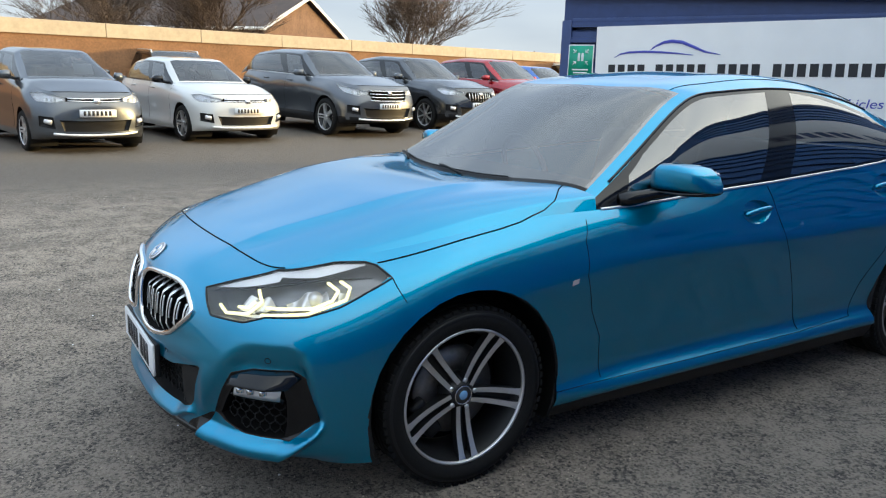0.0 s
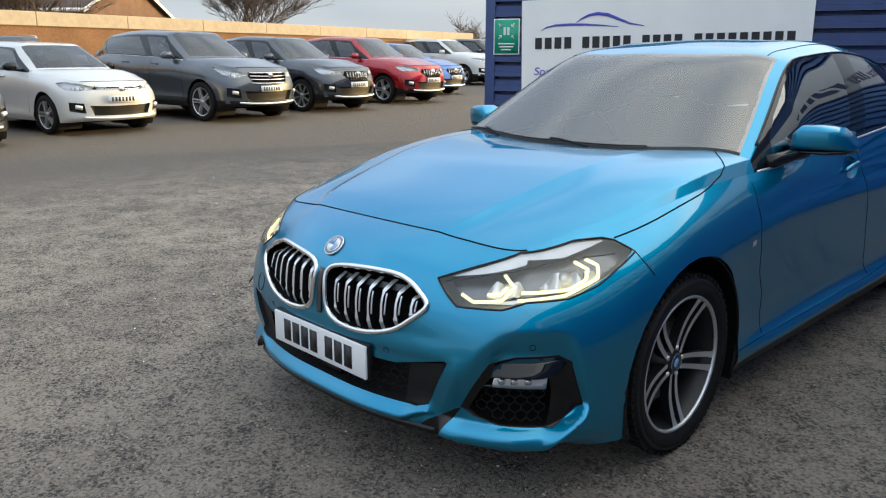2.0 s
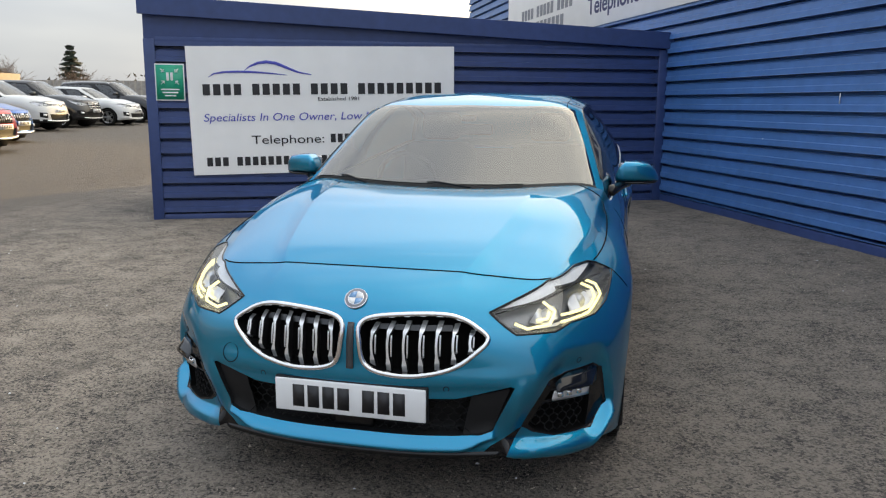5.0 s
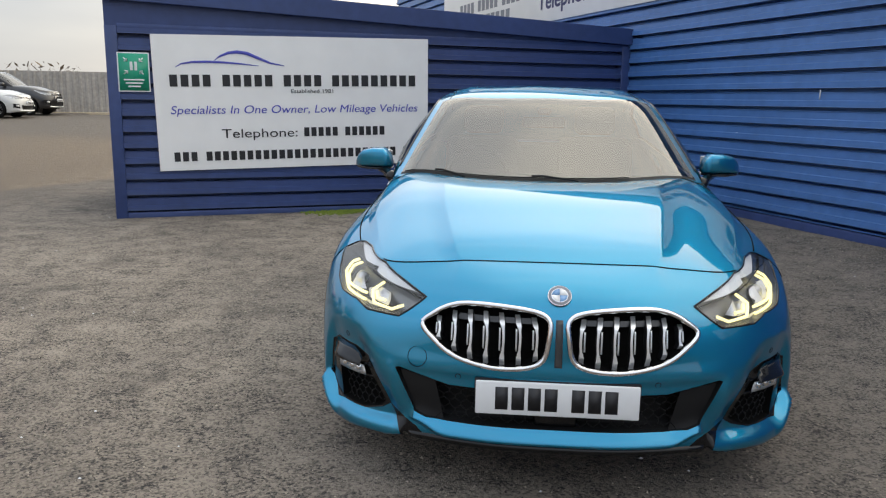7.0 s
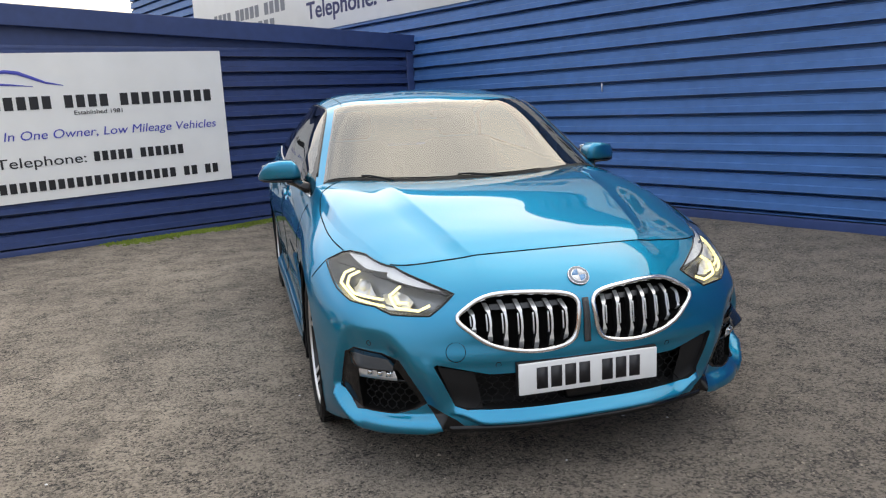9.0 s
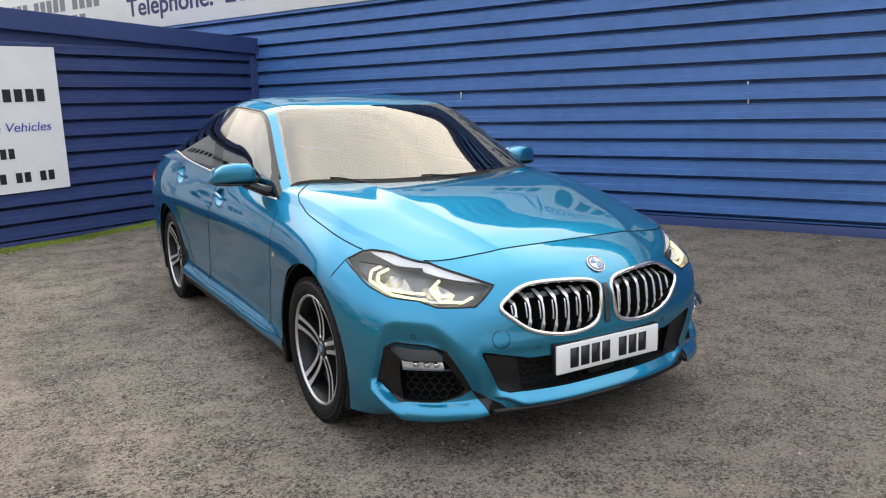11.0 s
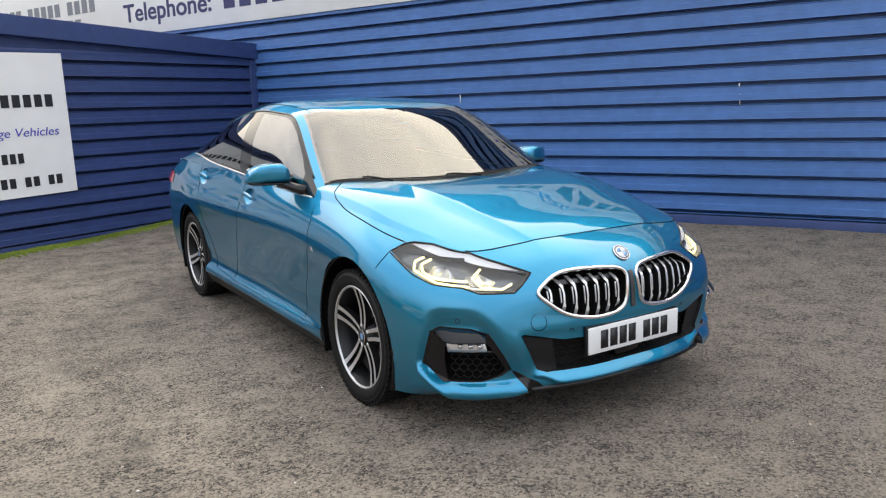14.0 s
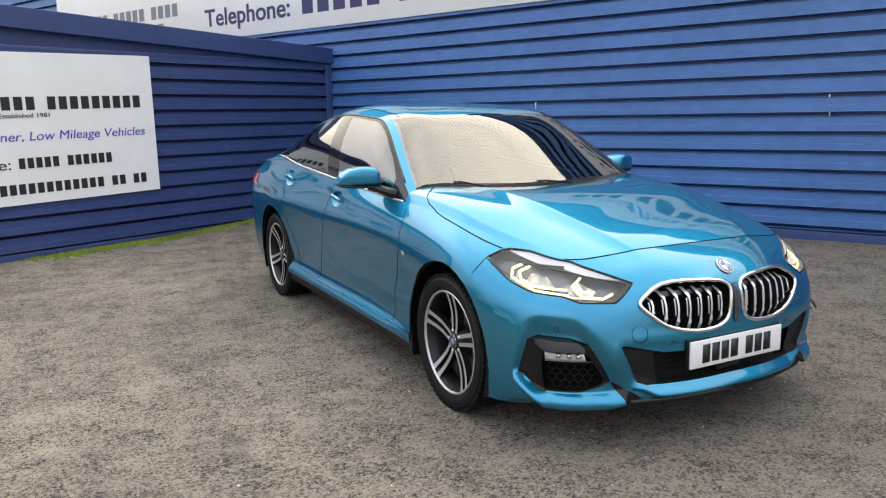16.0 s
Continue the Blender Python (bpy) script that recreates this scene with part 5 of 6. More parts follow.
    part("dashboard", boxed(-0.72, 0.72, 0.62, 1.0, 0.5, 0.93, bevel=0.06), M_SEAT, car)
    part("bulkhead", boxed(-0.70, 0.70, 0.44, 0.62, 0.25, 0.9), M_VOID, car)
    ring = [(0.36 * -1 + 0.17 * math.cos(w), 1.12 - 0.06 * math.sin(w), 0.9 + 0.16 * math.sin(w)) for w in np.linspace(0, 2 * math.pi, 28, endpoint=False)]
    part("steering_wheel", tube(bmesh.new(), ring, 0.015, 8, closed=True), M_BLACK, car)
    for sx in (-0.36, 0.36):
        seat = part("front_seat", boxed(sx - 0.25, sx + 0.25, 1.2, 1.72, 0.36, 0.55, bevel=0.06), M_SEAT, car)
        part("backrest", boxed(sx - 0.24, sx + 0.24, -0.08, 0.08, 0, 0.6, bevel=0.06), M_SEAT, seat, at=pose(0, 1.78, 0.5, -14))
        part("headrest", boxed(sx - 0.13, sx + 0.13, -0.05, 0.05, 0.62, 0.8, bevel=0.04), M_SEAT, seat, at=pose(0, 1.78, 0.5, -14))
    part("rear_seat", boxed(-0.62, 0.62, 2.3, 2.5, 0.45, 1.02, bevel=0.06), M_SEAT, car)
    part("rear_view_mirror", boxed(-0.12, 0.12, 1.14, 1.165, 1.165, 1.225, bevel=0.012), M_BLACK, car)
    part("sensor_box", boxed(-0.035, 0.035, 1.02, 1.1, 1.24, 1.275, bevel=0.01), M_BLACK, car)
    tagged(car, "metallic blue four-door coupe parked on the asphalt", "car")
    return car


def coupe_wheel(car):
    w = empty("wheel")
    w.parent = car
    prof = [(-0.11, .235), (-0.114, .268), (-0.110, .290), (-0.096, .306)]
    for g in (-.06, -.02, .02, .06):
        prof += [(g - .0045, .3105), (g - .0035, .3035), (g + .0035, .3035), (g + .0045, .3105)]
    prof += [(.094, .306), (.108, .292), (.114, .272), (.110, .25), (.100, .237)]
    tyre = part("tyre", lathe(prof, 72), M_TYRE, w, "black low-profile tyre")
    part("wall_ring", lathe([(.108, .2925), (.1125, .289), (.1125, .286), (.113, .283)], 72), M_BLACK, tyre)
    sipes = bmesh.new()
    for k in range(64):
        for a0, a1 in ((-.104, -.066), (.066, .104)):
            box(sipes, a0, a1, -.010, .010, .300, .3125, m=Matrix.Rotation(2 * math.pi * k / 64, 4, "X"))
    tagged(part("tread_shoulder", sipes, M_TYRE, tyre, smooth=False), kind="stuff")
    part("rim", lathe([(-.1, .236), (-.1, .22), (-.04, .205), (.04, .207), (.075, .219), (.09, .226), (.096, .229)], 72), M_RIMDARK, w, "anthracite rim barrel")
    part("rim_edge", lathe([(.094, .2265), (.1, .2275), (.1035, .231), (.103, .2365), (.098, .2385)], 72), M_RIM, w, "machined silver rim edge")
    disc = part("brake_disc", lathe([(.0, .05), (.012, .06), (.012, .155), (-.012, .155)], 48), M_DISC, w, "brake disc")
    part("caliper", boxed(-0.03, 0.045, -0.17, -0.11, -0.075, 0.075, bevel=0.012), M_BLACK, w)
    part("backing", lathe([(-.05, .205), (-.05, .001)], 32), M_VOID, w)
    part("hub", lathe([(.02, .068), (.058, .052), (.073, .038), (.076, .033), (.076, .0001)], 40), M_RIMDARK, w)
    cap = part("hub_cap", lathe([(.076, .032), (.0785, .031), (.0785, .0001)], 32), M_INK, w, "round hub cap")
    part("cap_disc", lathe([(.0785, .016), (.0795, .015), (.0795, .0001)], 24), M_BADGE, cap)
    part("cap_ring", lathe([(.0785, .033), (.08, .0315), (.0785, .030)], 32), M_CHROME, cap)
    for k in range(5):
        for side in (-1, 1):
            bm = bmesh.new()
            rows = []
            for f in np.linspace(0, 1, 9):
                r = 0.040 + 0.189 * f
                off = side * (0.0165 + 0.0085 * f)
                half = 0.0078 + 0.0026 * f + 0.004 * max(0, f - 0.86) / 0.14
                face = 0.070 + 0.026 * f - 0.012 * math.sin(math.pi * f)
                rows.append([bm.verts.new(q) for q in ((face, off - half, r), (face, off + half, r), (face - 0.034, off + half * 0.8, r), (face - 0.034, off - half * 0.8, r))])
            for p, q in zip(rows, rows[1:]):
                for j in range(4):
                    fc = bm.faces.new((p[j], p[(j + 1) % 4], q[(j + 1) % 4], q[j]))
                    fc.material_index = 0 if j == 0 else 1
            bmesh.ops.recalc_face_normals(bm, faces=bm.faces)
            part("spoke", bm, [M_RIM, M_RIMDARK], w, smooth=False, at=pose(0, 0, 0, 72 * k + 8))
        web = bmesh.new()
        vs = [web.verts.new(q) for q in ((.045, -.02, .05), (.045, .02, .05), (.06, .028, .22), (.06, -.028, .22))]
        web.faces.new(vs)
        part("spoke_web", web, M_RIMDARK, w, at=pose(0, 0, 0, 72 * k + 8))
    for k in range(5):
        bolt = part("bolt", lathe([(.066, .008), (.072, .008), (.072, .0001)], 10), M_SATIN, w)
        ang = radians(72 * k + 44)
        bolt.matrix_basis = pose(0, 0.05 * math.cos(ang), 0.05 * math.sin(ang))
    return w


hero = coupe_body()
first_wheel = coupe_wheel(hero)
first_wheel.matrix_basis = pose(0.755, 0, 0.3105, 33)
for x, y, turn, spin in ((-0.755, 0, 180, 62), (0.762, 2.67, 0, 5), (-0.762, 2.67, 180, 31)):
    copy_thing(first_wheel, pose(x, y, 0.3105, 0, 0, turn) @ pose(0, 0, 0, spin))


# ---- parked cars behind ----
def car_lines(width, nose, base, tail, sill, hood, cowl, belt, upright=0.55):
    """The coupe's lines fitted to another car: overhangs, wheelbase, heights of sill, bonnet edge, cowl and belt."""
    lines = np.array(COUPE)
    tops = lines[8, :, 2].copy()
    want = np.interp(np.arange(17), [0, 3, 6, 8, 10, 13, 16], [hood, hood, (hood + cowl) / 2 + 0.03, cowl, belt, belt + 0.03, belt])
    y5 = lines[5, :4, 1].copy()
    for i, keep in ((6, upright + 0.25), (7, upright), (8, upright)):
        lines[i, :4, 1] = y5 + (lines[i, :4, 1] - y5) * keep
    lines[:, :, 2] = sill + (lines[:, :, 2] - 0.165) / (tops - 0.165) * (want - sill)
    lines[:, :, 0] *= width / 1.8
    lines[:, :, 1] = np.interp(lines[:, :, 1], [-.86, 0, 2.67, 3.66], [-nose, 0, base, base + tail])
    return lines.tolist()


def cabin_lines(width, y0, y1, y2, y3, cowl, roof, deck):
    """A hatchback's roof: screen from y0 to y1, roof to y2, tail down to y3."""
    w = width / 1.8
    ys = [y0, (y0 + y1) / 2, y1, y1 + 0.3, (y1 + y2) / 2 + 0.1, y2 - 0.45, y2, y2 * 0.55 + y3 * 0.45, y2 * 0.25 + y3 * 0.75, y3]
    zs = [cowl + .05, (cowl + roof) / 2 + 0.01, roof - .075, roof - .02, roof, roof - .03, roof - .085, (roof * 1.1 + deck * 0.9) / 2 - .02, roof * 0.25 + deck * 0.75, deck]
    out = []
    for fx, back, drop in ((0, 0, 0), (.5, .03, .006), (.88, .1, .03), (1, .14, .075)):
        xs = [.74, .685, .62, .60, .61, .60, .59, .63, .70, .74]
        out.append([(x * w * fx, y + back * (1 if i < 3 else 0.3), z - drop * (1 if i > 0 else 0.3)) for i, (x, y, z) in enumerate(zip(xs, ys, zs))])
    return out


def simple_wheel(car, radius, look_kind):
    w = empty("wheel")
    w.parent = car
    r = radius
    part("tyre", lathe([(-.1, r * .72), (-.1, r * .93), (-.08, r), (.08, r), (.1, r * .94), (.105, r * .85), (.095, r * .7)], 32), M_TYRE, w, "black tyre")
    part("rim", lathe([(.09, r * .72), (.08, r * .68), (-.05, r * .6), (-.05, .001)], 32), M_RIMDARK, w)
    part("rim_edge", lathe([(.088, r * .68), (.097, r * .7), (.096, r * .74)], 32), M_RIM, w)
    n = 5 if look_kind == "five" else 8
    for k in range(n):
        for dx in ((-0.018, 0.018) if n == 5 else (0,)):
            bm = bmesh.new()
            box(bm, 0.05, 0.085, dx * 1.4 - 0.013, dx * 1.4 + 0.013, 0.03, r * 0.71)
            part("spoke", bm, M_RIM, w, smooth=False, at=pose(0, 0, 0, 360 / n * k))
    part("hub", lathe([(.05, .06), (.085, .045), (.09, .03), (.09, .001)], 16), M_RIM, w)
    return w


def parked_car(label, mat, nose_at, heading=100.4, width=1.8, nose=.86, base=2.6, tail=.75, sill=.2, hood=.82, cowl=.95, belt=.98, roof=1.5,
               wheel=.32, screen=(.45, 1.0), roof_end=3.0, grille="slim", clad=False, rails=False, shade_mirror=None, spokes="five", paper=False, name="parked_car", grow=1.05):
    """A parked car of everyday kind; nose_at is the ground under the middle of its nose."""
    h = Vector((math.sin(radians(heading)), -math.cos(radians(heading)), 0))
    o = Vector((nose_at[0], nose_at[1], 0)) - h * nose * grow
    z_mid = ground_z(o.x - h.x * base / 2, o.y - h.y * base / 2)
    pitch = math.degrees(math.atan2(ground_z(o.x - h.x * base, o.y - h.y * base) - ground_z(o.x, o.y), base))
    car = empty(name, pose(o.x, o.y, ground_z(o.x, o.y), 0, 0, heading) @ pose(0, 0, 0, pitch) @ Matrix.Scale(grow, 4))
    sh = Shell(car_lines(width, nose, base, tail, sill, hood, cowl, belt))
    end = base + tail
    cb = Cabin(sh, cabin_lines(width, screen[0], screen[1], roof_end, end - 0.02, cowl, roof, belt + .02),
               [screen[0] + .12, screen[0] + .35, screen[1] + .05, screen[1] + .3, (screen[1] + roof_end) / 2, roof_end - .45, roof_end - .1, (roof_end + end) / 2 - .1, end - .25, end - .12])
    st = sh.stations
    s2, s3, s4, s5 = st[2], st[3], st[4], st[5]
    bm = flat_grid(np.unique(np.r_[np.linspace(-sh.length, sh.length, 141), 0.0]).tolist(), np.linspace(0, 1, 19).tolist())
    lamp = {"slim": [(s2 * .95, .74), (s3, .68), (s4, .70), (s5 * .98, .86), (s4, .93), (s3, .9), (s2 * 1.02, .82)],
            "tall": [(s2 * .98, .70), (s3 * 1.02, .64), (s4 * 1.02, .74), (s5 * 1.02, .93), (s4, .90), (s2 * 1.05, .80)]}["tall" if grille == "tall" else "slim"]
    kid = {"slim": [(-s2, .73), (s2, .73), (s2 * .97, .83), (-s2 * .97, .83)], "tall": [(-s2 * .85, .52), (s2 * .85, .52), (s2 * 1.0, .70), (s2 * .95, .83), (-s2 * .95, .83), (-s2 * 1.0, .70)],
           "shield": [(-s2 * .6, .5), (s2 * .6, .5), (s2 * .95, .68), (s2 * .8, .82), (-s2 * .8, .82), (-s2 * .95, .68)]}[grille]
    low = [(-s2 * 1.1, .16), (s2 * 1.1, .16), (s2 * 1.25, .36), (-s2 * 1.25, .36)]
    fog = [(s3 * .95, .2), (s4 * .97, .24), (s4 * .98, .42), (s3 * .99, .40)]
    carve(bm, kid, 1)
    carve(bm, low, 3)
    for side in (lambda q: q, mirror_poly):
        carve(bm, side(lamp), 2)
        carve(bm, side(fog), 4)
    if clad:
        for f in bm.faces:
            if f.material_index == 0 and f.calc_center_median().y < 0.14:
                f.material_index = 5
    mapped(bm, sh.at)
    for yc in (0.0, base):
        R, n = wheel + 0.06, 20
        poly = [(yc + R * math.cos(2 * math.pi * i / n), wheel + R * math.sin(2 * math.pi * i / n)) for i in range(n)]
        inside = [f for f in bm.faces if abs(f.calc_center_median().y - yc) < R + .2 and f.calc_center_median().z < wheel + R + .2 and abs(f.calc_center_median().x) > 0.55]
        for (y0, z0), (y1, z1) in zip(poly, poly[1:] + poly[:1]):
            geom = list({v for f in inside for v in f.verts}) + list({e for f in inside for e in f.edges}) + inside
            no = Vector((0, z1 - z0, y0 - y1)).normalized()
            r = bmesh.ops.bisect_plane(bm, geom=geom, plane_co=(0, y0, z0), plane_no=no, dist=1e-6)
            faces = {g for g in r["geom"] if isinstance(g, bmesh.types.BMFace)} | {f for f in inside if f.is_valid}
            inside = [f for f in faces if (f.calc_center_median() - Vector((0, y0, z0))).dot(no) < 0]
        bmesh.ops.delete(bm, geom=inside, context="FACES")
        for sg in (-1, 1):
            liner = bmesh.new()
            rows = [[liner.verts.new((sg * x, yc + (R + .01) * math.cos(w), wheel + (R + .01) * math.sin(w))) for w in np.linspace(radians(-35), radians(215), 24)] for x in (width / 2 - 0.03, 0.45)]
            for k in range(23):
                liner.faces.new((rows[0][k], rows[0][k + 1], rows[1][k + 1], rows[1][k]))
            liner.faces.new(rows[1])
            part("arch_liner", liner, M_BLACK, car)
    part("body", pick(bm, 0), mat, car)
    if clad:
        part("lower_cladding", pick(bm, 5), M_BLACK, car, "black lower cladding")
    gr = part("grille", recess(pick(bm, 1), (0, .04, 0), .98), M_VOID, car, "dark grille with chrome bars")
    zs = np.linspace(min(p[1] for p in kid) + .02, max(p[1] for p in kid) - .02, 2 if grille == "slim" else 4)
    if grille == "shield":
        for k in range(9):
            a = (k - 4) / 4.6 * s2 * .8
            part("bar", tube(bmesh.new(), on_shell(sh, [(a, .54), (a, .8)], .004, 3), .008, 5), M_CHROME, gr)
    else:
        for v in zs:
            part("bar", tube(bmesh.new(), on_shell(sh, [(-s2 * .93, v), (0, v), (s2 * .93, v)], .003, 6), .011, 6), M_CHROME, gr)
    part("emblem", tube(bmesh.new(), on_shell(sh, [(-.045, .745), (.045, .745)], -.002, 2), .042, 12, flat=(0, 1, 0)), M_CHROME, gr, "round silver emblem")
    part("lower_intake", recess(pick(bm, 3), (0, .05, 0), .97), M_BLACK, car)
    part("bumper_strip", tube(bmesh.new(), on_shell(sh, [(-s3, .13), (-s2, .115), (0, .11), (s2, .115), (s3, .13)], -.004, 5), .02, 6), M_SATIN, car, "silver bumper strip")
    fogs, lamps = pick(bm, 4), pick(bm, 2)
    for sg in (1, -1):
        one = fogs.copy()
        bmesh.ops.delete(one, geom=[f for f in one.faces if f.calc_center_median().x * sg < 0], context="FACES")
        fl = part("fog_lamp", recess(one, (-.02 * sg, .03, 0), .95), M_BLACK, car)
        part("fog_ring", tube(bmesh.new(), on_shell(sh, [(sg * s3 * 1.03, .31), (sg * (s3 + s4) / 2 * 1.0, .33)], .0, 3), .034, 8), M_REFLECT, fl)
        one = lamps.copy()
        bmesh.ops.delete(one, geom=[f for f in one.faces if f.calc_center_median().x * sg < 0], context="FACES")
        hl = part("headlight", recess(one.copy(), (-.03 * sg, .05, 0), .95), M_REFLECT, car, "clear headlight")
        part("lens", one, M_LENS, hl)
        for a, b in ((.4, .5), (.75, .55)):
            sc, vc = s2 + (s4 - s2) * a, .72 + .1 * b
            ball = bmesh.new()
            bmesh.ops.create_uvsphere(ball, u_segments=12, v_segments=8, radius=.04)
            bmesh.ops.translate(ball, verts=ball.verts, vec=Vector(sh.at(sg * sc, vc) - sh.normal(sg * sc, vc) * .05))
            part("reflector", ball, M_SATIN, hl)
        for s_, v_ in ((sh.s_at_y(base * .52, .85), .86), (sh.s_at_y(base * .87, .85), .88)):
            part("door_handle", tube(bmesh.new(), on_shell(sh, [(sg * (s_ - .09), v_), (sg * (s_ + .09), v_ + .01)], -.012, 3), .014, 6), mat, car)
        for y in (base * .2, base * .58, base * .9):
            part("door_gap", tube(bmesh.new(), on_shell(sh, [(sg * sh.s_at_y(y, .9), 1.0), (sg * sh.s_at_y(y + .03, .6), .5), (sg * sh.s_at_y(y, .3), .12)], 0, 4), .003, 4), M_VOID, car)
        hb = cb.belt[1]
        mir = part("door_mirror", mirrored(pod([(hb[0] + .04, hb[1] + .1, hb[2] + .07, .03, .03), (hb[0] + .06, hb[1] + .1, hb[2] + .08, .07, .07), (hb[0] + .17, hb[1] + .13, hb[2] + .08, .07, .065), (hb[0] + .21, hb[1] + .16, hb[2] + .07, .03, .03)], around=14), sg), shade_mirror or mat, car)
        part("arm", mirrored(tube(bmesh.new(), [(hb[0] - .02, hb[1] + .02, hb[2] + .02), (hb[0] + .09, hb[1] + .1, hb[2] + .05)], .025, 6), sg), M_BLACK, mir)
        sd = flat_grid(np.linspace(0, 9, 55).tolist(), np.linspace(0, 1, 9).tolist())
        for a, b in ((.9, 3.2), (3.45, 5.6), (5.85, 7.3)):
            ta, tb = (.88 if a > 1 else .8), (.9 if b < 7 else .7)
            carve(sd, [(a, .1), (b, .1 if b < 7 else .25), (b + (.35 if b < 7 else -.3), tb), (a + (.35 if a > 1 else .9), ta)], 1)
        carve(sd, [(.1, .04), (6.2, .04), (7.6, .2), (7.3, .85), (6.0, .96), (2.0, .96), (.1, .8)], 2)
        mapped(sd, lambda k_, d_: cb.side(k_, d_, sg))
        if sg < 0:
            bmesh.ops.reverse_faces(sd, faces=list(sd.faces))
        part("pillar", pick(sd, 0), mat, car)
        part("window_trim", pick(sd, 2), M_GLOSS, car)
        part("side_window", pick(sd, 1), M_FARGLASS, car)
        sd.free()
        if rails:
            rail = cb.top(np.linspace(2.7, 6.2, 20), sg * np.full(20, 2.6))
            rail[:, 2] += .05
            rail[0, 2] -= .06
            rail[-1, 2] -= .06
            part("roof_rail", tube(bmesh.new(), rail.tolist(), .016, 6), M_SATIN, car, "silver roof rail")
        else:
            part("belt_strip", tube(bmesh.new(), cb.side(np.linspace(.2, 7, 30), np.full(30, .04), sg).tolist(), .007, 5), M_SATIN if clad else M_GLOSS, car)
    for b in (fogs, lamps, bm):
        b.free()
    back = cb.top(np.zeros(33), np.linspace(-3, 3, 33))
    s_b = sh.s_at_y(screen[0] + .12, 1.0)

    def hood_fn(a, b):
        front = sh.at(a * s3, 1.0)
        rear = np.stack([np.interp(a, np.linspace(-1, 1, 33), back[:, i]) for i in range(3)], -1)
        sl, sr = sh.at(-(s3 + b * (s_b - s3)), 1.0), sh.at(s3 + b * (s_b - s3), 1.0)
        e, B = ((a + 1) / 2)[..., None], b[..., None]
        cor = lambda sg: (sh.at(np.full_like(a, sg * s3), 1.0), sh.at(np.full_like(a, sg * s_b), 1.0))
        (f0, b0), (f1, b1) = cor(-1), cor(1)
        rear[np.abs(a) > .999] = np.where((a > 0)[..., None], b1, b0)[np.abs(a) > .999]
        p = (1 - B) * front + B * rear + (1 - e) * sl + e * sr - ((1 - B) * ((1 - e) * f0 + e * f1) + B * ((1 - e) * b0 + e * b1))
        p[..., 2] += .05 * (1 - np.abs(a) ** 2.4) * np.sin(np.pi * np.clip(b, 0, 1)) ** .8
        return p

    part("hood", mapped(flat_grid(np.linspace(-1, 1, 25).tolist(), np.linspace(0, 1, 17).tolist()), hood_fn), mat, car)
    part("hood_gap", tube(bmesh.new(), sh.at(np.linspace(-s3, s3, 30), 1.0).tolist(), .005, 4), M_VOID, car)
    top = flat_grid(np.linspace(-3, 3, 25).tolist(), np.unique(np.r_[np.linspace(0, 9, 55), .1, 2.1]).tolist())
    for f in top.faces:
        q = f.calc_center_median()
        f.material_index = 1 if abs(q.x) < 2 and .1 < q.y < 2.1 else 2 if abs(q.x) < 2 and 6.3 < q.y < 8.5 else 0
    mapped(top, lambda c_, k_: cb.top(k_, c_))
    part("roof", pick(top, 0), mat, car)
    part("windscreen", pick(top, 1), M_FARGLASS, car)
    part("rear_window", pick(top, 2), M_FARGLASS, car)
    top.free()
    part("interior", boxed(-width * .36, width * .36, screen[1] - .1, end - .3, .35, belt - .02, bevel=.05), M_SEAT, car)
    part("dashboard", boxed(-width * .38, width * .38, screen[0] + .15, screen[1] - .05, .5, cowl - .02, bevel=.05), M_SEAT, car)
    for sx in (-.36, .36):
        part("front_seat", boxed(sx - .2, sx + .2, screen[1] + .55, screen[1] + .7, belt - .3, roof - .32, bevel=.05), M_SEAT, car)
    part("underbody", boxed(-width * .34, width * .34, -nose + .25, end - .2, sill, sill + .12), M_VOID, car)
    pv = .42 if grille != "slim" else .5
    pp = sh.at(0.0, pv)
    plate = part("number_plate", boxed(-.26, .26, pp[1] - .02, pp[1] - .006, pp[2] - .055, pp[2] + .055), M_PLATE, car, "white number plate with dark bars")
    for k in range(7):
        x = -.21 + k * .06
        part("plate_bar", boxed(x, x + .036, pp[1] - .022, pp[1] - .0195, pp[2] - .034, pp[2] + .034), M_INK, plate)
    if paper:
        q = cb.top(np.array([.55]), np.array([.9]))[0]
        part("price_sheet", boxed(-.15, .15, -.002, .002, 0, .2), M_PLATE, car, "white price sheet behind the screen", at=pose(q[0], q[1] + .2, q[2] - .06, -35))
    wh = simple_wheel(car, wheel, spokes)
    x = width / 2 - .12
    wh.matrix_basis = pose(x, 0, wheel, 13)
    for wx, wy, turn in ((-x, 0, 180), (x, base, 0), (-x, base, 180)):
        copy_thing(wh, pose(wx, wy, wheel, 0, 0, turn) @ pose(0, 0, 0, 29 + 17 * wx))
    tagged(car, label, "car", group="parked cars")
    return car


M_GREYPAINT = paint("grey_metallic_paint", (0.085, 0.094, 0.108), .7, .3)
M_SILVERGREY = paint("silver_grey_paint", (0.085, 0.093, 0.107), .6, .28)
M_DARKGREY = paint("dark_grey_paint", (0.055, 0.062, 0.072), .7, .25)
M_WHITE = paint("white_paint", (0.5, 0.51, 0.51), 0.0, .4)
M_RED = paint("red_paint", (0.32, 0.005, 0.012), .6, .25)
M_CARBLUE = paint("mid_blue_paint", (0.04, 0.12, 0.36), .7, .25)
M_BLACKPAINT = paint("black_paint", (0.012, 0.012, 0.014), .3)
M_FARGLASS = glass("parked_glass", (0.3, 0.32, 0.33), -1.1)

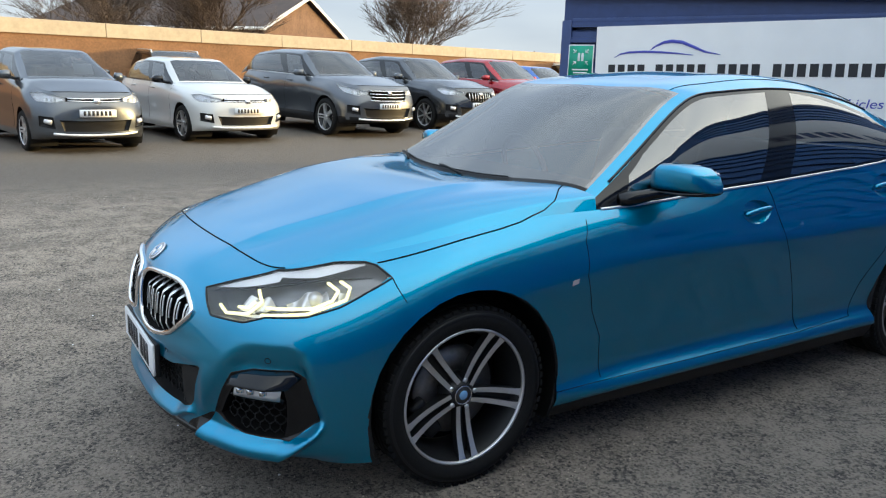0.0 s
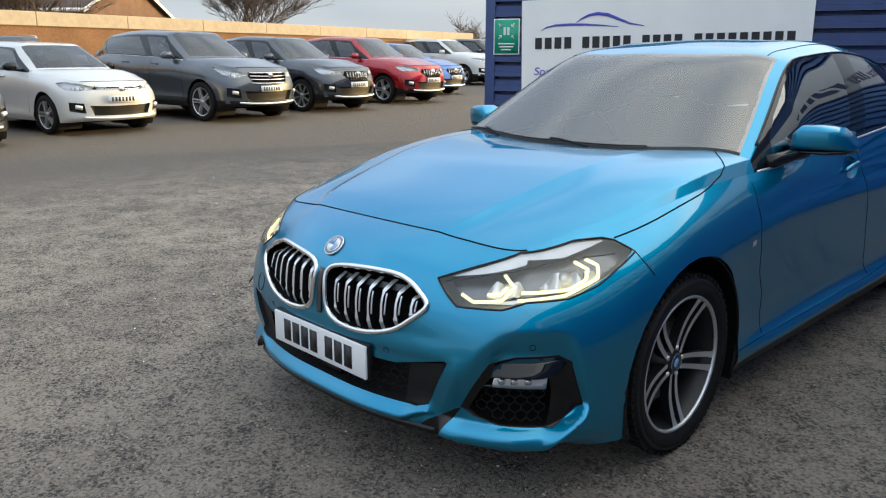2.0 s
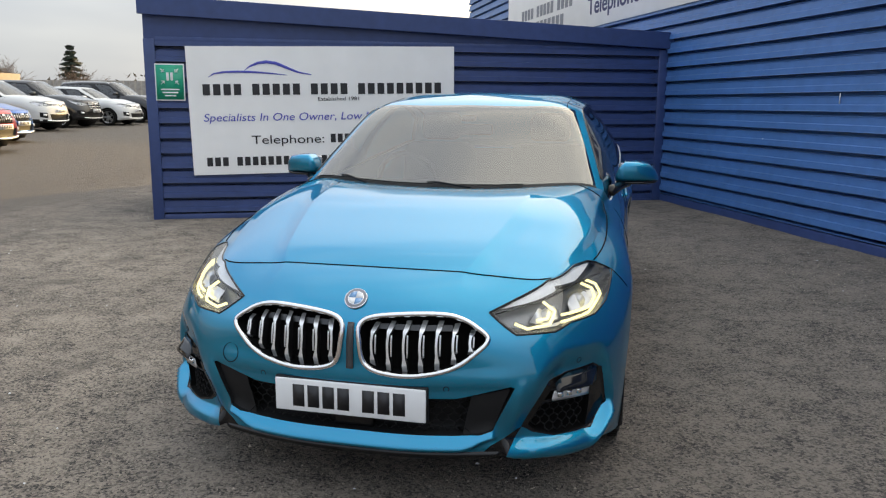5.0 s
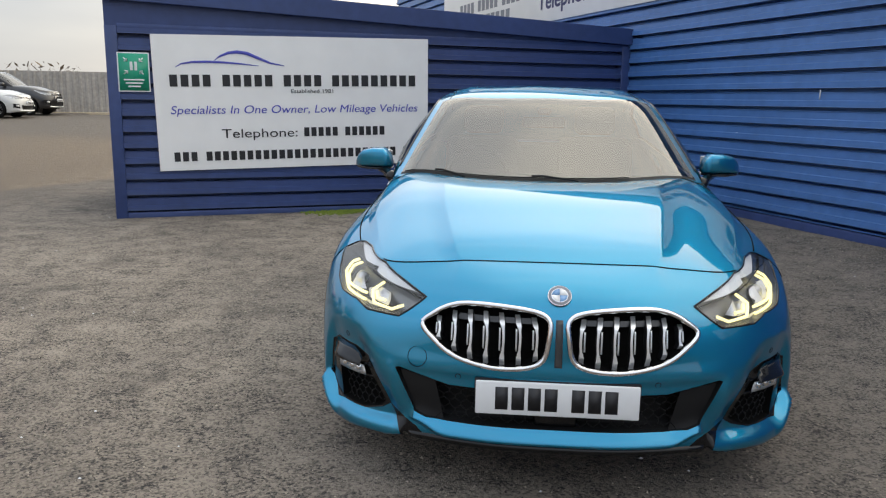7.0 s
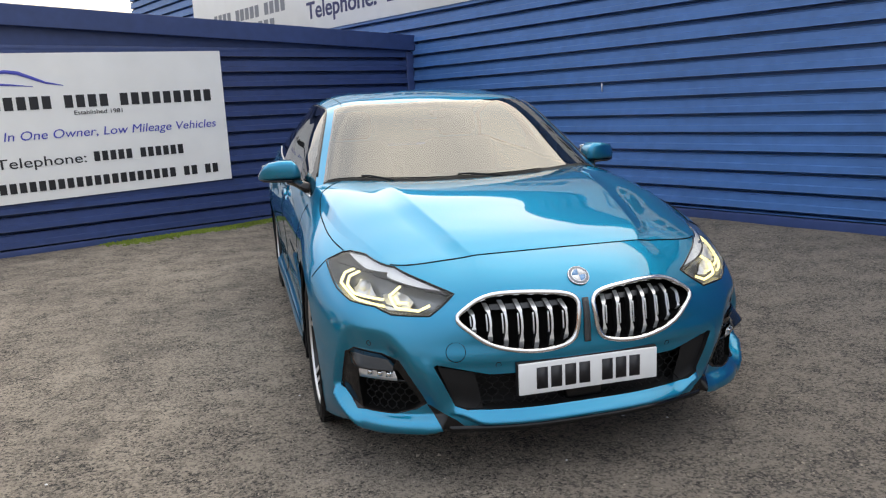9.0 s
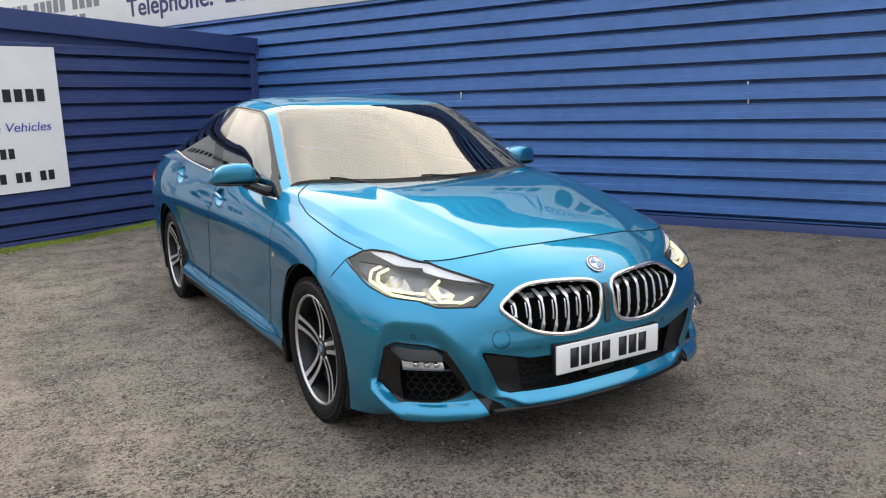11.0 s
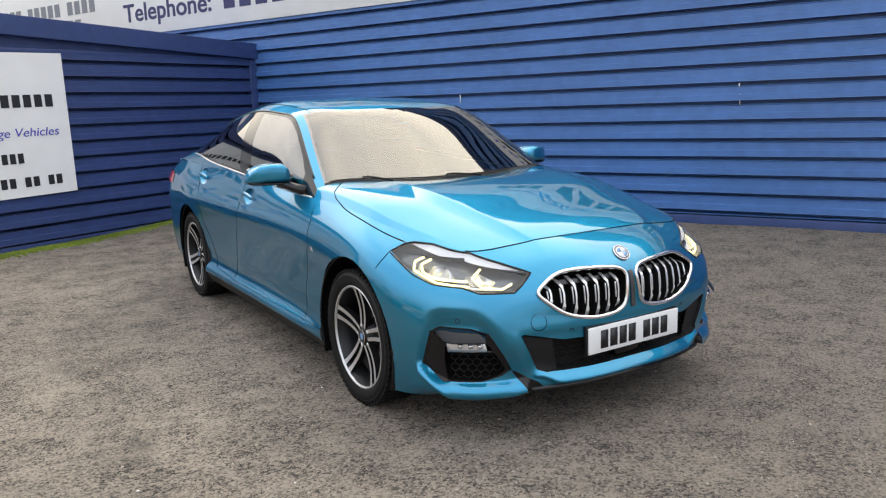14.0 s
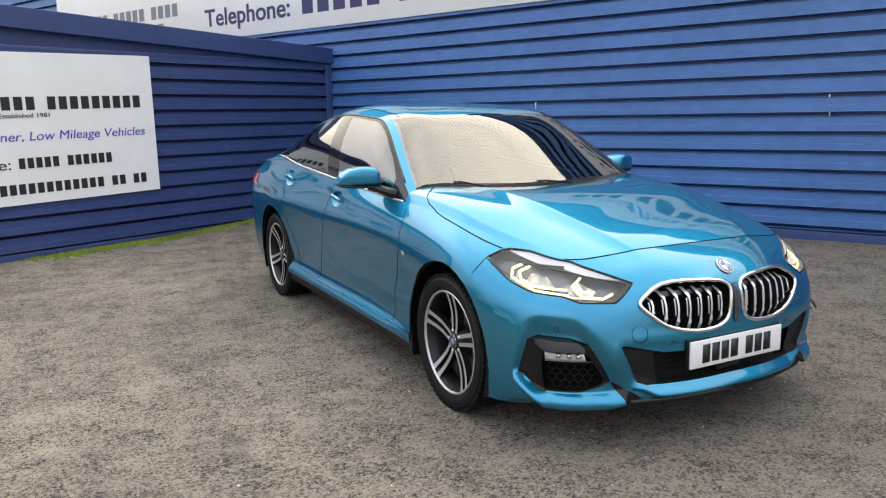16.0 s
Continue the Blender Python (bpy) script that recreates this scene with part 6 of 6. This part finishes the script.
parked_car("grey five-door hatchback with a chrome grille bar", M_GREYPAINT, (-10.3, .4), width=1.7, nose=.84, base=2.53, tail=.62, hood=.90, cowl=1.03, belt=1.06, roof=1.55, wheel=.3, screen=(.22, .98), roof_end=2.75, paper=True)
parked_car("white five-door hatchback with black mirrors", M_WHITE, (-11.25, 3.07), width=1.75, nose=.84, base=2.55, tail=.65, hood=.84, cowl=.96, belt=.98, roof=1.46, wheel=.31, screen=(.42, 1.05), roof_end=2.8, shade_mirror=M_GLOSS, paper=True)
parked_car("large grey sport utility car with a barred chrome grille", M_SILVERGREY, (-11.55, 6.15), width=1.88, nose=.93, base=2.7, tail=1.05, sill=.26, hood=1.0, cowl=1.12, belt=1.16, roof=1.69, wheel=.365, screen=(.45, 1.1), roof_end=3.3, grille="tall", clad=True)
parked_car("dark grey crossover with a tall chrome slatted grille", M_DARKGREY, (-12.2, 8.85), width=1.79, nose=.9, base=2.6, tail=.8, sill=.25, hood=.95, cowl=1.06, belt=1.09, roof=1.6, wheel=.345, screen=(.45, 1.08), roof_end=2.95, grille="shield", clad=True, spokes="multi")
parked_car("red crossover parked in the row", M_RED, (-12.9, 11.85), width=1.81, nose=.9, base=2.58, tail=.83, sill=.25, hood=.93, cowl=1.05, belt=1.08, roof=1.62, wheel=.34, screen=(.42, 1.08), roof_end=2.95, grille="shield", clad=True)
parked_car("blue hatchback parked past the red car", M_CARBLUE, (-15.0, 14.8), width=1.75, nose=.84, base=2.55, tail=.65, hood=.84, cowl=.96, belt=.98, roof=1.47, wheel=.31, screen=(.42, 1.05), roof_end=2.8, grille="shield")
parked_car("white sport utility car in the far row", M_WHITE, (-18.2, 20.2), width=1.84, nose=.9, base=2.65, tail=.85, sill=.26, hood=.97, cowl=1.08, belt=1.1, roof=1.63, wheel=.35, screen=(.45, 1.1), roof_end=3.05, clad=True, rails=True)
parked_car("black sport utility car in the far row", M_BLACKPAINT, (-19.0, 23.1), width=1.85, nose=.9, base=2.7, tail=.95, sill=.26, hood=.97, cowl=1.1, belt=1.12, roof=1.66, wheel=.355, screen=(.45, 1.1), roof_end=3.2, grille="tall", clad=True)
parked_car("white hatchback in the far row", M_WHITE, (-18.9, 25.6), width=1.75, nose=.84, base=2.55, tail=.65, hood=.84, cowl=.96, belt=.98, roof=1.46, wheel=.31, screen=(.42, 1.05), roof_end=2.8)
parked_car("black people carrier at the end of the far row", M_BLACKPAINT, (-19.5, 28.6), width=1.85, nose=.9, base=2.75, tail=.95, sill=.26, hood=.97, cowl=1.1, belt=1.12, roof=1.68, wheel=.35, screen=(.42, 1.1), roof_end=3.3, grille="tall", rails=True)
parked_car("dark grey estate parked behind the hatchbacks", M_DARKGREY, (-15.6, 1.0), width=1.75, nose=.84, base=2.5, tail=.55, hood=.9, cowl=1.0, belt=1.02, roof=1.56, wheel=.31, screen=(.42, 1.05), roof_end=2.75, paper=True)
parked_car("black sport utility car with silver roof rails", M_BLACKPAINT, (-15.7, 3.7), width=1.8, nose=.84, base=2.5, tail=.6, sill=.24, hood=.95, cowl=1.05, belt=1.08, roof=1.62, wheel=.33, screen=(.42, 1.05), roof_end=2.75, rails=True)


# ---- beyond the wall ----
def branch_tree(label, at, height, spread, seed, levels=5, thick=0.2):
    """A bare tree: a tapering trunk that forks into limbs and fine twigs."""
    rnd = random.Random(seed)
    tree = empty("bare_tree", pose(at[0], at[1], ground_z(at[0], at[1]) - .1))
    trunk, crown = bmesh.new(), bmesh.new()

    def grow(bm, p, d, length, r, depth):
        pts, rad = [p.copy()], [r]
        n = 4 if depth < 3 else 3
        for i in range(n):
            d = (d + Vector((rnd.uniform(-.25, .25), rnd.uniform(-.25, .25), rnd.uniform(-.08, .16)))).normalized()
            p = p + d * length / n
            pts.append(p.copy())
            rad.append(r * (1 - .45 * (i + 1) / n))
        tube(bm, [tuple(q) for q in pts], rad, 6 if depth < 2 else 3)
        if depth >= levels:
            return
        for _ in range((7, 5, 4, 4, 3, 3)[depth]):
            k = rnd.randint(1, n)
            ang, tilt = rnd.uniform(0, 2 * math.pi), rnd.uniform(.35, .95) * spread
            side = Vector((math.cos(ang), math.sin(ang), 0))
            nd = (d * math.cos(tilt) + side * math.sin(tilt)).normalized()
            grow(crown, pts[k], nd, length * rnd.uniform(.6, .92), max(rad[k] * rnd.uniform(.5, .7), .009), depth + 1)

    grow(trunk, Vector((0, 0, 0)), Vector((0, 0, 1)), height * .24, thick, 0)
    part("trunk", trunk, M_BARK, tree, "grey-brown trunk")
    part("crown", crown, M_BARK, tree, "bare twigs")
    return tagged(tree, label, "tree", group="bare trees")


branch_tree("broad bare tree behind the boundary wall", (-34.0, 18.6), 9.6, .6, 3, 6, .17)
branch_tree("bare tree with low limbs by the house", (-34.5, 9.2), 10.0, .85, 11, 6, .2)
branch_tree("bare tree with a thick trunk behind the wall", (-35.5, 4.6), 10.5, .85, 8, 6, .24)
branch_tree("small bare tree beyond the far row", (-27.5, 33.5), 4.2, .9, 21, 5, .1)
branch_tree("small bare tree near the end of the wall", (-31.0, 31.0), 4.2, .9, 25, 5, .1)
branch_tree("slender bare tree near the end of the wall", (-35.0, 36.0), 4.6, .9, 27, 5, .1)


def house():
    """The bungalow behind the wall, with a brick gable and dark tiles."""
    g, a, b = Vector((-40.0, 12.97, .77)), Vector((-.66, .75, 0)), Vector((-.75, -.66, 0))
    base = empty("bungalow", Matrix.Translation(g) @ Matrix((((a.x, b.x, 0, 0), (a.y, b.y, 0, 0), (0, 0, 1, 0), (0, 0, 0, 1)))))
    eave, ridge, w, l = 3.0, 5.0, 10.0, 16.0
    gable = prism([(0, 0), (w, 0), (w, eave), (w / 2, ridge - .15), (0, eave)], .3)
    part("gable_wall", gable, M_HOUSEBRICK, base, "brown brick gable", smooth=False)
    part("side_wall", boxed(0, .3, .3, l, 0, eave), M_HOUSEBRICK, base)
    for x0, z0, x1, z1 in ((-.5, eave - .15, w / 2, ridge), (w / 2, ridge, w + .5, eave - .15)):
        bm = prism([(x0, z0), (x1, z1), (x1, z1 + .14), (x0, z0 + .14)], l + .6)
        part("roof_slope", bm, M_ROOFTILE, base, "dark tiled roof", smooth=False, at=pose(0, -.3, 0))
    for x0, z0, x1, z1 in ((-.5, eave - .12, w / 2, ridge + .03), (w / 2, ridge + .03, w + .5, eave - .12)):
        bm = prism([(x0, z0 - .12), (x1, z1 - .12), (x1, z1 + .08), (x0, z0 + .08)], .05)
        part("barge_board", bm, M_PLATE, base, "white barge board", smooth=False, at=pose(0, -.37, 0))
    part("gutter", tube(bmesh.new(), [(-.55, -.35, eave - .12), (-.55, l, eave - .12)], .09, 8), M_PLATE, base, "white gutter")
    part("chimney", boxed(w / 2 - .35, w / 2 + .35, 3.0, 3.8, ridge - .4, ridge + .9, bevel=.02), M_BRICK, base)
    tagged(base, "low brick bungalow with a dark tiled roof", "house")


house()


def conifer():
    rnd = random.Random(5)
    tree = empty("conifer", pose(-34.6, 41.5, ground_z(-34.6, 41.5) - .3))
    part("trunk", tube(bmesh.new(), [(0, 0, 0), (0, 0, 4.5)], [.16, .03], 8), M_BARK, tree)
    bm = bmesh.new()
    z = .7
    while z < 4.5:
        reach = 2.1 * (1 - z / 4.6) + .1
        for k in range(10):
            w = k * .63 + z * 2.3 + rnd.uniform(-.2, .2)
            r = reach * rnd.uniform(.65, 1.15)
            tip = Vector((math.cos(w) * r, math.sin(w) * r, z - .12 * r + rnd.uniform(-.08, .12)))
            root = Vector((0, 0, z + .1))
            for j in range(7):
                f = (j + 1) / 7
                p = root.lerp(tip, f)
                s = .17 * (1.25 - f * .75)
                side = Vector((-math.sin(w), math.cos(w), 0)) * s * 1.6
                drop = Vector((0, 0, -s * rnd.uniform(.7, 1.3)))
                vs = [bm.verts.new(q) for q in (p - side, p + side, p + side * .6 + drop, p - side * .6 + drop)]
                bm.faces.new(vs)
                out = Vector((math.cos(w), math.sin(w), .3)) * s
                bm.faces.new([bm.verts.new(q) for q in (p - side * .5, p + side * .5, p + out)])
        z += .33
    part("crown", bm, M_CONIFER, tree, "dark green needles", smooth=False)
    tagged(tree, "dark green conifer beyond the far row", "tree")


M_CONIFER = material("conifer_needles", (0.028, 0.045, 0.03), .8, grain=.4, scale=8)
M_HEDGE = material("winter_hedge", (0.12, 0.09, 0.06), .9, grain=.5, scale=5)
conifer()


def far_fence():
    """Upright steel sheeting at the end of the yard."""
    p, d = Vector((-20.3, 31.6, 0)), Vector((.96, .28, 0)).normalized()
    start = p - d * 22
    base = Matrix.Translation(start) @ Matrix.Rotation(math.atan2(d.y, d.x), 4, "Z")
    bm = bmesh.new()
    n, pitch = 150, .28
    for i in range(n):
        x = i * pitch
        for a, b, ya, yb in ((0, .12, 0, 0), (.12, .16, 0, -.05), (.16, .24, -.05, -.05), (.24, .28, -.05, 0)):
            bm.faces.new([bm.verts.new(q) for q in ((x + a, ya, -.2), (x + b, yb, -.2), (x + b, yb, 2.35), (x + a, ya, 2.35))])
    wall = part("fence_far", bm, M_STEELFENCE, None, smooth=False, at=base)
    tagged(wall, "tall grey corrugated steel fence closing the yard", "fence", kind="structure")
    part("kerb", boxed(0, n * pitch, -.35, -.1, .3, .5, bevel=.02), M_COPING, wall, "pale concrete kerb")


far_fence()


def hedge(label, a, b, height, seed):
    """A far strip of winter scrub as many small twig clumps."""
    rnd = random.Random(seed)
    bm = bmesh.new()
    a, b = Vector(a), Vector(b)
    n = int((b - a).length * 45)
    for _ in range(n):
        f = rnd.random()
        p = a.lerp(b, f)
        hgt = height * (.5 + .5 * noise.noise(Vector((f * 9, seed, 0))) + .25)
        c = Vector((p.x + rnd.gauss(0, .8), p.y + rnd.gauss(0, .8), rnd.uniform(0, 1) ** .7 * max(hgt, .3) + .3))
        s = rnd.uniform(.08, .3)
        u = Vector((rnd.uniform(-1, 1), rnd.uniform(-1, 1), rnd.uniform(-.3, 1))).normalized() * s
        v = Vector((rnd.uniform(-1, 1), rnd.uniform(-1, 1), rnd.uniform(-1, 1))).normalized() * s * .35
        bm.faces.new([bm.verts.new(q) for q in (c - u, c + v, c + u, c - v)])
    ob = part("hedge", bm, M_HEDGE, None, smooth=False)
    tagged(ob, label, "hedge", kind="stuff")


hedge("brown winter scrub along the far boundary", (-48, 34, 0), (-8, 48, 0), 3.0, 2)
hedge("brown winter scrub behind the brick wall", (-44, 28, 0), (-36, 38, 0), 2.8, 4)


def woods():
    """The far skyline of low woods."""
    rnd = random.Random(9)
    bm = bmesh.new()
    for i in range(5200):
        w = rnd.uniform(-2.2, .6)
        r = rnd.uniform(150, 230)
        x, y = math.sin(w) * r, math.cos(w) * r
        h = 4.5 + 3 * noise.noise(Vector((w * 14, 0, 3)))
        c = Vector((x, y, rnd.uniform(0, 1) * h))
        s = rnd.uniform(.6, 1.8)
        u = Vector((rnd.uniform(-1, 1), rnd.uniform(-1, 1), rnd.uniform(-.5, 1))).normalized() * s
        v = Vector((rnd.uniform(-1, 1), rnd.uniform(-1, 1), rnd.uniform(-1, 1))).normalized() * s * .6
        bm.faces.new([bm.verts.new(q) for q in (c - u, c + v, c + u, c - v)])
    ob = part("far_woods", bm, M_HEDGE, None, smooth=False)
    tagged(ob, "hazy brown far woods on the skyline", "woods", kind="stuff")


woods()


# ---- small things on the ground and walls ----
def moss():
    rnd = random.Random(4)
    bm = bmesh.new()
    for _ in range(9000):
        u = rnd.triangular(1.6, 4.75, 3.4)
        out = abs(rnd.gauss(0, .12)) * (.4 + .9 * max(0, noise.noise(Vector((u * 1.3, 0, 7))) + .35))
        p = yard(u, -.045 - out)
        z = ground_z(p.x, p.y)
        s = rnd.uniform(.006, .022)
        w = rnd.uniform(0, 6.28)
        q = [Vector((p.x + s * math.cos(w + k * 2.1), p.y + s * math.sin(w + k * 2.1), z + .001)) for k in range(3)]
        tip = Vector((p.x + rnd.uniform(-.5, .5) * s, p.y + rnd.uniform(-.5, .5) * s, z + s * rnd.uniform(.6, 1.6)))
        vs = [bm.verts.new(v) for v in q] + [bm.verts.new(tip)]
        for k in range(3):
            bm.faces.new((vs[k], vs[(k + 1) % 3], vs[3]))
    tagged(part("moss", bm, M_MOSS, None, smooth=False), "green moss along the foot of the hut", "moss", kind="stuff")


moss()


def litter():
    """Grit, chips and pale flecks strewn on the asphalt."""
    rnd = random.Random(12)
    for name, mat, n, lo, hi, label in (("grit", M_GRIT, 2600, .002, .006, "dark and pale grit strewn over the asphalt"), ("pale_chips", M_PLATE, 130, .003, .009, "pale chips and flecks on the asphalt")):
        bm = bmesh.new()
        for _ in range(n):
            x, y = rnd.uniform(-6.5, 5), rnd.uniform(-4.5, 6)
            z = ground_z(x, y)
            s = rnd.uniform(lo, hi)
            ring = [bm.verts.new((x + s * math.cos(k * 1.57 + x) * rnd.uniform(.6, 1.3), y + s * math.sin(k * 1.57 + x) * rnd.uniform(.6, 1.3), z)) for k in range(4)]
            tip = bm.verts.new((x, y, z + s * .7))
            for k in range(4):
                bm.faces.new((ring[k], ring[(k + 1) % 4], tip))
        tagged(part(name, bm, mat, None, smooth=False), label, "grit", kind="stuff")


M_GRIT = material("grit_stone", (0.16, 0.14, 0.12), .9, grain=.7, scale=3)
litter()


def wall_scuffs():
    """Pale scratches on the blue sheeting."""
    for v, z, h in ((-3.27, 1.405, .09), (-6.29, 1.43, .03), (-6.3, 1.30, .10), (-7.05, 1.66, .05), (-2.2, 1.0, .03)):
        p = yard(5.95 - .036, v, z)
        ob = part("scuff", boxed(-.006, .006, -.001, .001, -h / 2, h / 2), M_PLATE, None, at=Matrix.Translation(p) @ Matrix.Rotation(A_YARD - math.pi / 2, 4, "Z"))
        tagged(ob, "pale scratch on the blue steel sheeting", "scratch")


wall_scuffs()


def loose_grit():
    """Small angular stones that lie loose on the worn lane round the car."""
    rng = np.random.default_rng(31)
    n = 52000
    x, y = rng.uniform(-6.0, 3.2, n), rng.uniform(-5.2, 4.2, n)
    size = rng.uniform(.0022, .0062, n) * (1 + .5 * (rng.random(n) > .93))
    turn = rng.uniform(0, 2 * math.pi, n)
    z = np.array([ground_z(a, b) for a, b in zip(x, y)])
    ring = turn[:, None] + np.array([0, 2.1, 4.2]) + rng.uniform(-.4, .4, (n, 3))
    foot = np.stack([x[:, None] + size[:, None] * np.cos(ring), y[:, None] + size[:, None] * np.sin(ring), np.repeat(z[:, None] - .0005, 3, 1)], -1)
    tip = np.stack([x + rng.uniform(-.3, .3, n) * size, y + rng.uniform(-.3, .3, n) * size, z + size * rng.uniform(.5, 1.0, n)], -1)
    verts = np.concatenate([foot, tip[:, None]], 1).reshape(-1, 3)
    k = np.arange(n)[:, None] * 4
    faces = np.concatenate([k + np.array([0, 1, 3]), k + np.array([1, 2, 3]), k + np.array([2, 0, 3])], 0)
    me = bpy.data.meshes.new("loose_grit")
    me.from_pydata(verts.tolist(), [], faces.tolist())
    m = material("loose_stone", (0.2, 0.17, 0.14), .85)
    nodes, links = m.node_tree.nodes, m.node_tree.links
    geo, ramp = nodes.new("ShaderNodeNewGeometry"), nodes.new("ShaderNodeValToRGB")
    ramp.color_ramp.elements[0].color, ramp.color_ramp.elements[1].color = (.03, .027, .024, 1), (.5, .43, .34, 1)
    links.new(geo.outputs["Random Per Island"], ramp.inputs[0])
    links.new(ramp.outputs[0], nodes["Principled BSDF"].inputs["Base Color"])
    me.materials.append(m)
    tagged(new("loose_grit", me), "loose dark and pale stones strewn over the asphalt", "grit", kind="stuff")


loose_grit()
